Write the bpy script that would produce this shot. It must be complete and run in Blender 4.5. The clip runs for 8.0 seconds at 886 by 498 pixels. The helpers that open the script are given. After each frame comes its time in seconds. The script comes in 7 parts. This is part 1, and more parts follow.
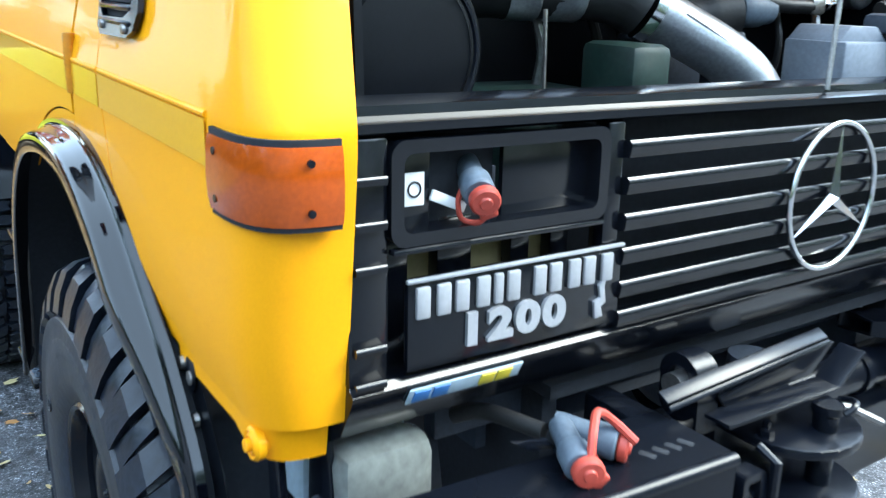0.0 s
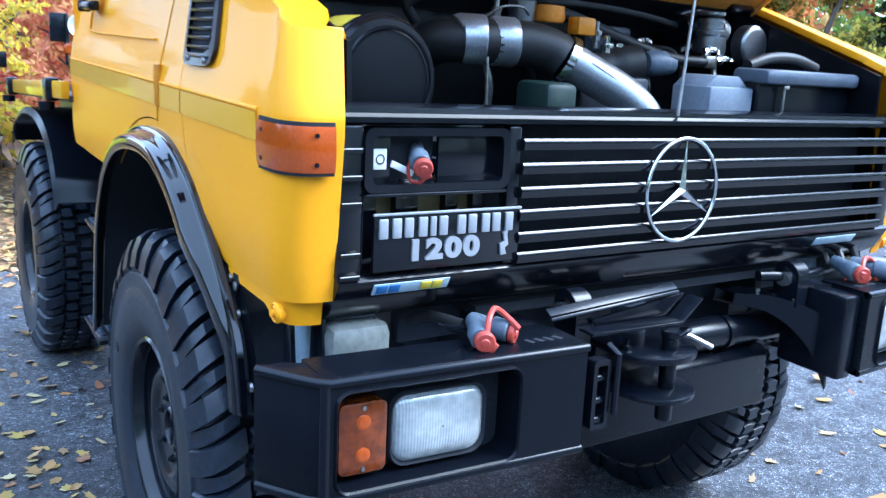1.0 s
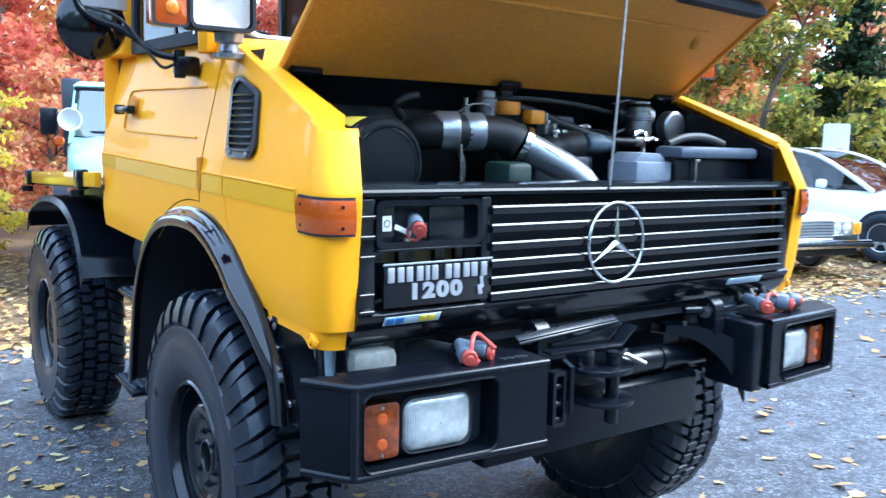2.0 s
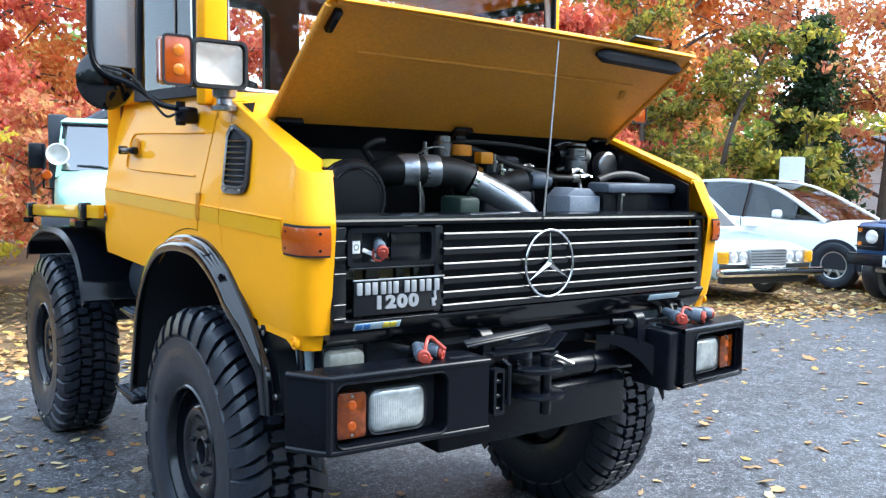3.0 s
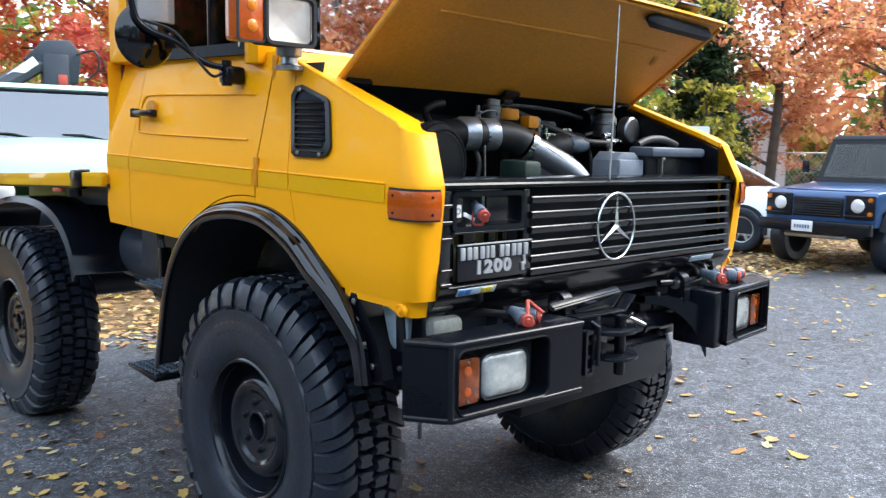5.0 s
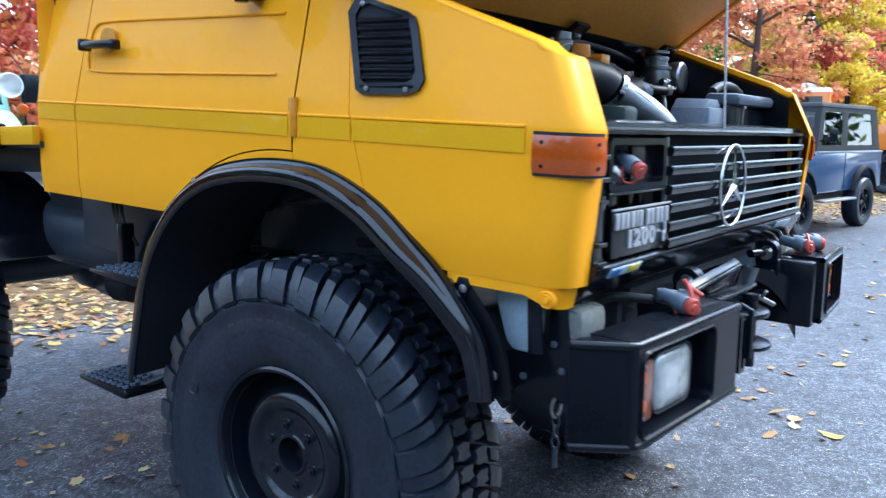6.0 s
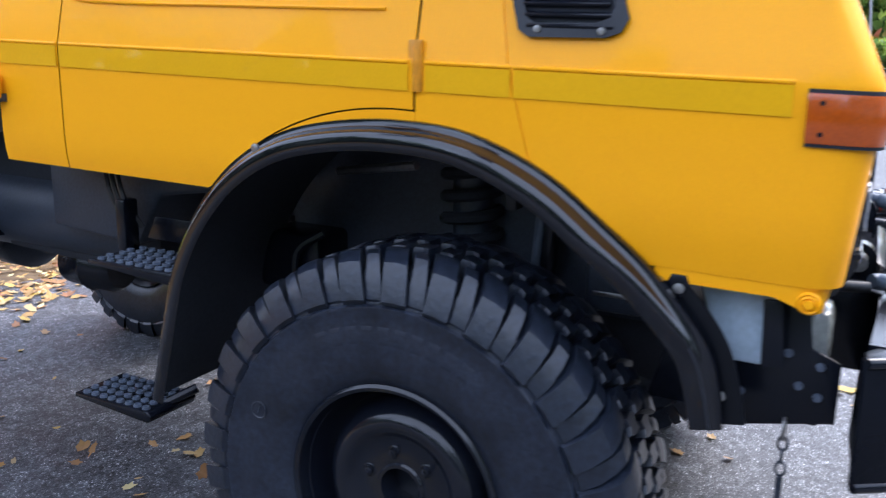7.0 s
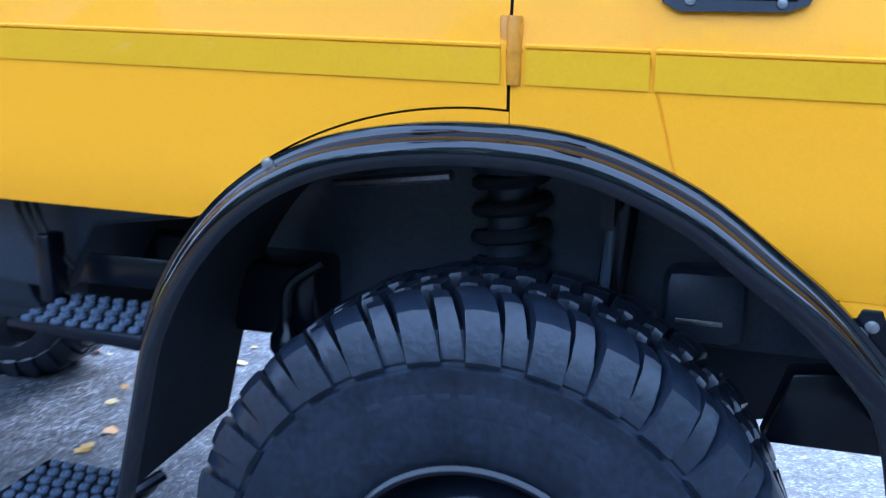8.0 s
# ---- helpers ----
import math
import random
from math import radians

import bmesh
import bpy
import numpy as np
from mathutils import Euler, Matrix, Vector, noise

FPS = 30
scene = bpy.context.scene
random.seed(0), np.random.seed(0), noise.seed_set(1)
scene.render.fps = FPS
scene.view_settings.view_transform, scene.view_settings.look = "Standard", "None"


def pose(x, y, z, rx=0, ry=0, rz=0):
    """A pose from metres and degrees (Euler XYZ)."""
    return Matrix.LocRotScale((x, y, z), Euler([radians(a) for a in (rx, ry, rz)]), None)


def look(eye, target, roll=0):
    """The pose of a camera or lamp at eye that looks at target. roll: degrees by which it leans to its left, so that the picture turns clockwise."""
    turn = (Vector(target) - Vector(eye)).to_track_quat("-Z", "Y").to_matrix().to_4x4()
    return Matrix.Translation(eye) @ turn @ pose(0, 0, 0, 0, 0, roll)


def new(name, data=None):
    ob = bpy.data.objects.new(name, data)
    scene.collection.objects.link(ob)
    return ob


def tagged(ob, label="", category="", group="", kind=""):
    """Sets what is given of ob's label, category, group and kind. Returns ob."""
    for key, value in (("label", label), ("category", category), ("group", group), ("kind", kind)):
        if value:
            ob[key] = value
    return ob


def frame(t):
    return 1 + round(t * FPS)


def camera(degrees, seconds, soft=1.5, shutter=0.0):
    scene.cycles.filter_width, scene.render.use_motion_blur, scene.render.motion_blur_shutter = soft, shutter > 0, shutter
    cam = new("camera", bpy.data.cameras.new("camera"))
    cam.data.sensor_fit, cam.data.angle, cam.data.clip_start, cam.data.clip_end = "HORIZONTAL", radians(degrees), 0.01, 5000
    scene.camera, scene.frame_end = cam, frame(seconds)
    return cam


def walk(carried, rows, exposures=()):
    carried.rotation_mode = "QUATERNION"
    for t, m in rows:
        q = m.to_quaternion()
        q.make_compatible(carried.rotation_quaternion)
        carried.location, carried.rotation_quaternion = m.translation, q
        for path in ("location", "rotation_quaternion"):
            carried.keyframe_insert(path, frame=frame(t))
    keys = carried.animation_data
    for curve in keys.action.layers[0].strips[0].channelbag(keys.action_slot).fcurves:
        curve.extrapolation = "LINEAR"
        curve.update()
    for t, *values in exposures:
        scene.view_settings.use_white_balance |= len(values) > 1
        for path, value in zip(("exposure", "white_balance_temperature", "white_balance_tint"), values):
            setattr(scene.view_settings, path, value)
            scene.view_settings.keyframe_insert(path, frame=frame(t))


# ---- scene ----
cam = camera(55.6, 8.0, soft=1.25, shutter=0.4)
PATH = [
    (0, (-1.264, -0.753, 1.505), (-0.176, 0.84, 0.977), 1.2),
    (0.5, (-1.398, -0.998, 1.482), (-0.299, 0.607, 1.018), 1.5),
    (1, (-1.503, -1.322, 1.481), (-0.438, 0.32, 1.072), 2.7),
    (1.5, (-1.669, -1.512, 1.466), (-0.611, 0.162, 1.18), 2.3),
    (2, (-1.832, -1.728, 1.499), (-0.693, -0.1, 1.27), 1.0),
    (2.2, (-1.872, -1.818, 1.514), (-0.707, -0.206, 1.3), 1.0),
    (3.3, (-2.177, -2.233, 1.517), (-0.984, -0.634, 1.376), 0.8),
    (3.5, (-2.278, -2.276, 1.514), (-1.068, -0.69, 1.373), 0.5),
    (4, (-2.465, -2.318, 1.522), (-1.198, -0.78, 1.351), 0.3),
    (4.5, (-2.515, -2.102, 1.478), (-1.2, -0.608, 1.283), 0.6),
    (4.7, (-2.522, -1.951, 1.487), (-1.185, -0.478, 1.281), 0.9),
    (5.8, (-2.518, -0.972, 1.422), (-0.951, 0.243, 1.157), 0.3),
    (6, (-2.482, -0.779, 1.393), (-0.881, 0.387, 1.114), 0.8),
    (6.5, (-2.423, -0.369, 1.394), (-0.727, 0.642, 1.073), 1.2),
    (7, (-2.43, 0.005, 1.419), (-0.68, 0.876, 0.997), 0.8),
    (7.5, (-2.335, 0.306, 1.419), (-0.556, 1.083, 0.936), 0.8),
    (8, (-2.206, 0.574, 1.423), (-0.322, 1.063, 0.96), 0.3),
]
LIGHTNESS = [(0.0, 2.68, 6000, -2), (0.5, 2.52, 5350, 5), (1.0, 2.49, 5050, 5), (1.5, 2.62, 5150, 4), (2.0, 2.54, 5250, 3), (3.4, 2.22, 6550, 4), (4.6, 2.10, 6900, 7), (6.0, 2.14, 5500, 6), (7.0, 2.28, 6300, 17), (7.5, 2.66, 5650, 17), (8.0, 2.64, 4850, 10)]
walk(cam, [(t, look(eye, target, roll)) for t, eye, target, roll in PATH], LIGHTNESS)

# ---- sky, sun ----
SUN_ELEV, SUN_AZ = 46.0, -32.0   # degrees; azimuth anticlockwise from +x
world = bpy.data.worlds.new("sky")
scene.world = world
world.use_nodes = True
wn = world.node_tree.nodes
sky = wn.new("ShaderNodeTexSky")
sky.sky_type = "NISHITA"
sky.sun_disc = False
sky.sun_elevation = radians(SUN_ELEV)
sky.sun_rotation = radians(90.0 - SUN_AZ)
sky.air_density, sky.dust_density, sky.ozone_density = 1.0, 1.2, 1.0
wn["Background"].inputs["Strength"].default_value = 0.15
veil = wn.new("ShaderNodeMix")           # thin bright overcast in front of the blue
veil.data_type = "RGBA"
veil.inputs["Factor"].default_value = 0.55
veil.inputs["B"].default_value = (4.9, 5.7, 7.0, 1)
world.node_tree.links.new(sky.outputs[0], veil.inputs["A"])
world.node_tree.links.new(veil.outputs["Result"], wn["Background"].inputs["Color"])
sun = new("sun", bpy.data.lights.new("sun", "SUN"))
sun.data.energy, sun.data.angle, sun.data.color = 1.2, radians(32.0), (1.0, 0.96, 0.90)
sd = Vector((math.cos(radians(SUN_AZ)) * math.cos(radians(SUN_ELEV)), math.sin(radians(SUN_AZ)) * math.cos(radians(SUN_ELEV)), math.sin(radians(SUN_ELEV))))
sun.matrix_world = look(sd * 40, (0, 0, 0))


# ---- materials ----
def mat(name, color, rough=0.5, metal=0.0, var=0.12, scale=3.0, grain=60.0, bump=0.05, coat=0.0, second=None, dirt=0.0, trans=0.0, ior=1.45, spec=0.5, emit=0.0):
    """A Principled surface whose colour and gloss wander at two sizes, with a fine relief."""
    m = bpy.data.materials.new(name)
    m.use_nodes = True
    nt = m.node_tree
    n, l = nt.nodes, nt.links
    b = n["Principled BSDF"]
    tc = n.new("ShaderNodeTexCoord")
    big, fine = n.new("ShaderNodeTexNoise"), n.new("ShaderNodeTexNoise")
    big.inputs["Scale"].default_value, big.inputs["Detail"].default_value = scale, 5
    fine.inputs["Scale"].default_value, fine.inputs["Detail"].default_value = grain, 4
    for t in (big, fine):
        l.new(tc.outputs["Object"], t.inputs["Vector"])
    ramp = n.new("ShaderNodeMapRange")
    ramp.inputs[1].default_value, ramp.inputs[2].default_value = 0.3, 0.7
    l.new(big.outputs[0], ramp.inputs[0])
    mix = n.new("ShaderNodeMix")
    mix.data_type = "RGBA"
    lo = second or tuple(c * (1 - var) for c in color)
    mix.inputs["A"].default_value, mix.inputs["B"].default_value = (*lo, 1), (*color, 1)
    l.new(ramp.outputs[0], mix.inputs["Factor"])
    mul = n.new("ShaderNodeMix")
    mul.data_type, mul.blend_type = "RGBA", "MULTIPLY"
    fr = n.new("ShaderNodeMapRange")
    fr.inputs[1].default_value, fr.inputs[2].default_value, fr.inputs[3].default_value, fr.inputs[4].default_value = 0.3, 0.7, 1 - var, 1 + var * 0.5
    l.new(fine.outputs[0], fr.inputs[0])
    mul.inputs["Factor"].default_value = 1.0
    l.new(mix.outputs["Result"], mul.inputs["A"])
    l.new(fr.outputs[0], mul.inputs["B"])
    out = mul.outputs["Result"]
    if dirt:
        dn, dr, dm = n.new("ShaderNodeTexNoise"), n.new("ShaderNodeMapRange"), n.new("ShaderNodeMix")
        dn.inputs["Scale"].default_value, dn.inputs["Detail"].default_value, dn.inputs["Roughness"].default_value = 9.0, 8, 0.7
        l.new(tc.outputs["Object"], dn.inputs["Vector"])
        dr.inputs[1].default_value, dr.inputs[2].default_value, dr.inputs[3].default_value, dr.inputs[4].default_value = 0.5, 0.75, 0.0, dirt
        l.new(dn.outputs[0], dr.inputs[0])
        dm.data_type = "RGBA"
        dm.inputs["B"].default_value = (0.16, 0.14, 0.12, 1)
        l.new(dr.outputs[0], dm.inputs["Factor"])
        l.new(out, dm.inputs["A"])
        out = dm.outputs["Result"]
    l.new(out, b.inputs["Base Color"])
    rr = n.new("ShaderNodeMapRange")
    rr.inputs[3].default_value, rr.inputs[4].default_value = max(0.02, rough * 0.8), min(1, rough * 1.2)
    l.new(big.outputs[0], rr.inputs[0])
    l.new(rr.outputs[0], b.inputs["Roughness"])
    b.inputs["Metallic"].default_value = metal
    b.inputs["Coat Weight"].default_value = coat
    b.inputs["Coat Roughness"].default_value = 0.035
    b.inputs["Transmission Weight"].default_value = trans
    b.inputs["IOR"].default_value = ior
    b.inputs["Specular IOR Level"].default_value = spec
    if bump:
        bp = n.new("ShaderNodeBump")
        bp.inputs["Strength"].default_value, bp.inputs["Distance"].default_value = bump, 0.003
        l.new(fine.outputs[0], bp.inputs["Height"])
        l.new(bp.outputs[0], b.inputs["Normal"])
    if emit:
        b.inputs["Emission Color"].default_value, b.inputs["Emission Strength"].default_value = (*color, 1), emit
    return m


def islands(name, colors, rough=0.6, trans=0.0, by_object=False):
    """Foliage and other loose pieces: each piece takes its own colour from a row of colours."""
    m = bpy.data.materials.new(name)
    m.use_nodes = True
    n, l = m.node_tree.nodes, m.node_tree.links
    b = n["Principled BSDF"]
    src = n.new("ShaderNodeObjectInfo").outputs["Random"] if by_object else n.new("ShaderNodeNewGeometry").outputs["Random Per Island"]
    ramp = n.new("ShaderNodeValToRGB")
    el = ramp.color_ramp.elements
    for i, c in enumerate(colors):
        e = el[i] if i < 2 else el.new(1.0)
        e.position, e.color = i / (len(colors) - 1), (*c, 1)
    l.new(src, ramp.inputs[0])
    no, mx, tc = n.new("ShaderNodeTexNoise"), n.new("ShaderNodeMix"), n.new("ShaderNodeTexCoord")
    no.inputs["Scale"].default_value = 40.0
    l.new(tc.outputs["Object"], no.inputs["Vector"])
    mx.data_type, mx.blend_type = "RGBA", "MULTIPLY"
    mx.inputs["Factor"].default_value = 0.22
    l.new(ramp.outputs[0], mx.inputs["A"])
    l.new(no.outputs[0], mx.inputs["B"])
    l.new(mx.outputs["Result"], b.inputs["Base Color"])
    b.inputs["Roughness"].default_value = rough
    if trans:
        tr, ms = n.new("ShaderNodeBsdfTranslucent"), n.new("ShaderNodeMixShader")
        l.new(mx.outputs["Result"], tr.inputs["Color"])
        ms.inputs[0].default_value = trans
        l.new(b.outputs[0], ms.inputs[1])
        l.new(tr.outputs[0], ms.inputs[2])
        l.new(ms.outputs[0], n["Material Output"].inputs["Surface"])
    return m


M_YEL = mat("yellow_paint", (0.88, 0.362, 0.004), 0.45, var=0.03, scale=1.5, grain=300, bump=0.012, coat=0.15, spec=0.12)
M_STRIPE = mat("stripe_tape", (0.74, 0.365, 0.003), 0.4, var=0.04, scale=2, grain=200, bump=0.01, coat=0.5, spec=0.12)
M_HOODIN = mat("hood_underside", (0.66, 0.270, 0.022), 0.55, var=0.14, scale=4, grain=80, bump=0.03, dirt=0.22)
M_GLOSSB = mat("gloss_black", (0.003, 0.0038, 0.0065), 0.06, var=0.2, scale=6, grain=60, bump=0.02, coat=0.4, spec=0.45)
M_SATB = mat("satin_black", (0.0050, 0.0064, 0.0105), 0.24, var=0.2, scale=5, grain=250, bump=0.06, spec=0.33)
M_BUMP = mat("bumper_paint", (0.0045, 0.0058, 0.0095), 0.28, var=0.25, scale=4, grain=200, bump=0.05, spec=0.2)
M_FRAME = mat("chassis_black", (0.032, 0.040, 0.056), 0.45, var=0.3, scale=5, grain=120, bump=0.1, dirt=0.03)
M_GRILLE = mat("grille_plastic", (0.0045, 0.0055, 0.0085), 0.15, var=0.2, scale=8, grain=300, bump=0.03, spec=0.6)
M_MATB = mat("matt_black", (0.014, 0.017, 0.024), 0.8, var=0.3, scale=5, grain=100, bump=0.1)
M_TYRE = mat("tyre_rubber", (0.0165, 0.0225, 0.037), 0.36, var=0.45, scale=11, grain=70, bump=0.35, dirt=0.016, spec=0.55)
M_RIM = mat("rim_black", (0.0075, 0.0095, 0.015), 0.16, var=0.25, scale=6, grain=140, bump=0.06, dirt=0.02)
M_CHROME = mat("chrome", (0.80, 0.81, 0.83), 0.12, 1.0, var=0.05, scale=9, grain=90, bump=0.01)
M_ALU = mat("cast_aluminium", (0.34, 0.35, 0.38), 0.30, 0.9, var=0.18, scale=10, grain=160, bump=0.12)
M_PIPE = mat("dull_silver_pipe", (0.42, 0.44, 0.48), 0.33, 0.8, var=0.18, scale=10, grain=160, bump=0.12)
M_STEEL = mat("worn_steel", (0.38, 0.37, 0.36), 0.35, 0.9, var=0.25, scale=12, grain=100, bump=0.1)
M_LETTER = mat("silver_lettering", (0.46, 0.47, 0.50), 0.32, 0.5, var=0.08, scale=20, grain=150, bump=0.02)
M_AMBER = mat("amber_lens", (0.42, 0.068, 0.003), 0.16, var=0.15, scale=14, grain=180, bump=0.03, coat=0.45)
M_INDIC = mat("bumper_amber_lens", (0.20, 0.036, 0.002), 0.16, var=0.40, scale=45, grain=60, bump=0.12, coat=0.6)
M_AMBER2 = mat("amber_reflector", (0.72, 0.20, 0.01), 0.18, 0.2, var=0.2, scale=30, grain=120, bump=0.15, coat=0.6)
M_LENS = mat("headlamp_glass", (0.50, 0.52, 0.51), 0.12, 0.2, var=0.16, scale=12, grain=60, bump=0.15, coat=1.0, second=(0.26, 0.28, 0.29))
M_TANK = mat("grey_tank_paint", (0.19, 0.22, 0.27), 0.3, var=0.15, scale=9, grain=120, bump=0.04)
M_HINGE = mat("hinge_paint", (0.62, 0.235, 0.008), 0.35, var=0.15, scale=9, grain=90, bump=0.04)
M_RESG = mat("milky_reservoir", (0.19, 0.20, 0.185), 0.25, var=0.25, scale=11, grain=60, bump=0.04, coat=0.5)
M_RED = mat("red_plastic", (0.52, 0.075, 0.05), 0.38, var=0.15, scale=15, grain=120, bump=0.05)
M_BLUEG = mat("blue_grey_plastic", (0.11, 0.14, 0.18), 0.45, var=0.2, scale=14, grain=120, bump=0.06)
M_RES = mat("reservoir_plastic", (0.42, 0.52, 0.60), 0.35, var=0.12, scale=9, grain=90, bump=0.03)
M_GREEN = mat("engine_green", (0.012, 0.030, 0.025), 0.45, var=0.25, scale=9, grain=80, bump=0.1, dirt=0.2)
M_RAD = mat("radiator_paint", (0.085, 0.105, 0.14), 0.3, var=0.2, scale=9, grain=80, bump=0.05)
M_HOSE = mat("rubber_hose", (0.014, 0.014, 0.015), 0.5, var=0.25, scale=14, grain=120, bump=0.15)
M_YLAB = mat("yellow_label", (0.70, 0.55, 0.05), 0.45, var=0.12, scale=16, grain=60, bump=0.02)
M_WHITE = mat("white_label", (0.75, 0.76, 0.76), 0.5, var=0.06, scale=20, grain=100, bump=0.02)
M_BLUEL = mat("blue_label", (0.05, 0.16, 0.42), 0.45, var=0.1, scale=20, grain=100, bump=0.02)
M_ORANGE = mat("orange_plastic", (0.70, 0.25, 0.02), 0.4, var=0.15, scale=15, grain=90, bump=0.04)
M_MIRB = mat("mirror_housing", (0.36, 0.37, 0.39), 0.24, var=0.12, scale=6, grain=200, bump=0.03, coat=0.8)
M_INT = mat("cab_interior", (0.05, 0.045, 0.045), 0.75, var=0.2, scale=6, grain=90, bump=0.1)
M_CAN = mat("black_canister", (0.0035, 0.0045, 0.007), 0.32, var=0.2, scale=7, grain=120, bump=0.05, spec=0.3)
M_CABR = mat("cab_lining", (0.15, 0.062, 0.050), 0.6, var=0.2, scale=6, grain=90, bump=0.1)
M_TAN = mat("tan_board", (0.34, 0.27, 0.13), 0.6, var=0.2, scale=9, grain=60, bump=0.08)


def glass(name, tint, rough=0.0, ior=1.52, ribs=0.0):
    m = bpy.data.materials.new(name)
    m.use_nodes = True
    n, l = m.node_tree.nodes, m.node_tree.links
    g, t, mx, fz = n.new("ShaderNodeBsdfGlossy"), n.new("ShaderNodeBsdfTransparent"), n.new("ShaderNodeMixShader"), n.new("ShaderNodeFresnel")
    g.inputs["Roughness"].default_value = rough + 0.02
    t.inputs["Color"].default_value = (*tint, 1)
    fz.inputs["IOR"].default_value = ior
    l.new(fz.outputs[0], mx.inputs[0])
    l.new(t.outputs[0], mx.inputs[1])
    l.new(g.outputs[0], mx.inputs[2])
    if ribs:
        tc, wv, bp = n.new("ShaderNodeTexCoord"), n.new("ShaderNodeTexWave"), n.new("ShaderNodeBump")
        wv.inputs["Scale"].default_value = ribs
        wv.bands_direction = "X"
        l.new(tc.outputs["Object"], wv.inputs["Vector"])
        bp.inputs["Strength"].default_value, bp.inputs["Distance"].default_value = 0.7, 0.002
        l.new(wv.outputs[1], bp.inputs["Height"])
        l.new(bp.outputs[0], g.inputs["Normal"])
        l.new(bp.outputs[0], fz.inputs["Normal"])
    l.new(mx.outputs[0], n["Material Output"].inputs["Surface"])
    return m


def fluted(m, scale, depth):
    """Upright ribs pressed into a lamp glass."""
    n, l = m.node_tree.nodes, m.node_tree.links
    b = n["Principled BSDF"]
    tc, wv, bp = n.new("ShaderNodeTexCoord"), n.new("ShaderNodeTexWave"), n.new("ShaderNodeBump")
    wv.bands_direction = "X"
    wv.inputs["Scale"].default_value, wv.inputs["Distortion"].default_value = scale, 0.6
    l.new(tc.outputs["Object"], wv.inputs["Vector"])
    bp.inputs["Strength"].default_value, bp.inputs["Distance"].default_value = depth, 0.004
    l.new(wv.outputs[1], bp.inputs["Height"])
    l.new(b.inputs["Normal"].links[0].from_socket, bp.inputs["Normal"])
    l.new(bp.outputs[0], b.inputs["Normal"])
    l.new(bp.outputs[0], b.inputs["Coat Normal"])


fluted(M_LENS, 55.0, 0.14)
M_LGLASS = glass("ribbed_lamp_glass", (0.97, 0.98, 0.98), 0.05, 1.45, 46.0)
M_REFL = mat("lamp_reflector", (0.92, 0.92, 0.91), 0.22, 0.0, var=0.08, scale=14, grain=40, bump=0.35)
M_SGLASS = glass("windscreen_glass", (0.62, 0.64, 0.64), 0.0, 1.75)
M_GWIND = glass("hazy_windscreen", (0.55, 0.60, 0.62), 0.05, 3.0)
M_WGLASS = glass("side_window_glass", (0.90, 0.86, 0.85), 0.0, 1.22)
M_GLASS = glass("window_glass", (0.93, 0.94, 0.93), 0.0, 1.25)
M_DGLASS = glass("dark_glass", (0.10, 0.11, 0.12))


# ---- building helpers ----
def merged(bm, tmp):
    me = bpy.data.meshes.new("tmp")
    tmp.to_mesh(me)
    tmp.free()
    bm.from_mesh(me)
    bpy.data.meshes.remove(me)
    return bm


def box(c, s, r=0.0, rot=None, bm=None, seg=2):
    bm = bm or bmesh.new()
    t = bmesh.new()
    bmesh.ops.create_cube(t, size=1.0)
    for v in t.verts:
        v.co = Vector((v.co.x * s[0], v.co.y * s[1], v.co.z * s[2]))
    if r:
        bmesh.ops.bevel(t, geom=t.edges[:], offset=min(r, min(s) * 0.45), segments=seg, profile=0.5, affect="EDGES")
    m = Matrix.Translation(c) @ (pose(0, 0, 0, *rot) if rot else Matrix())
    bmesh.ops.transform(t, matrix=m, verts=t.verts[:])
    return merged(bm, t)


def prism(pts, axis, a, b, r=0.0, bm=None, seg=2):
    """A polygon, given in the plane across an axis, drawn out along it from a to b."""
    bm = bm or bmesh.new()
    t = bmesh.new()
    put = {"x": lambda p, q, d: (d, p, q), "y": lambda p, q, d: (p, d, q), "z": lambda p, q, d: (p, q, d)}[axis]
    lo = [t.verts.new(put(p, q, a)) for p, q in pts]
    hi = [t.verts.new(put(p, q, b)) for p, q in pts]
    t.faces.new(lo)
    t.faces.new(hi)
    n = len(pts)
    for i in range(n):
        t.faces.new((lo[i], lo[(i + 1) % n], hi[(i + 1) % n], hi[i]))
    bmesh.ops.recalc_face_normals(t, faces=t.faces[:])
    if r:
        bmesh.ops.bevel(t, geom=t.edges[:], offset=r, segments=seg, profile=0.5, affect="EDGES", clamp_overlap=True)
    return merged(bm, t)


def tube(path, rad, seg=10, bm=None, closed=False):
    bm = bm or bmesh.new()
    pts = [Vector(p) for p in path]
    n = len(pts)
    rads = [rad] * n if isinstance(rad, (int, float)) else rad
    up, rings = None, []
    for i, p in enumerate(pts):
        a, c = (pts[i - 1] if i or closed else p), (pts[(i + 1) % n] if i < n - 1 or closed else p)
        d = (c - a).normalized()
        if up is None:
            up = d.cross(Vector((0.31, 0.17, 0.93))).normalized()
        up = (up - d * up.dot(d)).normalized()
        side = d.cross(up)
        rings.append([bm.verts.new(p + (up * math.cos(k * math.tau / seg) + side * math.sin(k * math.tau / seg)) * rads[i]) for k in range(seg)])
    for i in range(n if closed else n - 1):
        q, w = rings[i], rings[(i + 1) % n]
        for k in range(seg):
            bm.faces.new((q[k], q[(k + 1) % seg], w[(k + 1) % seg], w[k]))
    if not closed:
        bm.faces.new(rings[0])
        bm.faces.new(rings[-1])
    return bm


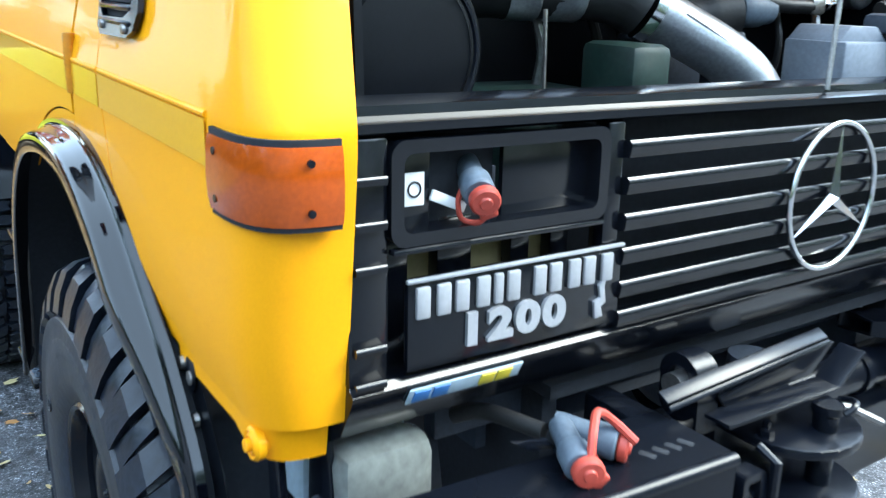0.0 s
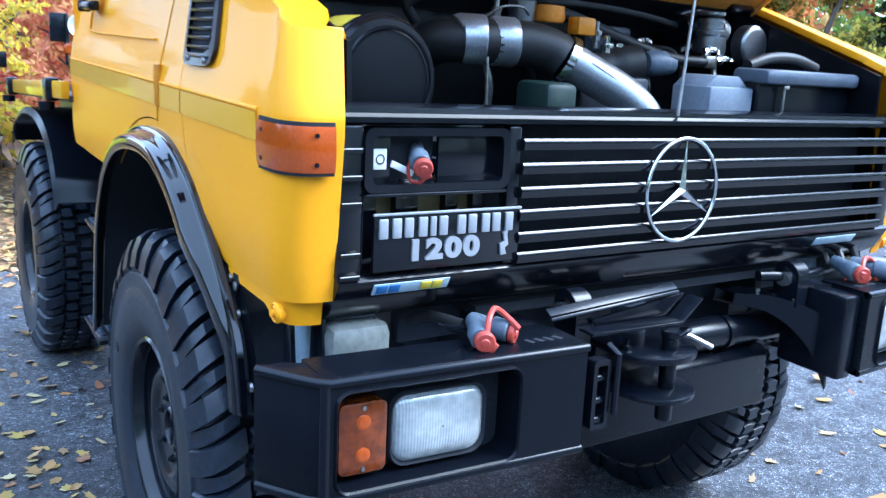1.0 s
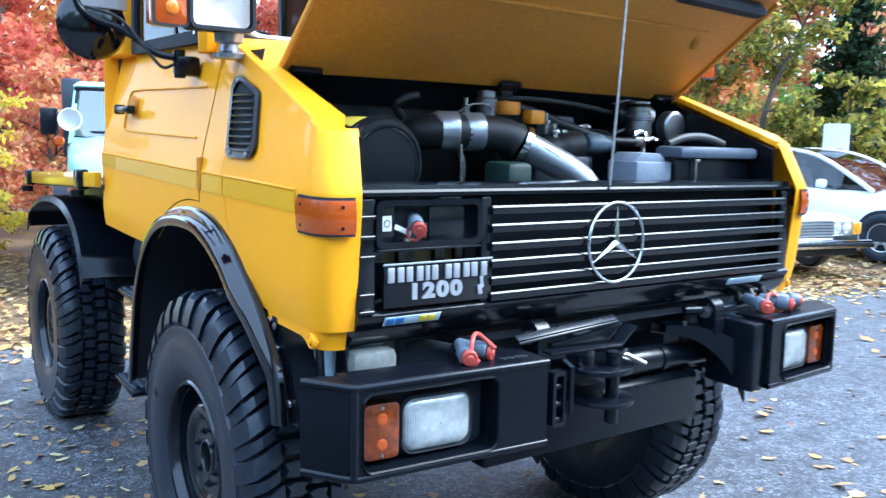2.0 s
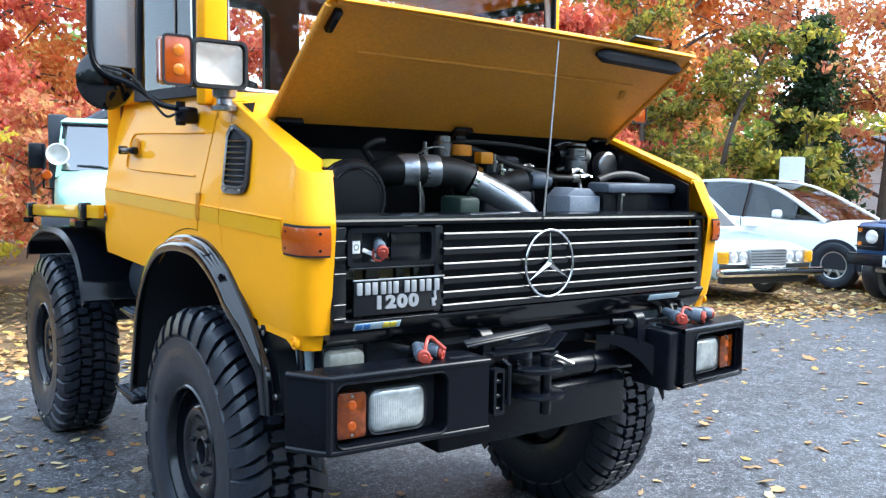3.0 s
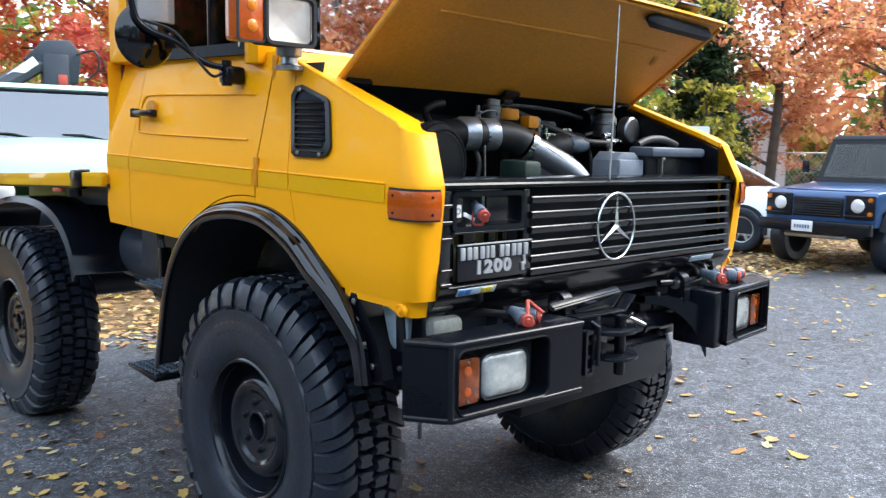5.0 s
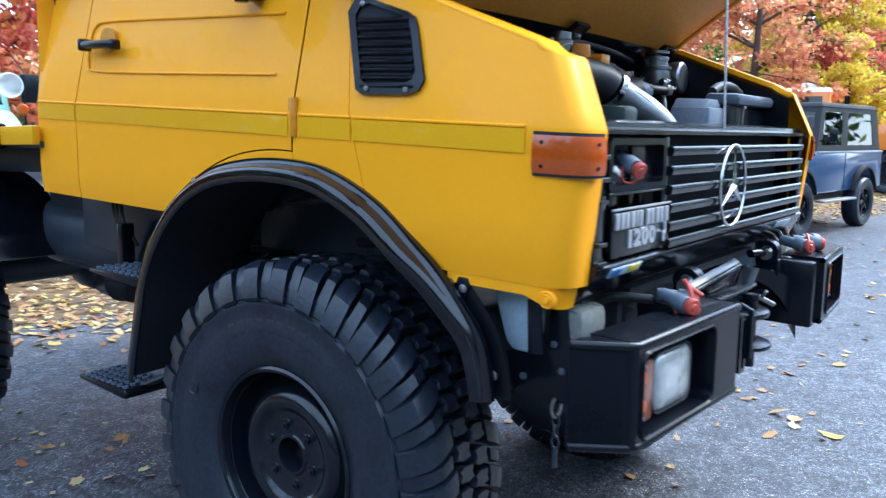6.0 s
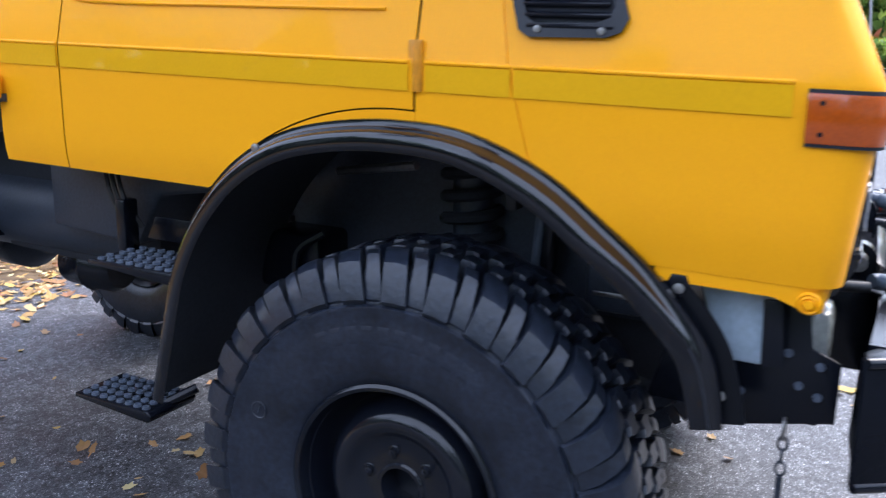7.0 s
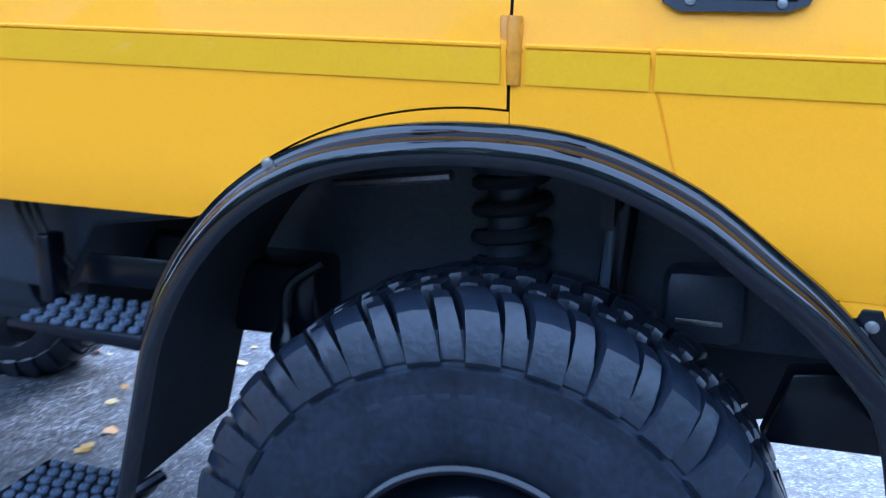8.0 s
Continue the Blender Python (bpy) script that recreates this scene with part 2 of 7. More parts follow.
def curve(ctrl, n=12):
    """A smooth line through control points."""
    c = [Vector(p) for p in ctrl]
    c = [c[0] * 2 - c[1]] + c + [c[-1] * 2 - c[-2]]
    out = []
    for i in range(1, len(c) - 2):
        for k in range(n):
            t = k / n
            out.append(0.5 * ((2 * c[i]) + (c[i + 1] - c[i - 1]) * t + (2 * c[i - 1] - 5 * c[i] + 4 * c[i + 1] - c[i + 2]) * t * t + (3 * c[i] - c[i - 1] - 3 * c[i + 1] + c[i + 2]) * t ** 3))
    return out + [c[-2]]


def lathe(prof, origin=(0, 0, 0), axis="x", seg=32, bm=None, cap=True):
    """A profile of (radius, height along the axis) turned round the axis."""
    bm = bm or bmesh.new()
    o = Vector(origin)
    rings = []
    for r, h in prof:
        ring = []
        for k in range(seg):
            a, b = r * math.cos(k * math.tau / seg), r * math.sin(k * math.tau / seg)
            ring.append(bm.verts.new(o + Vector({"x": (h, a, b), "y": (a, h, b), "z": (a, b, h)}[axis])))
        rings.append(ring)
    for q, w in zip(rings, rings[1:]):
        for k in range(seg):
            bm.faces.new((q[k], q[(k + 1) % seg], w[(k + 1) % seg], w[k]))
    for q, (r, h) in ((rings[0], prof[0]), (rings[-1], prof[-1])):
        if cap and r > 1e-4:
            bm.faces.new(q)
    if any(r < 1e-4 for r, h in prof):
        bmesh.ops.remove_doubles(bm, verts=[v for ring, (r, h) in zip(rings, prof) if r < 1e-4 for v in ring], dist=1e-5)
    return bm


def sheet(rows, thick=0.0, bm=None):
    """A skin over a grid of points."""
    bm = bm or bmesh.new()
    t = bmesh.new()
    g = [[t.verts.new(p) for p in row] for row in rows]
    for a, b in zip(g, g[1:]):
        for i in range(len(a) - 1):
            t.faces.new((a[i], a[i + 1], b[i + 1], b[i]))
    bmesh.ops.remove_doubles(t, verts=t.verts[:], dist=1e-5)
    bmesh.ops.recalc_face_normals(t, faces=t.faces[:])
    if thick:
        bmesh.ops.solidify(t, geom=t.faces[:], thickness=thick)
    return merged(bm, t)


def rrect(w, h, r, n=5, cx=0.0, cy=0.0):
    """The outline of a rounded rectangle."""
    out = []
    for sx, sy, a0 in ((1, 1, 0), (-1, 1, 90), (-1, -1, 180), (1, -1, 270)):
        for k in range(n + 1):
            a = radians(a0 + 90 * k / n)
            out.append((cx + sx * (w / 2 - r) + r * math.cos(a), cy + sy * (h / 2 - r) + r * math.sin(a)))
    return out


def ring_plate(outer, inner, axis, a, b, bm=None):
    """A plate with a hole: two outlines with as many points, from a to b along an axis."""
    put = {"x": lambda p, q, d: (d, p, q), "y": lambda p, q, d: (p, d, q), "z": lambda p, q, d: (p, q, d)}[axis]
    rows = [[put(*p, a) for p in outer], [put(*p, b) for p in outer], [put(*p, b) for p in inner], [put(*p, a) for p in inner], [put(*p, a) for p in outer]]
    return sheet([r + r[:1] for r in rows], bm=bm)


SHAPE = []      # proportions laid over the truck's body while it is built


def part(name, bm, material, parent, label="", smooth=38, kind=""):
    if SHAPE:
        bmesh.ops.transform(bm, matrix=SHAPE[0], verts=bm.verts[:])
    bmesh.ops.recalc_face_normals(bm, faces=bm.faces[:])
    me = bpy.data.meshes.new(name)
    for f in bm.faces:
        f.smooth = True
    bm.to_mesh(me)
    bm.free()
    me.set_sharp_from_angle(angle=radians(smooth))
    me.materials.append(material)
    ob = new(name, me)
    ob.parent = parent
    return tagged(ob, label=label, kind=kind)


def thing(name, label, category, m=None, group="", kind=""):
    ob = new(name)
    ob.empty_display_size = 0.2
    if m:
        ob.matrix_basis = m
    return tagged(ob, label, category, group, kind)


# ---- ground ----
def flat(name, pts, z, material, label, category, kind="structure"):
    bm = bmesh.new()
    bm.faces.new([bm.verts.new((x, y, z)) for x, y in pts])
    ob = part(name, bm, material, None)
    return tagged(ob, label, category, kind=kind)


def asphalt_material():
    m = mat("asphalt", (0.083, 0.090, 0.104), 0.55, var=0.55, scale=0.5, grain=130, bump=1.0, second=(0.046, 0.047, 0.051))
    n, l = m.node_tree.nodes, m.node_tree.links
    b = n["Principled BSDF"]
    tc = n.new("ShaderNodeTexCoord")
    vo, mr, mx = n.new("ShaderNodeTexVoronoi"), n.new("ShaderNodeMapRange"), n.new("ShaderNodeMix")
    wob, add = n.new("ShaderNodeTexNoise"), n.new("ShaderNodeMix")
    wob.inputs["Scale"].default_value, wob.inputs["Detail"].default_value = 2.6, 6
    l.new(tc.outputs["Object"], wob.inputs["Vector"])
    add.data_type, add.blend_type = "RGBA", "ADD"
    add.inputs["Factor"].default_value = 0.30
    l.new(tc.outputs["Object"], add.inputs["A"])
    l.new(wob.outputs[1], add.inputs["B"])
    vo.feature = "DISTANCE_TO_EDGE"
    vo.inputs["Scale"].default_value = 5.2
    l.new(add.outputs["Result"], vo.inputs["Vector"])
    mr.inputs[1].default_value, mr.inputs[2].default_value, mr.inputs[3].default_value, mr.inputs[4].default_value = 0.0, 0.016, 0.85, 0.0
    l.new(vo.outputs["Distance"], mr.inputs[0])
    # cracks only in places
    gate, gm, mul = n.new("ShaderNodeTexNoise"), n.new("ShaderNodeMapRange"), n.new("ShaderNodeMath")
    gate.inputs["Scale"].default_value = 0.45
    l.new(tc.outputs["Object"], gate.inputs["Vector"])
    gm.inputs[1].default_value, gm.inputs[2].default_value = 0.42, 0.56
    l.new(gate.outputs[0], gm.inputs[0])
    mul.operation = "MULTIPLY"
    l.new(mr.outputs[0], mul.inputs[0])
    l.new(gm.outputs[0], mul.inputs[1])
    mx.data_type = "RGBA"
    mx.inputs["B"].default_value = (0.02, 0.02, 0.02, 1)
    src = b.inputs["Base Color"].links[0].from_socket
    l.new(src, mx.inputs["A"])
    l.new(mul.outputs[0], mx.inputs["Factor"])
    # pale stone chips
    ch, cm, cx = n.new("ShaderNodeTexVoronoi"), n.new("ShaderNodeMapRange"), n.new("ShaderNodeMix")
    ch.inputs["Scale"].default_value = 110.0
    l.new(tc.outputs["Object"], ch.inputs["Vector"])
    cm.inputs[1].default_value, cm.inputs[2].default_value, cm.inputs[3].default_value, cm.inputs[4].default_value = 0.12, 0.34, 0.8, 0.0
    l.new(ch.outputs["Distance"], cm.inputs[0])
    cx.data_type = "RGBA"
    cx.inputs["B"].default_value = (0.40, 0.40, 0.41, 1)
    l.new(cm.outputs[0], cx.inputs["Factor"])
    l.new(mx.outputs["Result"], cx.inputs["A"])
    # single stones, each of its own grey, at two sizes
    col = cx.outputs["Result"]
    for size, lo_, hi_ in ((58.0, 0.40, 1.75), (140.0, 0.5, 1.6)):
        st, sm, sx, sp = n.new("ShaderNodeTexVoronoi"), n.new("ShaderNodeMapRange"), n.new("ShaderNodeMix"), n.new("ShaderNodeSeparateColor")
        st.inputs["Scale"].default_value = size
        l.new(tc.outputs["Object"], st.inputs["Vector"])
        l.new(st.outputs["Color"], sp.inputs[0])
        sm.inputs[3].default_value, sm.inputs[4].default_value = lo_, hi_
        l.new(sp.outputs[0], sm.inputs[0])
        sx.data_type, sx.blend_type = "RGBA", "MULTIPLY"
        sx.inputs["Factor"].default_value = 1.0
        l.new(col, sx.inputs["A"])
        l.new(sm.outputs[0], sx.inputs["B"])
        col = sx.outputs["Result"]
    # damp and worn patches the size of a hand
    pn, pm, px = n.new("ShaderNodeTexNoise"), n.new("ShaderNodeMapRange"), n.new("ShaderNodeMix")
    pn.inputs["Scale"].default_value, pn.inputs["Detail"].default_value, pn.inputs["Roughness"].default_value = 7.0, 9, 0.78
    l.new(tc.outputs["Object"], pn.inputs["Vector"])
    pm.inputs[1].default_value, pm.inputs[2].default_value, pm.inputs[3].default_value, pm.inputs[4].default_value = 0.38, 0.62, 0.42, 1.30
    l.new(pn.outputs[0], pm.inputs[0])
    px.data_type, px.blend_type = "RGBA", "MULTIPLY"
    px.inputs["Factor"].default_value = 1.0
    l.new(col, px.inputs["A"])
    l.new(pm.outputs[0], px.inputs["B"])
    # a patch of darker asphalt beside the truck, with a ragged edge
    mp, ln, wob2, ad, rg, patch_mul = n.new("ShaderNodeMapping"), n.new("ShaderNodeVectorMath"), n.new("ShaderNodeTexNoise"), n.new("ShaderNodeMath"), n.new("ShaderNodeMapRange"), n.new("ShaderNodeMix")
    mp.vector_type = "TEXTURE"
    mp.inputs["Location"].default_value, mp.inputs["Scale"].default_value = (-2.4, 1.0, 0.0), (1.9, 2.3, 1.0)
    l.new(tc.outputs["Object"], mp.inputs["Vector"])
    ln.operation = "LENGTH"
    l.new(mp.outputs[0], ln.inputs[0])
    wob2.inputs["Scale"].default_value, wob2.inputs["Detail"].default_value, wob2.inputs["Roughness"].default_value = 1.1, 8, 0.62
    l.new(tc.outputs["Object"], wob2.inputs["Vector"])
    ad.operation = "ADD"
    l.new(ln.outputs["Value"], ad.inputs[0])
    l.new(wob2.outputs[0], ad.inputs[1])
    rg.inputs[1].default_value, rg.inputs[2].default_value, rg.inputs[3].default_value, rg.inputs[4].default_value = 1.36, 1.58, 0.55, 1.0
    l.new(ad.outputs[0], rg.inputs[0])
    patch_mul.data_type, patch_mul.blend_type = "RGBA", "MULTIPLY"
    patch_mul.inputs["Factor"].default_value = 1.0
    l.new(px.outputs["Result"], patch_mul.inputs["A"])
    l.new(rg.outputs[0], patch_mul.inputs["B"])
    l.new(patch_mul.outputs["Result"], b.inputs["Base Color"])
    return m


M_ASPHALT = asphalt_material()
M_SOIL = mat("leafy_soil", (0.20, 0.115, 0.045), 0.9, var=0.35, scale=1.4, grain=22, bump=0.6, second=(0.09, 0.06, 0.03))
flat("ground", [(-400, -400), (400, -400), (400, 400), (-400, 400)], -0.02, M_SOIL, "brown soil covered with fallen autumn leaves", "ground")
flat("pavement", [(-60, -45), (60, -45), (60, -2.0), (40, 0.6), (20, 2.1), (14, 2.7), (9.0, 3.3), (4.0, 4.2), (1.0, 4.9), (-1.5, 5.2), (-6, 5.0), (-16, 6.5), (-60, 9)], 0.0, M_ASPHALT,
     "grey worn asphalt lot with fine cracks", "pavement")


# ---- the yellow truck ----
truck = thing("truck", "yellow off-road truck with open bonnet, standing on asphalt", "truck")
SHAPE.append(Matrix(((1, 0, 0, 0), (0, 1.09, 0, 0), (0, 0.0387, 1.04, -0.100), (0, 0, 0, 1))))
ARCH_Y, ARCH_Z, ARCH_R = 0.765, 0.735, 0.585
SILL = 1.152      # lower edge of the doors
CORNER = 0.100    # where the wing begins to turn in towards the grille


def arch(y, r=ARCH_R):
    q = r * r - (y - ARCH_Y) ** 2
    return ARCH_Z + math.sqrt(q) if q > 0 else -9.0


def ridge(y):
    return 1.573 + 0.362 * y


def corner(a):
    """A point on the tight wing corner, from the grille (90 degrees) to the side (0)."""
    return 0.868 + 0.107 * max(0.0, math.cos(radians(a))) ** 0.5, CORNER - 0.118 * math.sin(radians(a)) ** 0.5


def plan():
    return [corner(a) for a in (90, 86, 80, 72, 64, 56, 50, 45, 40, 34, 26, 18, 10, 4, 0)]


def wing_seam(z):
    return 0.513 + 0.27 * (min(z, 1.456) - 1.298) + 0.165 * max(0.0, z - 1.456)


def skin_column(px, py, zb, zt, top, lean=0.0):
    w = max(0.0, min(1.0, 1 - py / CORNER))
    def at(z):
        k = max(0.0, z - 1.441)
        return Vector((px - (0.24 - 0.07 * w) * k - 0.014 * max(0.0, min(1.0, (1.20 - z) / 0.08)), py + 0.42 * k * w + 0.10 * max(0.0, 1.41 - z) * w + lean * (wing_seam(z) - 0.6), z))
    low = [zb, zb + min(0.006, 0.1 * (1.391 - zb))] + [zb + (1.391 - zb) * t for t in (0.12, 0.3, 0.5, 0.75, 1.0)] + [1.416, 1.436, 1.443]
    hi = [1.443 + (zt - 1.443) * t for t in (0.25, 0.5, 0.75, 0.93)]
    col = [at(z) for z in low + hi]
    if top:
        e = at(zt)
        inner = min(0.842 + 0.03 * w, e.x - (0.012 - 0.009 * w))
        e2 = Vector((e.x - (0.012 - 0.010 * w), e.y + 0.004, zt + 0.004 - 0.002 * w))
        col += [e, e2, Vector((inner, e.y + 0.006, zt + 0.006)), Vector((inner - 0.004, e.y + 0.008, zt - 0.004)), Vector((inner - 0.004, e.y + 0.008, zt - 0.012))]
    else:
        col += [at(zt)]
    return col


def flip(rows, sg):
    return [[(sg * p[0], p[1], p[2]) for p in r] for r in rows]


def steps(a, b, n):
    return [a + (b - a) * i / n for i in range(n + 1)]


for sg in (-1, 1):
    # front wing with the corner
    rows = [skin_column(x, y, 1.124, ridge(y + 0.058 * max(0.0, min(1.0, 1 - y / CORNER))) - 0.008 * max(0.0, min(1.0, 1 - y / CORNER)), True) for x, y in plan()]
    rows += [skin_column(0.975, y, max(1.124, arch(y)), ridge(y), True) for y in steps(0.135, 0.285, 6)]
    for y in steps(0.30, 0.598, 22):
        q = (y - 0.29) / 0.308
        rows.append(skin_column(0.975, y, max(1.124, arch(y + q * (wing_seam(1.28) - 0.6))), ridge(y + q * (wing_seam(1.75) - 0.6)), True, q))
    part("front_wing", sheet(flip(rows, sg), 0.003), M_YEL, truck, "glossy yellow steel wing")
    part("shoulder_bead", tube([(sg * (r[-5].x - 0.0055), r[-5].y + 0.004, r[-5].z - 0.003) for r in rows[8:]], 0.0070, 10), M_YEL, truck)
    # lower lip under the wing corner
    part("wing_lip", sheet(flip([[(x - 0.014, y + 0.03 * max(0.0, 1 - y / CORNER) + 0.004, 1.138), (x - 0.016, y + 0.04 * max(0.0, 1 - y / CORNER) + 0.006, 1.101 - 0.022 * max(0.0, 1 - y / CORNER))] for x, y in plan()[1:] + [(0.975, 0.16), (0.975, 0.22), (0.975, 0.285)]], sg), 0.003), M_YEL, truck)
    rows = []
    for y in steps(0.602, 0.728, 7):
        q = (0.728 - y) / 0.126
        rows.append(skin_column(0.975, y, arch(y + q * (wing_seam(1.30) - 0.6)), ridge(y + q * (wing_seam(1.78) - 0.6)), True, q))
    part("scuttle_side", sheet(flip(rows, sg), 0.003), M_YEL, truck)
    rows = [skin_column(0.9725, y, arch(y + wing_seam(1.30) - 0.6), ridge(y + wing_seam(1.76) - 0.6) - 0.004, False, 1.0) for y in (0.588, 0.600, 0.612)]
    part("seam_backing", sheet(flip(rows, sg), 0.002), M_YEL, truck)
    rows = [[(0.975, y, arch(y)), (0.976, y, arch(y) + 0.010), (0.975, y, arch(y) + 0.0325)] for y in steps(0.729, 1.172, 24)]
    part("wheel_arch_edge", sheet(flip(rows, sg), 0.003), M_YEL, truck)
    # door skin
    def door_low(y):
        return max(SILL, arch(y) + 0.036)
    rows = [skin_column(0.977, y, door_low(y), 1.83, False) for y in steps(0.7325, 1.631, 44)]
    door = part("door", sheet(flip(rows, sg), 0.004), M_YEL, truck, "closed yellow cab door")
    # pressed line round the door's upper field
    pr = curve([(0.80, 1.690), (1.10, 1.690), (1.50, 1.690), (1.585, 1.678), (1.602, 1.63), (1.592, 1.562), (1.53, 1.540), (1.1, 1.538), (0.80, 1.538)], 8)
    pts = [(sg * (0.978 - 0.24 * (z - 1.45)), y, z) for y, z, *_ in [(p[0], p[1]) for p in [Vector((a.x, a.y, 0)) for a in [Vector((q[0], q[1], 0)) for q in pr]]]]
    part("pressed_line", tube(pts, 0.0035, 6), M_YEL, door)
    # handle
    hx = sg * 0.955
    hb = box((hx + sg * 0.020, 1.504, 1.617), (0.03, 0.165, 0.024), 0.008)
    box((hx + sg * 0.016, 1.580, 1.617), (0.040, 0.020, 0.036), 0.006, bm=hb)
    box((hx + sg * 0.016, 1.434, 1.617), (0.03, 0.026, 0.030), 0.006, bm=hb)
    part("door_handle", hb, M_SATB, door, "black plastic handle")
    part("handle_dish", lathe([(0.0, 0.0), (0.032, 0.0), (0.036, 0.003), (0.036, -0.01), (0.0, -0.01)], (hx - sg * 0.018, 1.499, 1.633), "x", 24), M_HOODIN, door)
    # hinges
    for z0, z1 in ((1.389, 1.483), (1.735, 1.815)):
        x = sg * (0.977 - 0.24 * max(0, z1 - 1.47))
        hg = lathe([(0.0, z0), (0.0095, z0), (0.0105, z0 + 0.004), (0.0105, z1 - 0.004), (0.0095, z1), (0.0, z1)], (x, 0.724, 0), "z", 14)
        box((x - sg * 0.004, 0.733, (z0 + z1) / 2), (0.010, 0.022, z1 - z0), 0.003, bm=hg)
        lathe([(0.0, (z0 + z1) / 2 - 0.002), (0.0115, (z0 + z1) / 2 - 0.002), (0.0115, (z0 + z1) / 2 + 0.002), (0.0, (z0 + z1) / 2 + 0.002)], (x, 0.724, 0), "z", 14, bm=hg)
        part("door_hinge", hg, M_HINGE, door)
    rows = [skin_column(0.975, y, SILL, 1.83, False) for y in steps(1.638, 1.845, 8)]
    rows += [[Vector((0.955, 1.857, p.z)) for p in rows[-1]], [Vector((0.80, 1.857, p.z)) for p in rows[-1]]]
    part("rear_quarter", sheet(flip(rows, sg), 0.003), M_YEL, truck)
    # tape band under the waist line, in the pieces of the panels
    for y0, y1 in ((0.104, 0.541), (0.548, 0.708), (0.742, 1.628), (1.641, 1.843)):
        rows = []
        for y in steps(y0, y1, 8):
            px = 0.873 + 0.102 * math.cos(math.asin((CORNER - y) / 0.285)) if y < CORNER else 0.975
            d = 0.0045 if y0 == 0.742 else 0.0025
            rows.append([(sg * (px + d), y, 1.390), (sg * (px + d), y, 1.414), (sg * (px + d), y, 1.438)])
        part("side_stripe", sheet(rows, 0.0008), M_STRIPE, truck, "mustard yellow tape stripe")
        part("waist_crease", tube([(r[2][0] - sg * 0.0035, r[2][1], 1.4425) for r in rows], 0.0042, 8), M_YEL, truck)
    # dark shell behind the panel gaps
    part("inner_side", sheet([[(sg * 0.953, y, zb), (sg * 0.950, y, 1.44), (sg * 0.868, y, 1.79)] for y, zb in ((0.50, 1.33), (0.75, 1.35), (1.0, 1.30), (1.2, 1.17), (1.84, 1.17))], 0.003), M_MATB, truck)
    # side turn lamp round the corner
    lamp_rows, seat_rows = [], []
    for a in (88, 82, 75, 68, 60, 52, 45, 38, 30, 22, 14, 7, 3, 1):
        x, y = corner(a)
        lamp_rows.append([(sg * (x + d * math.cos(radians(a)) * 1.0), y - d * math.sin(radians(a)), z) for d, z in ((0.0, 1.351), (0.007, 1.353), (0.0095, 1.367), (0.0105, 1.390), (0.009, 1.417), (0.0065, 1.428), (0.0, 1.429))])
        seat_rows.append([(sg * (x + d * math.cos(radians(a))), y - d * math.sin(radians(a)), z) for d, z in ((0.0, 1.3475), (0.005, 1.3475), (0.006, 1.390), (0.005, 1.4345), (0.0, 1.4345))])
    lm = sheet(lamp_rows)
    bmesh.ops.holes_fill(lm, edges=lm.edges[:])
    tl = part("corner_turn_lamp", lm, M_AMBER, truck, "amber turn signal lens wrapped round the corner")
    st = sheet(seat_rows)
    bmesh.ops.holes_fill(st, edges=st.edges[:])
    part("lamp_gasket", st, M_MATB, tl)
    for a, z in ((76, 1.367), (76, 1.414), (5, 1.367), (5, 1.414)):
        x, y = corner(a)
        part("screw", lathe([(0, 0), (0.004, 0), (0.004, 0.003), (0, 0.003)], (sg * (x + 0.0105 * math.cos(radians(a))), y - 0.0125 * math.sin(radians(a)), z), "y" if a > 45 else "x", 10), M_SATB, tl)
    # louvred vent on the wing
    vx = lambda z: sg * (0.9765 - 0.24 * (z - 1.45))
    o = [(0.545, 1.53), (0.538, 1.507), (0.518, 1.495), (0.39, 1.4975), (0.365, 1.507), (0.354, 1.53), (0.392, 1.645), (0.403, 1.667), (0.425, 1.680), (0.55, 1.718), (0.580, 1.712), (0.594, 1.685)]
    c = (sum(p[0] for p in o) / 12, sum(p[1] for p in o) / 12)
    i_ = [(c[0] + (p[0] - c[0]) * 0.80, c[1] + (p[1] - c[1]) * 0.82 + 0.006) for p in o]
    fr = sheet([[(vx(z) + sg * d, y, z) for y, z in q + q[:1]] for q, d in ((o, 0.0), (o, 0.008), (i_, 0.010), (i_, -0.004))])
    vent = part("wing_vent", fr, M_SATB, truck, "black louvred air vent")
    bk = sheet([[(vx(z) + sg * 0.001, y, z) for y, z in o + o[:1]], [(vx(c[1]) + sg * 0.001, *c)] * 13])
    part("vent_backing", bk, M_MATB, vent)
    for k in range(9):
        z = 1.516 + k * 0.0185
        part("louvre", box((vx(z) + sg * 0.006, 0.451 + 0.036 * (k / 8), z), (0.013, 0.146, 0.007), 0.002, rot=(0, sg * 28, 0)), M_SATB, vent)
    for y, z in ((0.504, 1.509), (0.396, 1.508), (0.553, 1.702)):
        part("screw", lathe([(0, 0), (0.007, 0), (0.006, 0.004), (0, 0.005)] if sg > 0 else [(0, 0), (0.007, 0), (0.006, -0.004), (0, -0.005)], (vx(z) + sg * 0.009, y, z), "x", 12), M_STEEL, vent)
    # wheel arch flare with the mudguard behind the wheel
    arc = [(0.176, 0.862), (0.190, 0.930), (0.212, 0.992), (0.253, 1.047), (0.309, 1.107), (0.37, 1.158), (0.483, 1.243), (0.624, 1.301), (0.77, 1.313), (0.913, 1.298), (1.03, 1.263), (1.139, 1.192), (1.227, 1.089), (1.289, 0.969), (1.325, 0.835), (1.371, 0.645)]
    arc = [(p.x, p.y) for p in curve([(a, b, 0) for a, b in arc], 5)]
    rows, guard, plate = [], [], []
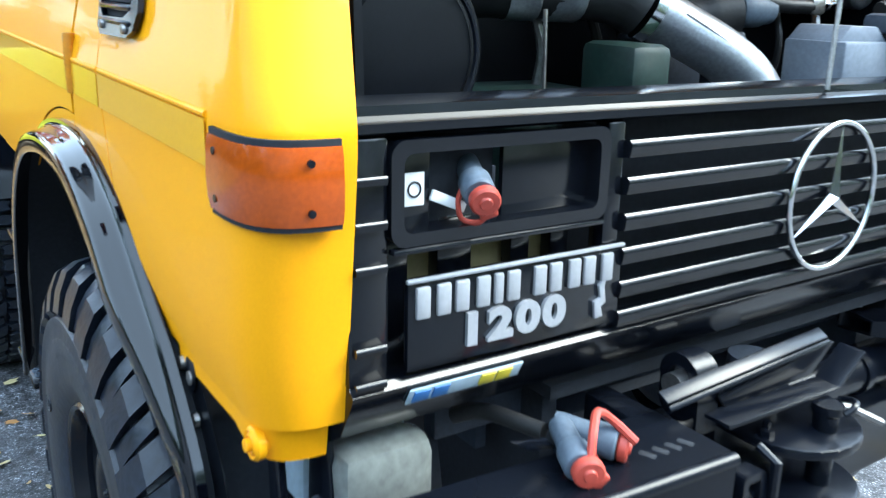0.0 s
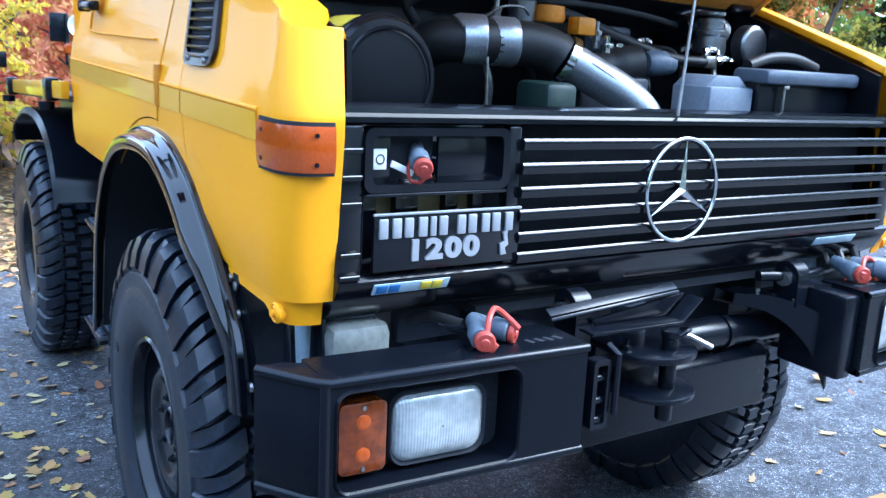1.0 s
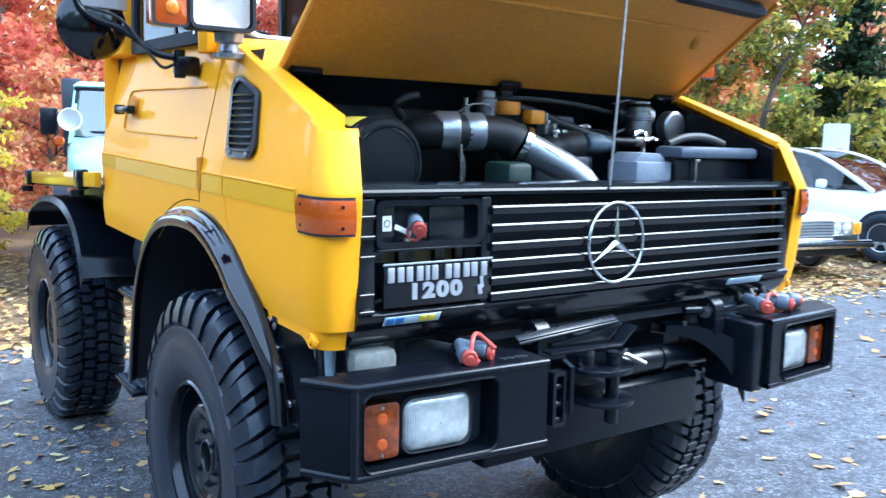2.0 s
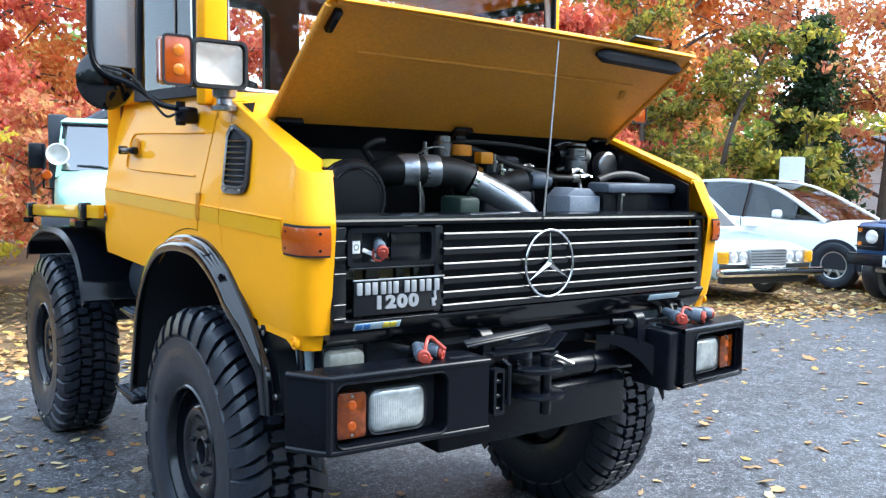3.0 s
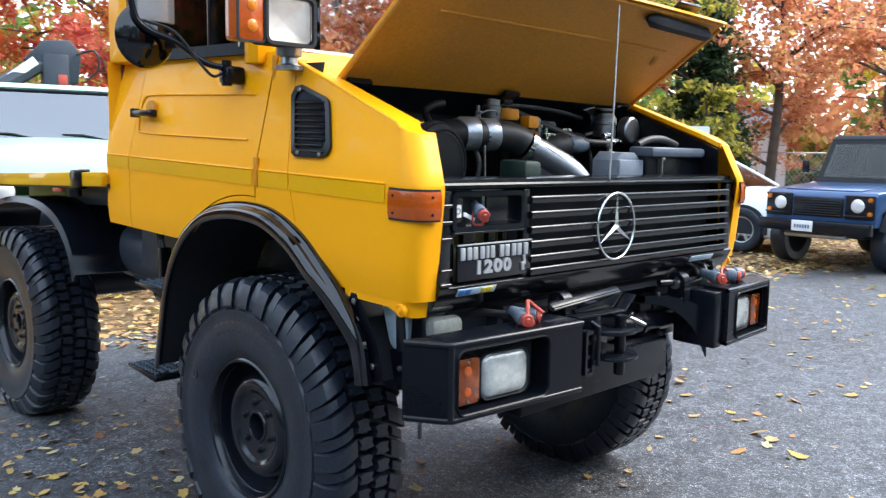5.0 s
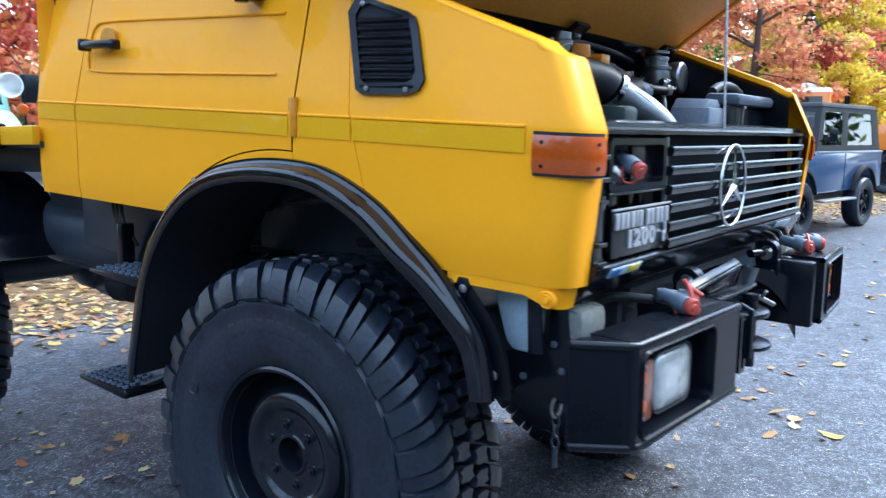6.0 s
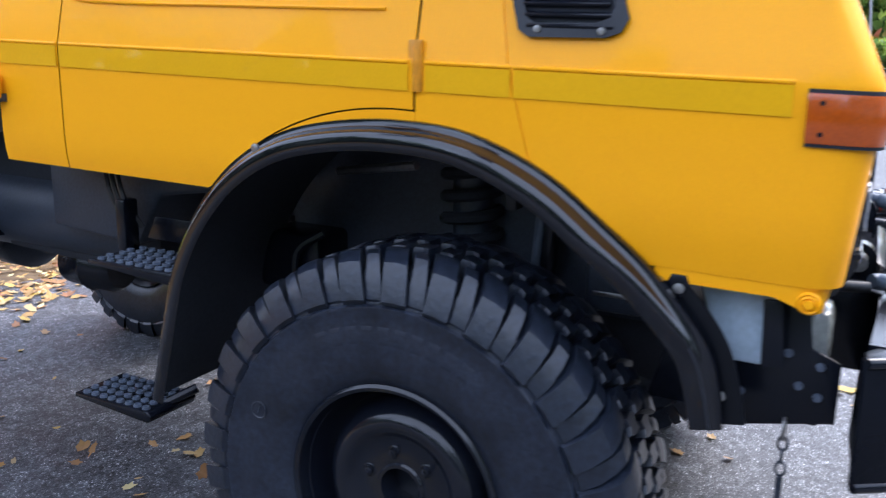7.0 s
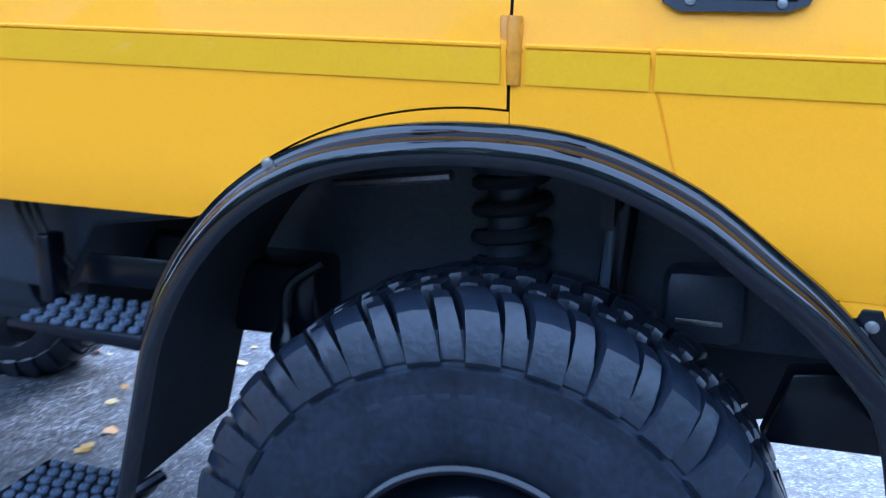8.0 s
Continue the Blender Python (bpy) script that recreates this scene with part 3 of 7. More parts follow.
    for k, (y, z) in enumerate(arc):
        p0, p1 = arc[max(0, k - 1)], arc[min(len(arc) - 1, k + 1)]
        n = Vector((-(p1[1] - p0[1]), p1[0] - p0[0])).normalized()
        def q(x, o_):
            return (sg * x, y + n.x * o_, z + n.y * o_)
        low = max(0.0, min(1.0, (z - 0.72) / 0.25))
        tap = max(0.12, min(1.0, 0.05 * k - 0.30))
        lip = [(0.992, -0.006), (1.012, -0.020), (1.0195, -0.034), (1.0235, -0.0365), (1.0262, -0.033), (1.0268, -0.020), (1.0262, -0.010), (1.0238, -0.0035), (1.017, 0.001), (1.004, 0.0035), (0.993, 0.005 + 0.002 * low), (0.9865, 0.005 + 0.006 * low), (0.9850, 0.006 + 0.010 * low ), (0.9845, 0.008 + 0.013 * low ), (0.971, 0.009 + 0.014 * low )]
        rows.append([q(0.983 + (x - 0.983) * tap if x > 0.983 else x, o_) for x, o_ in lip])
        if y < 0.45 and z < 1.25:
            plate.append([q(0.956, 0.0), q(0.9555, 0.022), q(0.956, 0.048)])
        guard.append([q(0.61, 0.0), q(0.78, 0.0), q(0.92, -0.001), q(0.993, -0.003)])
    part("mudguard", sheet(guard, 0.003), M_MATB, truck, "matt black inner mudguard", smooth=60)
    part("wheel_arch_flare", sheet(rows, 0.003), M_GLOSSB, truck, "glossy black wheel arch flare and mudguard", smooth=60)
    part("flare_plate", sheet(plate, 0.003), M_CAN, truck)
    for y, z in ((0.240, 1.0375), (0.249, 1.091), (1.083, 1.252), (0.283, 1.098), (0.172, 0.915)):
        part("bolt", lathe([(0, 0), (0.010, 0), (0.009, 0.006 * sg), (0, 0.009 * sg)], (sg * (0.958 if y < 0.30 else 0.982), y, z), "x", 12), M_STEEL, truck)
    part("wing_tab", prism([(0.232, 1.100), (0.246, 1.070), (0.254, 1.070), (0.268, 1.100), (0.262, 1.115), (0.238, 1.115)], "x", sg * 0.956, sg * 0.962, 0.002), M_SATB, truck)

# scuttle in front of the windscreen, with the seal
rows = [[(x, y + 0.02 * (1 - (x / 0.86) ** 2) * -0.4, z + 0.012 * (1 - (x / 0.86) ** 2)) for x in steps(-0.846, 0.846, 16)] for y, z in ((0.512, 1.738), (0.525, 1.748), (0.62, 1.788), (0.74, 1.828), (0.80, 1.842), (0.80, 1.80))]
part("scuttle", sheet(rows, 0.003), M_YEL, truck, "yellow panel below the windscreen")

# ---- bonnet, propped open ----
HY, HZ, EY, EZ = 0.489, 1.732, 0.062, 2.072
hood_dir = Vector((0, EY - HY, EZ - HZ)).normalized()
hood_nrm = Vector((0, hood_dir.z, -hood_dir.y))      # outer side, up and back
L = math.hypot(EY - HY, EZ - HZ)


def hp(x, s, o=0.0):
    return Vector((x, HY, HZ)) + hood_dir * s + hood_nrm * o


def hood_half(s):
    return 0.840 + 0.012 * (s / L)


rows = []
for k in range(25):
    s = L * k / 24
    w = hood_half(s) - (0.016 * max(0, (s / L - 0.94) / 0.06) ** 1.5)
    rows.append([hp(w * t, s, 0.010 * (1 - t * t)) for t in steps(-1, 1, 20)])
for s, o, cut in ((L + 0.010, -0.004, 0.021), (L + 0.016, -0.014, 0.026), (L + 0.017, -0.028, 0.030)):
    rows.append([hp((hood_half(L) - cut) * t, s, o + 0.010 * (1 - t * t)) for t in steps(-1, 1, 20)])
hood = part("bonnet", sheet(rows, 0.004), M_YEL, truck, "open yellow bonnet propped on a rod", smooth=30)
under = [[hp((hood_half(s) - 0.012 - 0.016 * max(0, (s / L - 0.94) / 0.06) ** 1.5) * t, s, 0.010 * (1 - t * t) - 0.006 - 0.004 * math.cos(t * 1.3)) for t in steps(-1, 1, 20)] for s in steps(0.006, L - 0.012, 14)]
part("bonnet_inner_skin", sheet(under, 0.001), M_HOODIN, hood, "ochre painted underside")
for s in (0.355,):
    part("bonnet_rib", tube([hp(x, s, -0.003) for x in steps(-0.66, 0.66, 12)], 0.006, 6), M_HOODIN, hood)
for sgn in (-1, 1):
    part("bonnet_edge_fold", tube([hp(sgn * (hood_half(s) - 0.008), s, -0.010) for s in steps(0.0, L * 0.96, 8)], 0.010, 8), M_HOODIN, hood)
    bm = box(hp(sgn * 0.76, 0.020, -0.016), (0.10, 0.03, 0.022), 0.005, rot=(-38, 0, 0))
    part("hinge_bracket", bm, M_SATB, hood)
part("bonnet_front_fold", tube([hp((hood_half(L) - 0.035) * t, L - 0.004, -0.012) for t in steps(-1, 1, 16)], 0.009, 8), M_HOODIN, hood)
bm = box(hp(-0.024, 0.028, -0.024), (0.085, 0.05, 0.018), 0.004, rot=(-38, 0, 0))
box(hp(-0.024, 0.006, -0.03), (0.05, 0.025, 0.02), 0.004, bm=bm)
part("bonnet_catch", bm, M_SATB, hood)
# rubber strip near the front edge, and bump stop
part("rubber_strip", tube([hp(x, L - 0.045 - 0.03 * (x - 0.30), -0.022) for x in steps(0.30, 0.80, 10)], [0.008] + [0.028] * 9 + [0.012], 8), M_MATB, hood, "sagging black rubber seal strip")
part("bump_stop", box(hp(-0.805, L * 0.87, -0.016), (0.026, 0.085, 0.024), 0.006, rot=(-38, 0, 0)), M_SATB, hood)
part("latch_plate", box(hp(0.55, L + 0.005, 0.02), (0.16, 0.06, 0.012), 0.004, rot=(-38, 0, 0)), M_SATB, hood)
part("spring_slot", box(hp(0.645, 0.30, -0.012), (0.02, 0.05, 0.004), 0.0015, rot=(-38, 0, -32)), M_HOODIN, hood)
part("prop_rod", tube([(-0.022, 0.012, 1.452), tuple(Vector((-0.022, 0.012, 1.452)).lerp(hp(0.082, L - 0.018, -0.018), 0.5)), hp(0.082, L - 0.018, -0.018)], 0.0036, 8), M_STEEL, truck, "thin steel prop rod")

# ---- engine bay ----
part("firewall", box((0, 0.60, 1.45), (1.62, 0.02, 0.58), 0.0), M_CAN, truck)
for sg in (-1, 1):
    part("inner_wing", prism([(0.03, 1.10), (0.17, 1.10), (0.33, 1.29), (0.60, 1.38), (0.60, 1.765), (0.05, 1.565)], "x", sg * 0.822, sg * 0.832), M_CAN, truck)
part("bay_rear_panel", prism([(0.500, 1.743), (0.506, 1.743), (0.580, 1.655), (0.574, 1.655)], "x", -0.83, 0.83), M_CAN, truck)
part("engine_floor", box((0, 0.33, 1.05), (1.03, 0.54, 0.02), 0), M_MATB, truck)
# air filter
can = lathe([(r * 0.96, h) for r, h in ((0.0, 0.108), (0.095, 0.115), (0.100, 0.120), (0.118, 0.122), (0.124, 0.13), (0.126, 0.15), (0.128, 0.165), (0.122, 0.17), (0.122, 0.40), (0.126, 0.41), (0.126, 0.43), (0.11, 0.445), (0.0, 0.445))], (-0.672, 0.06, 1.497), "y", 40)
filt = part("air_filter", can, M_CAN, truck, "black cylindrical air filter canister")
part("filter_rim", tube([(-0.672 + 0.1195 * math.cos(a), 0.205, 1.497 + 0.1195 * math.sin(a)) for a in steps(0, math.tau * 47 / 48, 47)], 0.006, 6, closed=True), M_SATB, filt)
bm = sheet([[(-0.672 + 0.1195 * math.cos(radians(a)), y, 1.497 + 0.1195 * math.sin(radians(a))) for a in range(48, 136, 8)] for y in (0.235, 0.35)], 0.001)
part("filter_label", bm, M_YLAB, filt, "yellow label")
part("filter_ring", tube([(-0.672 + 0.098 * math.cos(a), 0.172, 1.497 + 0.098 * math.sin(a)) for a in steps(0, math.tau * 47 / 48, 47)], 0.004, 6, closed=True), M_SATB, filt)
part("filter_clip", box((-0.735, 0.17, 1.42), (0.02, 0.02, 0.035), 0.004), M_STEEL, filt)
# intake hose and silver pipe
part("hose_inlet", tube(curve([(-0.375, 0.50, 1.560), (-0.365, 0.45, 1.580), (-0.32, 0.40, 1.585), (-0.25, 0.38, 1.585)], 5), 0.053, 20), M_HOSE, truck, "ribbed black intake hose")
for x0, x1 in ((-0.345, -0.285),):
    part("hose_clamp", tube([(x0, 0.405, 1.585), (x0 + 0.006, 0.404, 1.587), (x1 - 0.006, 0.383, 1.587), (x1, 0.38, 1.587)], [0.055, 0.0585, 0.0585, 0.055], 22), M_PIPE, truck, "wide silver hose band")
part("hose_clamp", tube([(-0.262, 0.389, 1.586), (-0.256, 0.387, 1.586), (-0.206, 0.373, 1.586), (-0.200, 0.371, 1.586)], [0.055, 0.0585, 0.0585, 0.055], 22), M_PIPE, truck, "wide silver hose band")
part("hose_bend", tube(curve([(-0.25, 0.385, 1.586), (-0.18, 0.365, 1.586), (-0.12, 0.34, 1.575), (-0.090, 0.320, 1.556)], 6), 0.053, 20), M_HOSE, truck)
part("clamp", tube(curve([(-0.085, 0.32, 1.558), (-0.070, 0.312, 1.550)], 3), 0.058, 24), M_CHROME, truck, "bright hose clamp")
part("intake_pipe", tube(curve([(-0.078, 0.316, 1.553), (-0.02, 0.288, 1.522), (0.05, 0.252, 1.482), (0.10, 0.224, 1.435), (0.128, 0.205, 1.36), (0.14, 0.19, 1.22)], 6), 0.047, 22), M_PIPE, truck, "silver cast intake pipe")
part("pipe_seam", tube(curve([(-0.05, 0.258, 1.550), (0.0, 0.232, 1.520), (0.065, 0.200, 1.475), (0.11, 0.172, 1.425)], 5), 0.004, 6), M_PIPE, truck)
# engine block pieces
eng = box((-0.30, 0.38, 1.29), (0.26, 0.22, 0.26), 0.02)
part("rocker_cover", eng, M_GREEN, truck, "dark green engine cover")
part("oil_filter_housing", box((-0.178, 0.27, 1.440), (0.094, 0.12, 0.125), 0.015), M_GREEN, truck)
part("dipstick", tube([(-0.33, 0.30, 1.40), (-0.335, 0.30, 1.55)], 0.004, 6), M_STEEL, truck)
part("turbo_hose", tube(curve([(-0.42, 0.48, 1.62), (-0.45, 0.47, 1.655), (-0.425, 0.45, 1.680), (-0.39, 0.44, 1.688)], 5), 0.013, 12), M_HOSE, truck)
part("coolant_neck", tube(curve([(0.02, 0.44, 1.50), (0.10, 0.42, 1.53), (0.18, 0.40, 1.545), (0.24, 0.38, 1.555)], 5), [0.045] * 10 + [0.052] * 6, 16), M_HOSE, truck)
part("fuel_cap_orange", lathe([(0, 0), (0.04, 0), (0.045, 0.01), (0.042, 0.04), (0.0, 0.045)], (-0.02, 0.46, 1.645), "z", 18), M_ORANGE, truck, "orange plastic cap")
part("brake_reservoir", lathe([(0, 0), (0.032, 0), (0.034, 0.02), (0.036, 0.05), (0.03, 0.055), (0.03, 0.075), (0, 0.08)], (-0.10, 0.47, 1.64), "z", 18), M_ALU, truck)
part("steering_reservoir", lathe([(0, 0), (0.045, 0), (0.048, 0.015), (0.046, 0.05), (0.05, 0.055), (0.05, 0.065), (0.036, 0.07), (0.036, 0.10), (0, 0.105)], (0.600, 0.44, 1.595), "z", 20), M_ALU, truck, "grey fluid reservoir with cap")
part("heater_hose", tube(curve([(-0.01, 0.48, 1.68), (0.08, 0.46, 1.66), (0.24, 0.42, 1.61), (0.38, 0.39, 1.575), (0.50, 0.37, 1.570)], 7), 0.016, 12), M_HOSE, truck)
part("hose_fitting", box((0.515, 0.37, 1.572), (0.05, 0.03, 0.035), 0.008), M_STEEL, truck)
part("thin_hose", tube(curve([(-0.12, 0.49, 1.69), (0.1, 0.50, 1.70), (0.35, 0.50, 1.69), (0.6, 0.50, 1.66)], 6), 0.010, 10), M_HOSE, truck)
# unions, clips and small valves between the pipe and the reservoir
for x, y, z, r, d in ((0.137, 0.400, 1.591, 0.015, 0.030), (0.182, 0.395, 1.577, 0.017, 0.026), (0.113, 0.415, 1.622, 0.011, 0.034), (0.545, 0.390, 1.600, 0.017, 0.030), (0.600, 0.385, 1.578, 0.016, 0.034), (0.30, 0.420, 1.615, 0.010, 0.028), (-0.20, 0.45, 1.660, 0.012, 0.03)):
    u = lathe([(0, -d), (r * 0.7, -d), (r * 0.75, -d * 0.5), (r, -d * 0.45), (r, d * 0.25), (r * 0.62, d * 0.3), (r * 0.62, d), (0, d)], (x, y, z), "x" if x > 0.2 else "z", 8)
    box((x, y - r, z + 0.004), (r * 1.2, 0.008, 0.012), 0.002, bm=u)
    part("hose_union", u, M_CHROME if r > 0.0145 else M_STEEL, truck)
part("pump_body", lathe([(0, -0.05), (0.028, -0.05), (0.036, -0.035), (0.036, 0.02), (0.030, 0.028), (0.030, 0.055), (0.022, 0.062), (0, 0.062)], (0.335, 0.40, 1.560), "x", 20), M_BLUEG, truck, "blue-grey cylindrical pump body")
part("brass_block", box((0.063, 0.42, 1.640), (0.062, 0.045, 0.045), 0.006), M_HINGE, truck, "ochre fuel filter block")
part("steel_wire", tube(curve([(-0.26, 0.42, 1.640), (-0.22, 0.40, 1.668), (-0.15, 0.41, 1.672), (-0.10, 0.44, 1.655)], 6), 0.0028, 6), M_STEEL, truck)
part("duct_mouth", lathe([(0.046, 0.0), (0.056, 0.002), (0.060, 0.008), (0.056, 0.014), (0.060, 0.022), (0.056, 0.028), (0.060, 0.036), (0.058, 0.046), (0.046, 0.048)], (0.765, 0.40, 1.628), "y", 28), M_ALU, truck, "ribbed silver mouth of the air duct", smooth=60)
for dz in (0.0, 0.022, 0.044):
    part("reservoir_rib", lathe([(0.030, 0.0), (0.0395, 0.002), (0.0395, 0.010), (0.030, 0.012)], (0.600, 0.44, 1.660 + dz), "z", 24), M_ALU, truck)
part("thin_pipe", tube(curve([(0.05, 0.36, 1.47), (0.16, 0.33, 1.49), (0.22, 0.30, 1.44)], 6), 0.012, 10), M_STEEL, truck)
part("expansion_tank", box((0.322, 0.195, 1.466), (0.168, 0.12, 0.095), 0.006), M_TANK, truck, "square grey metal tank")
part("tank_slope", prism([(0.240, 1.512), (0.404, 1.512), (0.365, 1.540), (0.275, 1.540)], "y", 0.150, 0.252, 0.004), M_TANK, truck)
rad = box((0.617, 0.150, 1.455), (0.405, 0.05, 0.17), 0.008)
part("radiator", rad, M_SATB, truck, "black radiator core")
part("radiator_tank", box((0.61, 0.150, 1.545), (0.415, 0.11, 0.038), 0.014), M_RAD, truck)
part("shroud_arch", tube(curve([(0.46, 0.20, 1.570), (0.55, 0.20, 1.592), (0.66, 0.20, 1.594), (0.76, 0.20, 1.574)], 6), 0.015, 10), M_HOSE, truck)
part("lever", box((0.495, 0.110, 1.485), (0.008, 0.008, 0.07), 0.002), M_STEEL, truck)
part("lever_knob", box((0.495, 0.105, 1.52), (0.022, 0.01, 0.01), 0.003), M_STEEL, truck)
fan = tube(curve([(0.52, 0.50, 1.66), (0.62, 0.50, 1.675), (0.70, 0.50, 1.64), (0.735, 0.50, 1.58)], 6), 0.05, 16)
part("heater_duct", fan, M_SATB, truck, "ribbed black air duct")
part("duct_band", tube(curve([(0.655, 0.49, 1.668), (0.685, 0.49, 1.652)], 3), 0.054, 18), M_STEEL, truck)
for x, y, z, w, d, h in ((-0.05, 0.50, 1.56, 0.10, 0.07, 0.06), (0.14, 0.47, 1.60, 0.09, 0.07, 0.05), (0.25, 0.48, 1.63, 0.08, 0.05, 0.04), (0.06, 0.40, 1.46, 0.12, 0.12, 0.10), (0.21, 0.38, 1.46, 0.07, 0.09, 0.12), (-0.02, 0.42, 1.60, 0.07, 0.05, 0.035)):
    part("engine_block", box((x, y, z), (w, d, h), 0.012), M_FRAME, truck)
for k in range(7):
    a = random.random()
    p = [(-0.35 + 0.15 * k, 0.50, 1.62 + 0.03 * math.sin(k * 2)), (-0.30 + 0.15 * k, 0.44, 1.58 + 0.04 * math.cos(k)), (-0.25 + 0.14 * k, 0.40, 1.50), (-0.24 + 0.14 * k, 0.42, 1.40)]
    part("cable", tube(curve(p, 5), 0.006 + 0.004 * a, 8), M_HOSE if k % 3 else M_STEEL, truck)

# ---- grille ----
grille = part("grille_frame", prism([(0.0, 1.430), (-0.006, 1.434), (-0.006, 1.443), (0.012, 1.448), (0.014, 1.458), (0.045, 1.464), (0.075, 1.460), (0.075, 1.43), (0.03, 1.426)], "x", -0.871, 0.871), M_GRILLE, truck, "black plastic grille with silver emblem")
part("grille_bottom_rail", prism([(0.0, 1.165), (-0.008, 1.158), (-0.006, 1.150), (0.02, 1.10), (0.055, 1.075), (0.06, 1.085), (0.03, 1.165)], "x", -0.870, 0.866), M_GRILLE, grille)
for x, w in ((-0.846, 0.050), (-0.487, 0.030), (0.838, 0.050)):
    part("grille_mullion", box((x, 0.012 if w > 0.02 else 0.030, 1.296), (w, 0.026, 0.266), 0.005), M_GRILLE, grille)
SLAT_Z = (1.398, 1.352, 1.306, 1.262, 1.218, 1.178)
slat = [(-0.0105, -0.013), (-0.0125, -0.006), (-0.0135, 0.0005), (-0.0128, 0.0048), (-0.0095, 0.0085), (-0.0035, 0.0088), (0.022, -0.004), (0.022, -0.013), (0.0, -0.015)]
for z in SLAT_Z:
    for x0, x1 in ((-0.474, 0.815),):
        part("grille_slat", prism([(y, z + q) for y, q in slat], "x", x0, x1), M_GRILLE, grille)
    if z > 1.3 or z < 1.25:
        part("grille_slat", prism([(y * 0.5 - 0.004, z + q * 0.42 - 0.01) for y, q in slat], "x", -0.866, -0.828), M_GRILLE, grille)
part("grille_mesh", box((0.16, 0.085, 1.29), (1.32, 0.01, 0.30), 0.0), M_MATB, grille)
part("radiator_board", box((-0.665, 0.060, 1.245), (0.30, 0.01, 0.17), 0.002), M_TAN, grille, "tan board behind the slots")
for x in (-0.79, -0.71, -0.61, -0.545):
    part("slot_divider", box((x, 0.04, 1.245), (0.030 if x != -0.71 else 0.05, 0.02, 0.17), 0.003), M_GRILLE, grille)
# recessed box with coupling
cx, cz = -0.662, 1.369
fr = ring_plate(rrect(0.318, 0.112, 0.018, 5, cx, cz), rrect(0.286, 0.084, 0.012, 5, cx, cz), "y", -0.006, 0.028)
part("coupling_recess", fr, M_GRILLE, grille, "black recessed socket panel")
part("recess_slide", box((-0.585, 0.020, cz), (0.140, 0.008, 0.086), 0.002), M_GRILLE, grille)
part("recess_back", box((-0.735, 0.034, cz), (0.155, 0.006, 0.088), 0.001), M_MATB, grille)
part("recess_cheek", box((-0.783, 0.020, cz), (0.050, 0.010, 0.086), 0.002), M_GRILLE, grille)
part("brake_sign", box((-0.781, 0.013, cz), (0.027, 0.003, 0.036), 0.001), M_WHITE, grille, "small white pictogram label")
part("sign_ring", tube([(-0.781 + 0.008 * math.cos(a), 0.011, cz + 0.008 * math.sin(a)) for a in steps(0, math.tau * 15 / 16, 15)], 0.0012, 5, closed=True), M_MATB, grille)
part("white_flap", box((-0.735, 0.012, 1.352), (0.05, 0.004, 0.012), 0.001, rot=(0, 22, 0)), M_WHITE, grille)
for z in (1.309,):
    part("tan_slot_trim", box((-0.665, -0.004, z), (0.31, 0.012, 0.006), 0.002), M_GRILLE, grille)


def coupling(m, parent):
    """An air line coupling: grey-blue socket, red hinged cover and strap."""
    def tr(bm):
        bmesh.ops.transform(bm, matrix=m, verts=bm.verts[:])
        return bm
    c = part("air_coupling", tr(lathe([(0, 0.05), (0.016, 0.05), (0.018, 0.04), (0.018, 0.0), (0.022, -0.002), (0.0235, -0.006), (0.0235, -0.034), (0.021, -0.037), (0, -0.037)], (0, 0, 0), "y", 24)), M_BLUEG, parent, "grey air coupling with red cover")
    cap = lathe([(0, -0.038), (0.019, -0.038), (0.022, -0.041), (0.022, -0.050), (0.019, -0.053), (0.010, -0.053), (0.008, -0.056), (0, -0.056)], (0.006, 0, 0.0), "y", 24)
    box((0.022, -0.046, -0.012), (0.018, 0.010, 0.026), 0.004, rot=(0, 35, 0), bm=cap)
    part("coupling_cover", tr(cap), M_RED, c)
    part("cover_strap", tr(tube(curve([(0.022, -0.045, -0.006), (0.026, -0.040, -0.034), (0.010, -0.028, -0.048), (-0.006, -0.018, -0.034), (-0.012, -0.012, -0.016)], 5), 0.004, 8)), M_RED, c)
    return c


coupling(pose(-0.704, 0.008, 1.374, 24, 30, -10) @ Matrix.Scale(0.80, 4), grille)
# badge plate and lettering
part("badge_plate", box((-0.636, -0.003, 1.2245), (0.330, 0.010, 0.106), 0.003), M_GRILLE, grille)
part("badge_trim", box((-0.636, -0.008, 1.2755), (0.334, 0.006, 0.005), 0.002), M_LETTER, grille)
# the name is set as plain upright bars, two for each wide piece
x0 = -0.792
for w in (0.047, 0.049, 0.013, 0.060, 0.050, 0.050):
    for dx in ((0.0,) if w < 0.02 else (0.0, w - 0.019)):
        part("name_bar", box((x0 + dx + (w if w < 0.02 else 0.019) / 2, -0.010, 1.2505), (w if w < 0.02 else 0.019, 0.006, 0.036), 0.0025), M_LETTER, grille)
    x0 += w + 0.0065


def lettering(text, size, depth, bold=0.0):
    cu = bpy.data.curves.new("lettering", "FONT")
    cu.body, cu.size, cu.extrude, cu.offset, cu.align_x, cu.space_character = text, size, depth, bold, "CENTER", 1.18
    ob = new("tmp_text", cu)
    bpy.context.view_layer.update()
    me = bpy.data.meshes.new_from_object(ob.evaluated_get(bpy.context.evaluated_depsgraph_get()))
    bpy.data.objects.remove(ob)
    bm = bmesh.new()
    bm.from_mesh(me)
    bpy.data.meshes.remove(me)
    return bm


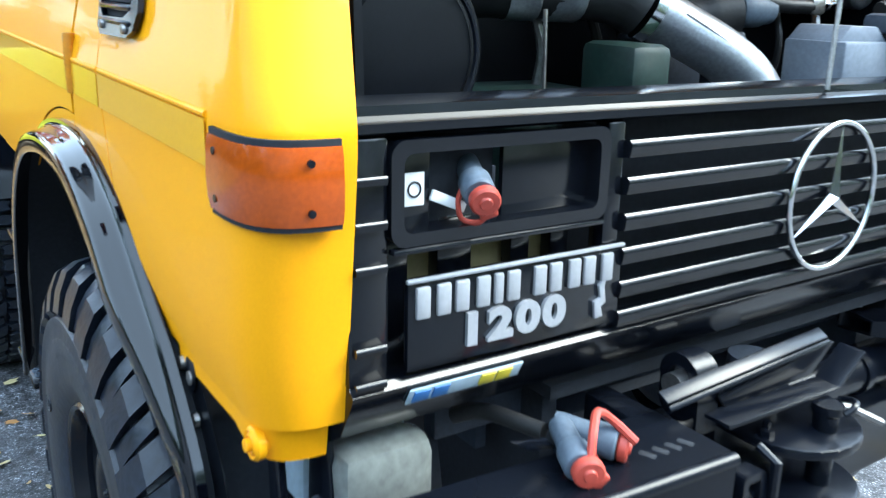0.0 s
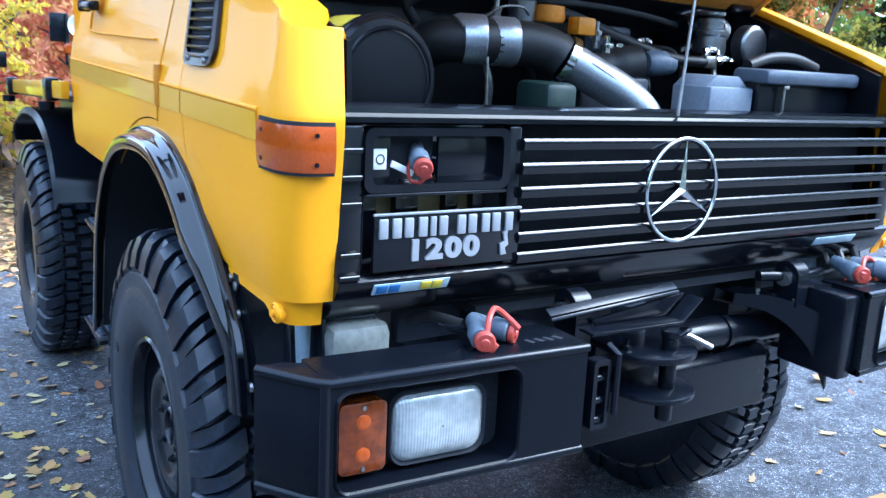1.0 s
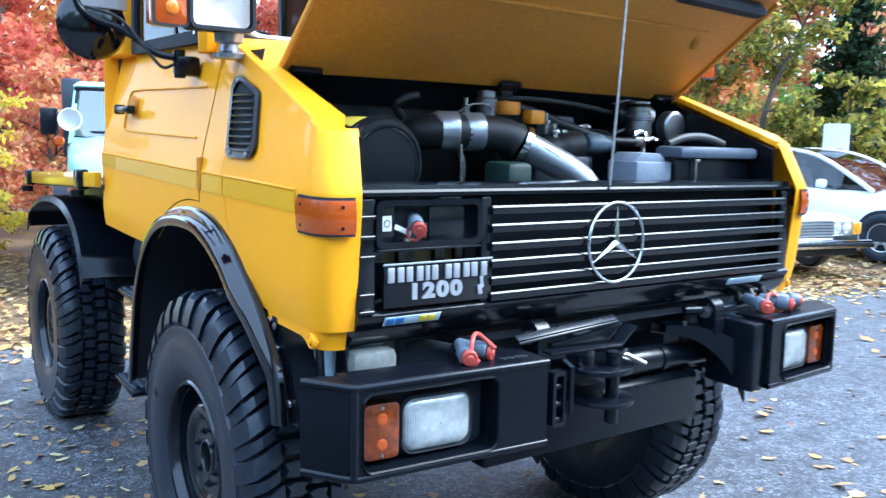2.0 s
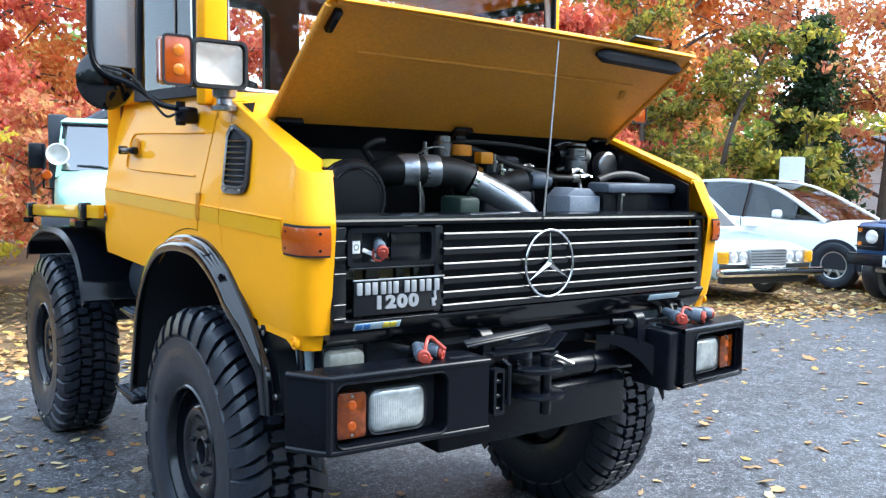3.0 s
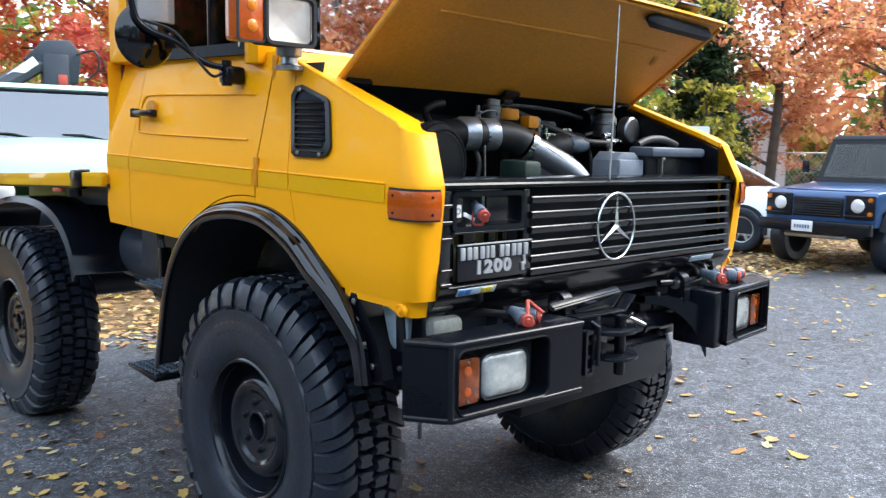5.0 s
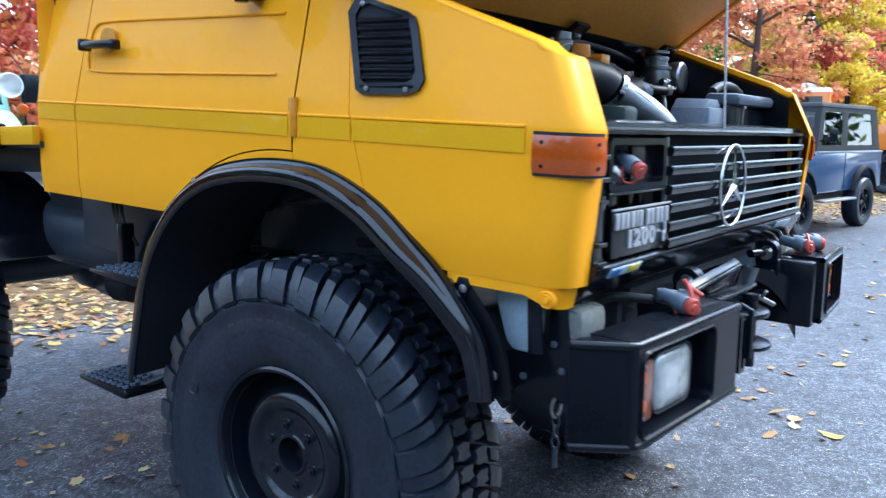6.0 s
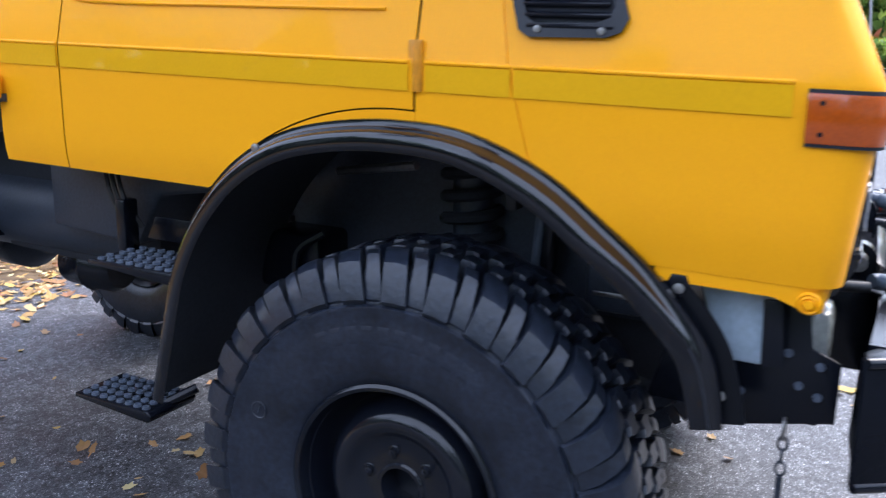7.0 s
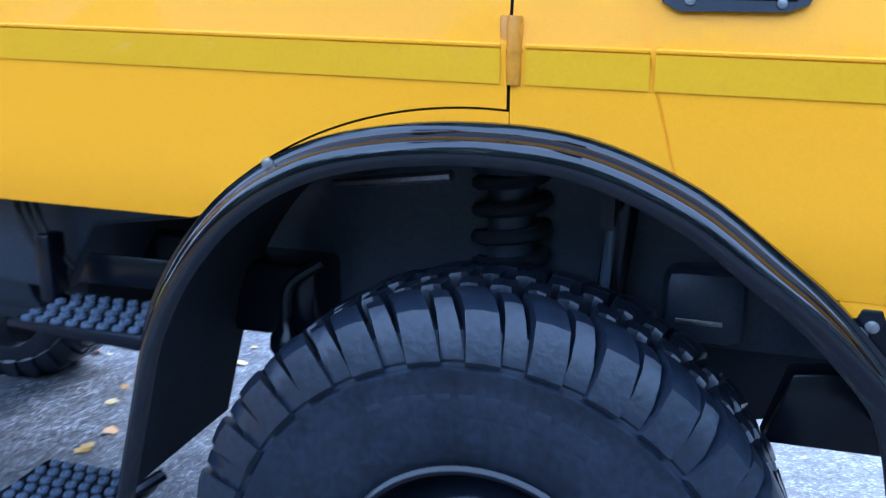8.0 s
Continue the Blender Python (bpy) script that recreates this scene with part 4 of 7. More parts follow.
tx = lettering("1200", 0.050, 0.003, 0.0026)
bmesh.ops.transform(tx, matrix=Matrix.Translation((-0.652, -0.010, 1.192)) @ pose(0, 0, 0, 90) @ Matrix.Diagonal((1.42, 1, 1, 1)), verts=tx.verts[:])
part("model_number", tx, M_LETTER, grille, "silver number 1200")
part("badge_motif", prism([(-0.517, 1.185), (-0.503, 1.187), (-0.507, 1.20), (-0.499, 1.205), (-0.503, 1.225), (-0.499, 1.243), (-0.513, 1.228), (-0.509, 1.212), (-0.520, 1.208)], "y", -0.012, -0.007, 0.001), M_LETTER, grille)
# round emblem
EX, EYY, EZZ, ER = -0.022, -0.020, 1.296, 0.112
part("emblem_ring", tube([(EX + ER * math.cos(a), EYY, EZZ + ER * math.sin(a)) for a in steps(0, math.tau * 71 / 72, 71)], 0.0046, 12, closed=True), M_CHROME, grille, "chrome ring with three spokes")
star = bmesh.new()
cf, cb = star.verts.new((EX, EYY - 0.010, EZZ)), star.verts.new((EX, EYY + 0.004, EZZ))
tip, nook = [], []
for k in range(3):
    a = radians(90 + 120 * k)
    tip.append(star.verts.new((EX + ER * math.cos(a), EYY - 0.001, EZZ + ER * math.sin(a))))
    b_ = a + radians(60)
    nook.append(star.verts.new((EX + 0.012 * math.cos(b_), EYY - 0.001, EZZ + 0.012 * math.sin(b_))))
for k in range(3):
    for cc in (cf, cb):
        star.faces.new((cc, nook[k - 1], tip[k]))
        star.faces.new((cc, tip[k], nook[k]))
part("emblem_spokes", star, M_CHROME, grille, smooth=5)
# stickers on the lower rail
for x, w in ((-0.715, 0.165), (0.62, 0.18)):
    s = part("grille_sticker", box((x, -0.0040, 1.141), (w, 0.002, 0.024), 0.0005, rot=(27, 0, 0)), M_RES, grille, "small pictogram sticker")
    if x < 0:
        for dx, mm in ((-0.065, M_BLUEL), (-0.038, M_BLUEL), (0.03, M_YLAB), (0.055, M_YLAB)):
            part("sticker_field", box((x + dx, -0.0058, 1.1405), (0.022, 0.002, 0.018), 0.0005, rot=(27, 0, 0)), mm, grille)

# ---- bumper ----
bump = part("bumper_beam", prism([(0.03, 0.70), (0.03, 0.845), (0.05, 0.86), (0.14, 0.86), (0.14, 0.70)], "x", -0.45, 0.45, 0.008), M_BUMP, truck, "satin black steel bumper")
part("round_crossbar", tube([(-0.42, 0.07, 0.91), (0.55, 0.07, 0.905)], 0.042, 20), M_SATB, bump)
part("crossbar_band", tube([(0.28, 0.07, 0.906), (0.30, 0.07, 0.906)], 0.047, 20), M_SATB, bump)
for sg in (-1, 1):
    X = lambda x: sg * x
    x_in, x_out = (0.413, 0.950) if sg < 0 else (0.548, 0.952)
    z0, z1, yf = 0.830, 1.047, -0.13
    BASE = SHAPE[0]
    SHAPE[0] = BASE @ Matrix(((1, 0, 0, 0), (0.055 * sg, 1, 0, -0.0564), (0, 0, 1, 0), (0, 0, 0, 1)))   # swept back a little outwards
    zin = 0.862
    # front face with a rounded window
    xo, xi = (0.932, 0.572) if sg < 0 else (0.936, 0.622)
    outer, WZ = [], 0.936
    rr = rrect(abs(xo - xi), 0.170, 0.024, 6, (xo + xi) / 2, WZ)
    cxm, czm = (x_out + x_in) / 2, 0.935
    for p in rr:
        # the point of the face's outline that lies in the same direction
        dx, dz = p[0] - (xo + xi) / 2, p[1] - WZ
        tx_ = ((x_out if dx > 0 else x_in) - (xo + xi) / 2) / dx if abs(dx) > 1e-6 else 9e9
        tz_ = ((z1 if dz > 0 else z0) - WZ) / dz if abs(dz) > 1e-6 else 9e9
        t = min(tx_, tz_)
        outer.append(((xo + xi) / 2 + dx * t, WZ + dz * t))
    # make sure the corners are kept
    for cx_, cz_ in ((x_out, z1), (x_in, z1), (x_in, z0), (x_out, z0)):
        k = min(range(len(outer)), key=lambda i: (outer[i][0] - cx_) ** 2 + (outer[i][1] - cz_) ** 2)
        outer[k] = (cx_, cz_)
    rows = [[(X(p[0]), yy, p[1]) for p in q] for q, yy in ((outer, yf + 0.10), (outer, yf + 0.006))]
    face_o = [(X(cxm + (p[0] - cxm) * 0.988), yf, czm + (p[1] - czm) * 0.965) for p in outer]
    lip = [(X(p[0]), yf, p[1]) for p in rrect(abs(xo - xi) + 0.012, 0.182, 0.028, 6, (xo + xi) / 2, WZ)]
    lip2 = [(X(p[0]), yf - 0.006, p[1]) for p in rrect(abs(xo - xi) + 0.006, 0.176, 0.026, 6, (xo + xi) / 2, WZ)]
    ins = [(X(p[0]), yf - 0.002, p[1]) for p in rr]
    deep = [(X(p[0]), yf + 0.06, p[1]) for p in rr]
    rows += [face_o, lip, lip2, ins, deep]
    boxm = sheet([r + r[:1] for r in rows])
    bx = part("bumper_box", boxm, M_BUMP, truck, "satin black bumper box with lamp window", smooth=28)
    part("lamp_bucket", box((X((xo + xi) / 2), yf + 0.066, WZ), (abs(xo - xi) + 0.01, 0.012, 0.18), 0.002), M_MATB, bx)
    # outer end, canted back
    part("bumper_end", prism([(X(x_out), yf + 0.004), (X(x_out + 0.022), yf + 0.02), (X(1.035), -0.030), (X(1.017), -0.024), (X(x_out - 0.02), yf + 0.02)], "z", z0 + 0.004, z1 - 0.001, 0.004), M_BUMP, bx)
    for zz in (z1 - 0.008, z0 + 0.008):
        part("folded_edge", tube([(X(x_in), yf + 0.006, zz), (X(x_out - 0.004), yf + 0.006, zz), (X(x_out + 0.014), yf + 0.018, zz), (X(1.030), -0.032, zz)], 0.0095, 10), M_SATB, bx)
    part("folded_edge", tube([(X(x_out), yf + 0.009, z0 + 0.006), (X(x_out), yf + 0.009, z1 - 0.006)], 0.0105, 10), M_SATB, bx)
    # top plate
    tp = prism([(X(x_in), yf + 0.006), (X(x_out - 0.01), yf + 0.006), (X(1.027), -0.032), (X(0.985), -0.026), (X(0.915), yf + 0.072), (X(x_in + 0.20), yf + 0.062), (X(x_in + 0.13), 0.0), (X(x_in), 0.0)], "z", z1 - 0.008, z1 - 0.002, 0.002)
    top = part("bumper_top_plate", tp, M_BUMP, bx)
    for k in range(4):
        part("tread_hole", box((X(x_in + 0.035 + 0.022 * k), yf + 0.05, z1 - 0.001), (0.012, 0.02, 0.003), 0.001, rot=(0, 0, 25)), M_MATB, bx)
    part("bumper_underside", prism([(X(x_in), yf + 0.006), (X(x_out), yf + 0.006), (X(1.027), -0.032), (X(0.80), -0.01), (X(x_in), 0.0)], "z", z0 + 0.001, z0 + 0.008), M_BUMP, bx)
    # lamps
    hx0, hx1 = (0.814, 0.627) if sg < 0 else (0.820, 0.652)
    hc, hw = (hx0 + hx1) / 2, hx0 - hx1
    rws = []
    for k, (f, d) in enumerate(((1.0, 0.030), (1.0, 0.004), (0.96, -0.004), (0.86, -0.010), (0.6, -0.014), (0.3, -0.016), (0.02, -0.0165))):
        rws.append([(X(p[0]), -0.098 + d, p[1]) for p in rrect(hw * f, 0.124 * f, 0.030 * f, 6, hc, 0.928)])
    hl = part("headlight", sheet([r + r[:1] for r in rws[1:]]), M_LENS, bx, "rectangular headlight with ribbed glass", smooth=60)
    part("headlight_bezel", sheet([r + r[:1] for r in [[(X(p[0]), -0.096, p[1]) for p in rrect(hw + 0.012, 0.136, 0.033, 6, hc, 0.928)], [(X(p[0]), -0.104, p[1]) for p in rrect(hw + 0.008, 0.132, 0.032, 6, hc, 0.928)], [(X(p[0]), -0.100, p[1]) for p in rrect(hw - 0.002, 0.122, 0.029, 6, hc, 0.928)]]]), M_MATB, hl)
    ac, aw = ((0.873, 0.090) if sg < 0 else (0.873, 0.088))
    al = part("indicator", prism(rrect(aw, 0.126, 0.012, 4, X(ac), 0.928), "y", -0.108, -0.07, 0.004), M_INDIC, bx, "amber indicator lens")
    for dz in (-0.030, 0.028):
        part("indicator_bulb_cup", lathe([(0.0, -0.1095), (0.006, -0.1105), (0.011, -0.110), (0.014, -0.1085), (0.014, -0.107), (0, -0.107)], (X(ac), 0, 0.928 + dz), "y", 20), M_AMBER, al)
    for dz in (-0.054, 0.054):
        part("screw", lathe([(0, -0.108), (0.004, -0.108), (0.004, -0.111), (0, -0.1115)], (X(ac), 0, 0.928 + dz), "y", 10), M_STEEL, al)
    SHAPE[0] = BASE
    # mounting horn between beam and box
    horn = [(0.02, 0.99), (-0.03, 1.005), (-0.07, 1.0), (-0.09, 0.97), (-0.10, 0.90), (-0.09, 0.80), (-0.06, 0.775), (0.03, 0.80), (0.06, 0.85), (0.06, 0.96)]
    if sg > 0:
        hr = curve([(0.30, 0.06, 1.0), (0.38, 0.0, 1.0), (0.46, -0.05, 0.975), (0.52, -0.075, 0.94)], 5)
        rows = [[(p.x, p.y - 0.015, p.z + 0.012), (p.x + 0.02, p.y + 0.06, p.z + 0.012), (p.x + 0.02, p.y + 0.06, p.z - 0.03), (p.x, p.y - 0.015, p.z - 0.018 - 0.150 * (k / 15) ** 2), (p.x, p.y - 0.015, p.z + 0.012)] for k, p in enumerate(hr)]
        part("bumper_horn", sheet(rows, 0.006), M_SATB, bx, smooth=40)
        part("bumper_inner_box", box((0.512, -0.055, 0.930), (0.062, 0.17, 0.215), 0.010), M_SATB, bx)
        for p in hr[4::5]:
            part("horn_bolt", lathe([(0, 0.0), (0.007, 0.0), (0.006, 0.006), (0, 0.007)], (p.x + 0.008, p.y + 0.02, p.z + 0.013), "z", 10), M_STEEL, bx)
    else:
        part("bumper_inner_box", box((-0.41, 0.01, 0.935), (0.05, 0.13, 0.19), 0.008), M_SATB, bx)
    # winch plate loop: upright lug with an eye
    lx = -0.330 if sg < 0 else 0.425
    lug = ring_plate([(lx0, z) for lx0, z in rrect(0.062, 0.10, 0.031, 6, -0.01, 1.05)], [(lx0, z) for lx0, z in rrect(0.034, 0.034, 0.0165, 6, -0.01, 1.066)], "x", lx - 0.006, lx + 0.006)
    part("tow_lug", lug, M_SATB, bump, "upright steel lug with eye")
    part("lug_strap", sheet([[(lx + dx, -0.01 + 0.034 * math.cos(radians(a)), 1.066 + 0.034 * math.sin(radians(a))) for a in range(-40, 181, 20)] + [(lx + dx, -0.046, 0.99)] for dx in (-0.005, 0.040)], 0.005), M_SATB, bump)
    part("lug_spool", tube([(lx - 0.02, -0.01, 1.055), (lx + 0.035, -0.01, 1.055)], 0.018, 16), M_STEEL, bump)
    # bracket under the wing corner with the yellow mount
    part("end_bracket", prism([(0.0, 0.872), (0.0, 0.98), (0.045, 1.0), (0.055, 1.080), (0.10, 1.083), (0.11, 0.962), (0.203, 0.946), (0.165, 0.832), (0.02, 0.868)], "x", X(0.868), X(0.860), 0.002), M_SATB, truck)
    part("wing_mount", lathe([(0, 0), (0.012, 0), (0.012, 0.006 * sg), (0.018, 0.007 * sg), (0.019, 0.016 * sg), (0.016, 0.020 * sg), (0.013, 0.018 * sg), (0.010, 0.021 * sg), (0.007, 0.018 * sg), (0.007, 0.026 * sg), (0, 0.026 * sg)], (X(0.943), 0.055, 1.099), "x", 20), M_YEL, truck, "yellow rubber cab mount")
    part("mount_strap", prism([(0.082, 0.97), (0.118, 0.965), (0.122, 1.083), (0.094, 1.086)], "x", X(0.905), X(0.915), 0.002), M_SATB, truck)
    for y, z in ((0.03, 0.97), (0.08, 0.985), (0.06, 0.93), (0.15, 0.90), (0.03, 0.915)):
        part("bolt", lathe([(0, 0), (0.008, 0), (0.007, 0.007 * sg), (0, 0.009 * sg)], (X(0.868), y, z), "x", 8), M_RAD, truck)
    # washer fluid bottle
    part("fluid_reservoir", prism([(0.105, 1.10), (0.235, 1.10), (0.195, 0.972), (0.18, 0.952), (0.112, 0.952)], "x", X(0.72), X(0.875), 0.016), M_RES, truck, "pale blue translucent fluid reservoir")
    part("reservoir_body", box((X(0.800), 0.052, 1.016), (0.130, 0.066, 0.104), 0.022), M_RESG, truck, "milky plastic reservoir")

# hitch jaw in the middle
SHAPE[0] = BASE @ Matrix.Translation((0.035, -0.020, 0.008))
jaw = part("hitch_jaw", prism([(-0.275, 0.03)] + [(-0.17 - 0.105 * math.cos(radians(a)), -0.055 - 0.085 * math.sin(radians(a))) for a in range(0, 181, 15)] + [(-0.065, 0.03)], "z", 0.955, 0.972, 0.006), M_SATB, truck, "black towing jaw with pin")
part("jaw_lower", prism([(-0.27, 0.03)] + [(-0.17 - 0.10 * math.cos(radians(a)), -0.055 - 0.095 * math.sin(radians(a))) for a in range(0, 181, 15)] + [(-0.07, 0.03)], "z", 0.872, 0.886, 0.006), M_SATB, jaw)
part("jaw_back", box((-0.17, 0.02, 0.92), (0.20, 0.02, 0.10), 0.004), M_SATB, jaw)
part("jaw_pin", lathe([(0, 0.815), (0.017, 0.815), (0.018, 0.82), (0.018, 0.995), (0.022, 1.0), (0.022, 1.012), (0, 1.015)], (-0.155, -0.09, 0), "z", 18), M_SATB, jaw)
part("pin_handle", tube([(-0.135, -0.09, 1.005), (-0.11, -0.10, 0.998), (-0.065, -0.125, 0.975)], 0.007, 8), M_STEEL, jaw)
part("pin_clip", tube(curve([(-0.165, -0.12, 1.01), (-0.15, -0.125, 1.02), (-0.13, -0.115, 1.02), (-0.125, -0.09, 1.012)], 4), 0.005, 8), M_SATB, jaw)
for x in (-0.255, -0.10):
    part("jaw_nut", lathe([(0, 0.97), (0.012, 0.97), (0.012, 0.982), (0.006, 0.984), (0.006, 0.995), (0, 0.996)], (x, -0.06, 0), "z", 6), M_SATB, jaw)
SHAPE[0] = BASE @ Matrix.Translation((-0.028, -0.040, 0))
# latch frame beside the left box
lf = ring_plate(rrect(0.046, 0.14, 0.008, 3, -0.345, 0.94), rrect(0.026, 0.118, 0.004, 3, -0.345, 0.94), "y", -0.125, -0.10)
part("latch_frame", lf, M_SATB, bump)
part("latch_bar", tube([(-0.315, -0.105, 1.03), (-0.312, -0.13, 1.02), (-0.312, -0.13, 0.90)], 0.007, 8), M_SATB, bump)
for z in (0.97, 0.925, 0.885):
    part("latch_pin", tube([(-0.36, -0.11, z), (-0.33, -0.11, z)], 0.010, 10), M_SATB, bump)
SHAPE[0] = BASE
# mounting plate above: two bright edges on a triangular plate
part("front_plate", prism([(-0.30, 1.045), (-0.02, 1.075), (-0.075, 1.03), (-0.28, 1.022)], "y", -0.055, -0.047, 0.002), M_SATB, bump, "folded black steel mounting plate")
part("plate_edge", box((-0.235, -0.050, 1.082), (0.37, 0.005, 0.020), 0.002, rot=(-58, -3.4, 0)), M_SATB, bump)
part("plate_edge", box((-0.235, -0.062, 1.072), (0.37, 0.005, 0.008), 0.002, rot=(-30, -3.4, 0)), M_SATB, bump)
part("plate_edge", prism([(-0.34, 1.035), (-0.075, 1.030), (-0.018, 1.074), (-0.012, 1.074), (-0.073, 1.024), (-0.34, 1.029)], "y", -0.100, -0.060, 0.001), M_SATB, bump)
part("plate_post", tube([(-0.11, 0.02, 0.93), (-0.11, 0.02, 1.04)], 0.04, 16), M_FRAME, bump)
part("front_crossmember", box((0.0, 0.16, 1.02), (1.30, 0.03, 0.10), 0.006), M_FRAME, truck)
part("hinge_arm", tube(curve([(0.35, 0.02, 1.06), (0.45, -0.01, 1.06), (0.55, 0.0, 1.055), (0.68, 0.03, 1.05)], 5), 0.014, 10), M_SATB, bump)

# couplings lying on the bumper tops
coupling(pose(-0.620, -0.085, 1.072, 8, 0, -25) @ Matrix.Scale(0.88, 4), truck)
coupling(pose(-0.575, -0.07, 1.070, 6, 20, 35) @ Matrix.Scale(0.88, 4), truck)
part("coupling_cable", tube(curve([(-0.612, -0.03, 1.064), (-0.64, 0.05, 1.06), (-0.66, 0.09, 1.04)], 5), 0.011, 10), M_HOSE, truck)
part("strap_loop", tube(curve([(-0.628, -0.122, 1.078), (-0.614, -0.11, 1.104), (-0.586, -0.09, 1.112), (-0.562, -0.095, 1.096), (-0.549, -0.118, 1.078)], 6), 0.0055, 8), M_RED, truck)
part("coupling_flag", prism([(-0.69, 1.085), (-0.635, 1.075), (-0.62, 1.060), (-0.66, 1.066)], "y", -0.06, -0.054, 0.001), M_SATB, truck)
for x, y, rz in ((0.62, -0.05, -20), (0.70, -0.07, 30), (0.78, -0.06, 70)):
    coupling(pose(x, y, 1.076, 6, 0, rz), truck)
part("strap_loop", tube(curve([(0.60, -0.10, 1.075), (0.64, -0.08, 1.105), (0.69, -0.07, 1.10), (0.71, -0.10, 1.075)], 6), 0.0055, 8), M_RED, truck)
for k in range(3):
    part("air_hose", tube(curve([(0.62 + 0.07 * k, 0.0, 1.066), (0.66 + 0.05 * k, 0.05, 1.10 + 0.02 * k), (0.74, 0.09, 1.07), (0.78, 0.12, 1.0)], 5), 0.010, 8), M_HOSE, truck)
part("chain_ring", tube([(-0.86 + 0.022 * math.cos(a), 0.075, 0.845 + 0.022 * math.sin(a)) for a in steps(0, math.tau * 15 / 16, 15)], 0.0035, 6, closed=True), M_STEEL, truck)
ch = bmesh.new()
for k in range(3):
    zc = 0.815 - 0.024 * k
    tube([(-0.86 + (0.008 * math.cos(a) if k % 2 else 0), 0.075 + (0.008 * math.cos(a) if k % 2 == 0 else 0), zc + 0.014 * math.sin(a)) for a in steps(0, math.tau * 11 / 12, 11)], 0.0026, 5, bm=ch, closed=True)
tube([(-0.86, 0.075, 0.752), (-0.86, 0.075, 0.71)], 0.006, 6, bm=ch)
part("safety_chain", ch, M_FRAME, truck, "short steel chain with pin")

# ---- cab above the doors ----
for sg in (-1, 1):
    edge = [(-0.83, 0.795), (-0.925, 0.78), (-0.938, 0.82), (-0.92, 0.87), (-0.85, 0.855)] if sg < 0 else [(0.83, 0.80), (0.862, 0.805), (0.885, 0.84), (0.895, 0.88), (0.85, 0.87)]
    part("windscreen_pillar", prism(edge, "z", 1.79, 2.49, 0.008), M_YEL, truck)
    part("pillar_gutter", box((sg * 0.832, 0.815, 2.14), (0.014, 0.03, 0.64), 0.006), M_SATB, truck)
    # door window frame and glass
    wf = ring_plate([(0.87, 1.825), (1.60, 1.825), (1.56, 2.40), (0.90, 2.40)], [(0.905, 1.865), (1.565, 1.865), (1.53, 2.365), (0.93, 2.365)], "x", sg * 0.885, sg * 0.915)
    f = part("door_window_frame", wf, M_MATB, truck)
    part("door_window_glass", box((sg * 0.90, 1.235, 2.115), (0.005, 0.68, 0.52), 0.0), M_WGLASS, truck).visible_shadow = False
    part("window_trim", tube([(sg * 0.918, 0.90, 1.85), (sg * 0.918, 0.925, 2.38)], 0.006, 8), M_CHROME, truck)
    part("window_bar", box((sg * 0.897, 1.12, 2.115), (0.02, 0.022, 0.51), 0.004), M_SATB, truck)
    part("rear_pillar", box((sg * 0.90, 1.735, 2.12), (0.10, 0.25, 0.60), 0.02), M_YEL, truck)
    part("drip_rail", box((sg * 0.905, 1.33, 2.425), (0.06, 1.08, 0.05), 0.015), M_YEL, truck)
    part("roof_side", box((sg * 0.90, 1.34, 2.475), (0.05, 1.08, 0.07), 0.015), M_YEL, truck)
part("windscreen_sill", box((0, 0.812, 1.835), (1.66, 0.05, 0.03), 0.010), M_SATB, truck)
part("windscreen", prism([(0.808, 1.845), (0.813, 1.845), (0.862, 2.45), (0.857, 2.45)], "x", -0.815, 0.815), M_GLASS, truck, "flat windscreen glass").visible_shadow = False
part("windscreen_seal", tube([(p[0], 0.806 + 0.081 * (p[1] - 1.845), p[1]) for p in rrect(1.65, 0.61, 0.10, 6, 0, 2.15)], 0.015, 10, closed=True), M_MIRB, truck, "grey rubber windscreen seal")
part("windscreen_header", box((0, 0.860, 2.478), (1.72, 0.07, 0.06), 0.02), M_YEL, truck)
part("cab_roof", box((0, 1.34, 2.525), (1.86, 1.12, 0.06), 0.03), M_YEL, truck)
part("dashboard", box((0, 0.98, 1.76), (1.66, 0.26, 0.20), 0.05), M_INT, truck)
part("cab_floor", box((0, 1.56, 1.24), (1.84, 0.58, 0.03), 0.0), M_INT, truck)
part("cab_rear_wall", box((0, 1.85, 1.55), (1.80, 0.02, 0.66), 0.0), M_CABR, truck)
part("rear_wall_top", box((0, 1.85, 2.40), (1.80, 0.02, 0.10), 0.0), M_CABR, truck)
for x, w in ((-0.84, 0.12), (0.84, 0.12), (-0.07, 0.20)):
    part("rear_wall_post", box((x, 1.85, 2.115), (w, 0.02, 0.47), 0.0), M_CABR, truck)
for sg in (-1, 1):
    part("rear_window_frame", ring_plate(rrect(0.64, 0.50, 0.07, 5, sg * 0.46 , 2.115), rrect(0.58, 0.43, 0.06, 5, sg * 0.46, 2.115), "y", 1.83, 1.845), M_SATB, truck)
    seat = box((sg * 0.48, 1.50, 1.45), (0.48, 0.46, 0.14), 0.05)
    box((sg * 0.48, 1.72, 1.72), (0.46, 0.12, 0.52), 0.05, rot=(-8, 0, 0), bm=seat)
    part("cab_seat", seat, M_INT, truck)
part("steering_wheel", tube([(0.42 + 0.21 * math.cos(a), 1.16 + 0.08 * math.sin(a), 1.88 + 0.19 * math.sin(a)) for a in steps(0, math.tau * 31 / 32, 31)], 0.014, 8, closed=True), M_MATB, truck)
for x0 in (-0.35, 0.35):
    part("wiper", tube([(x0, 0.80, 1.86), (x0 + 0.30, 0.802, 1.885), (x0 + 0.45, 0.806, 1.90)], 0.008, 6), M_MATB, truck)

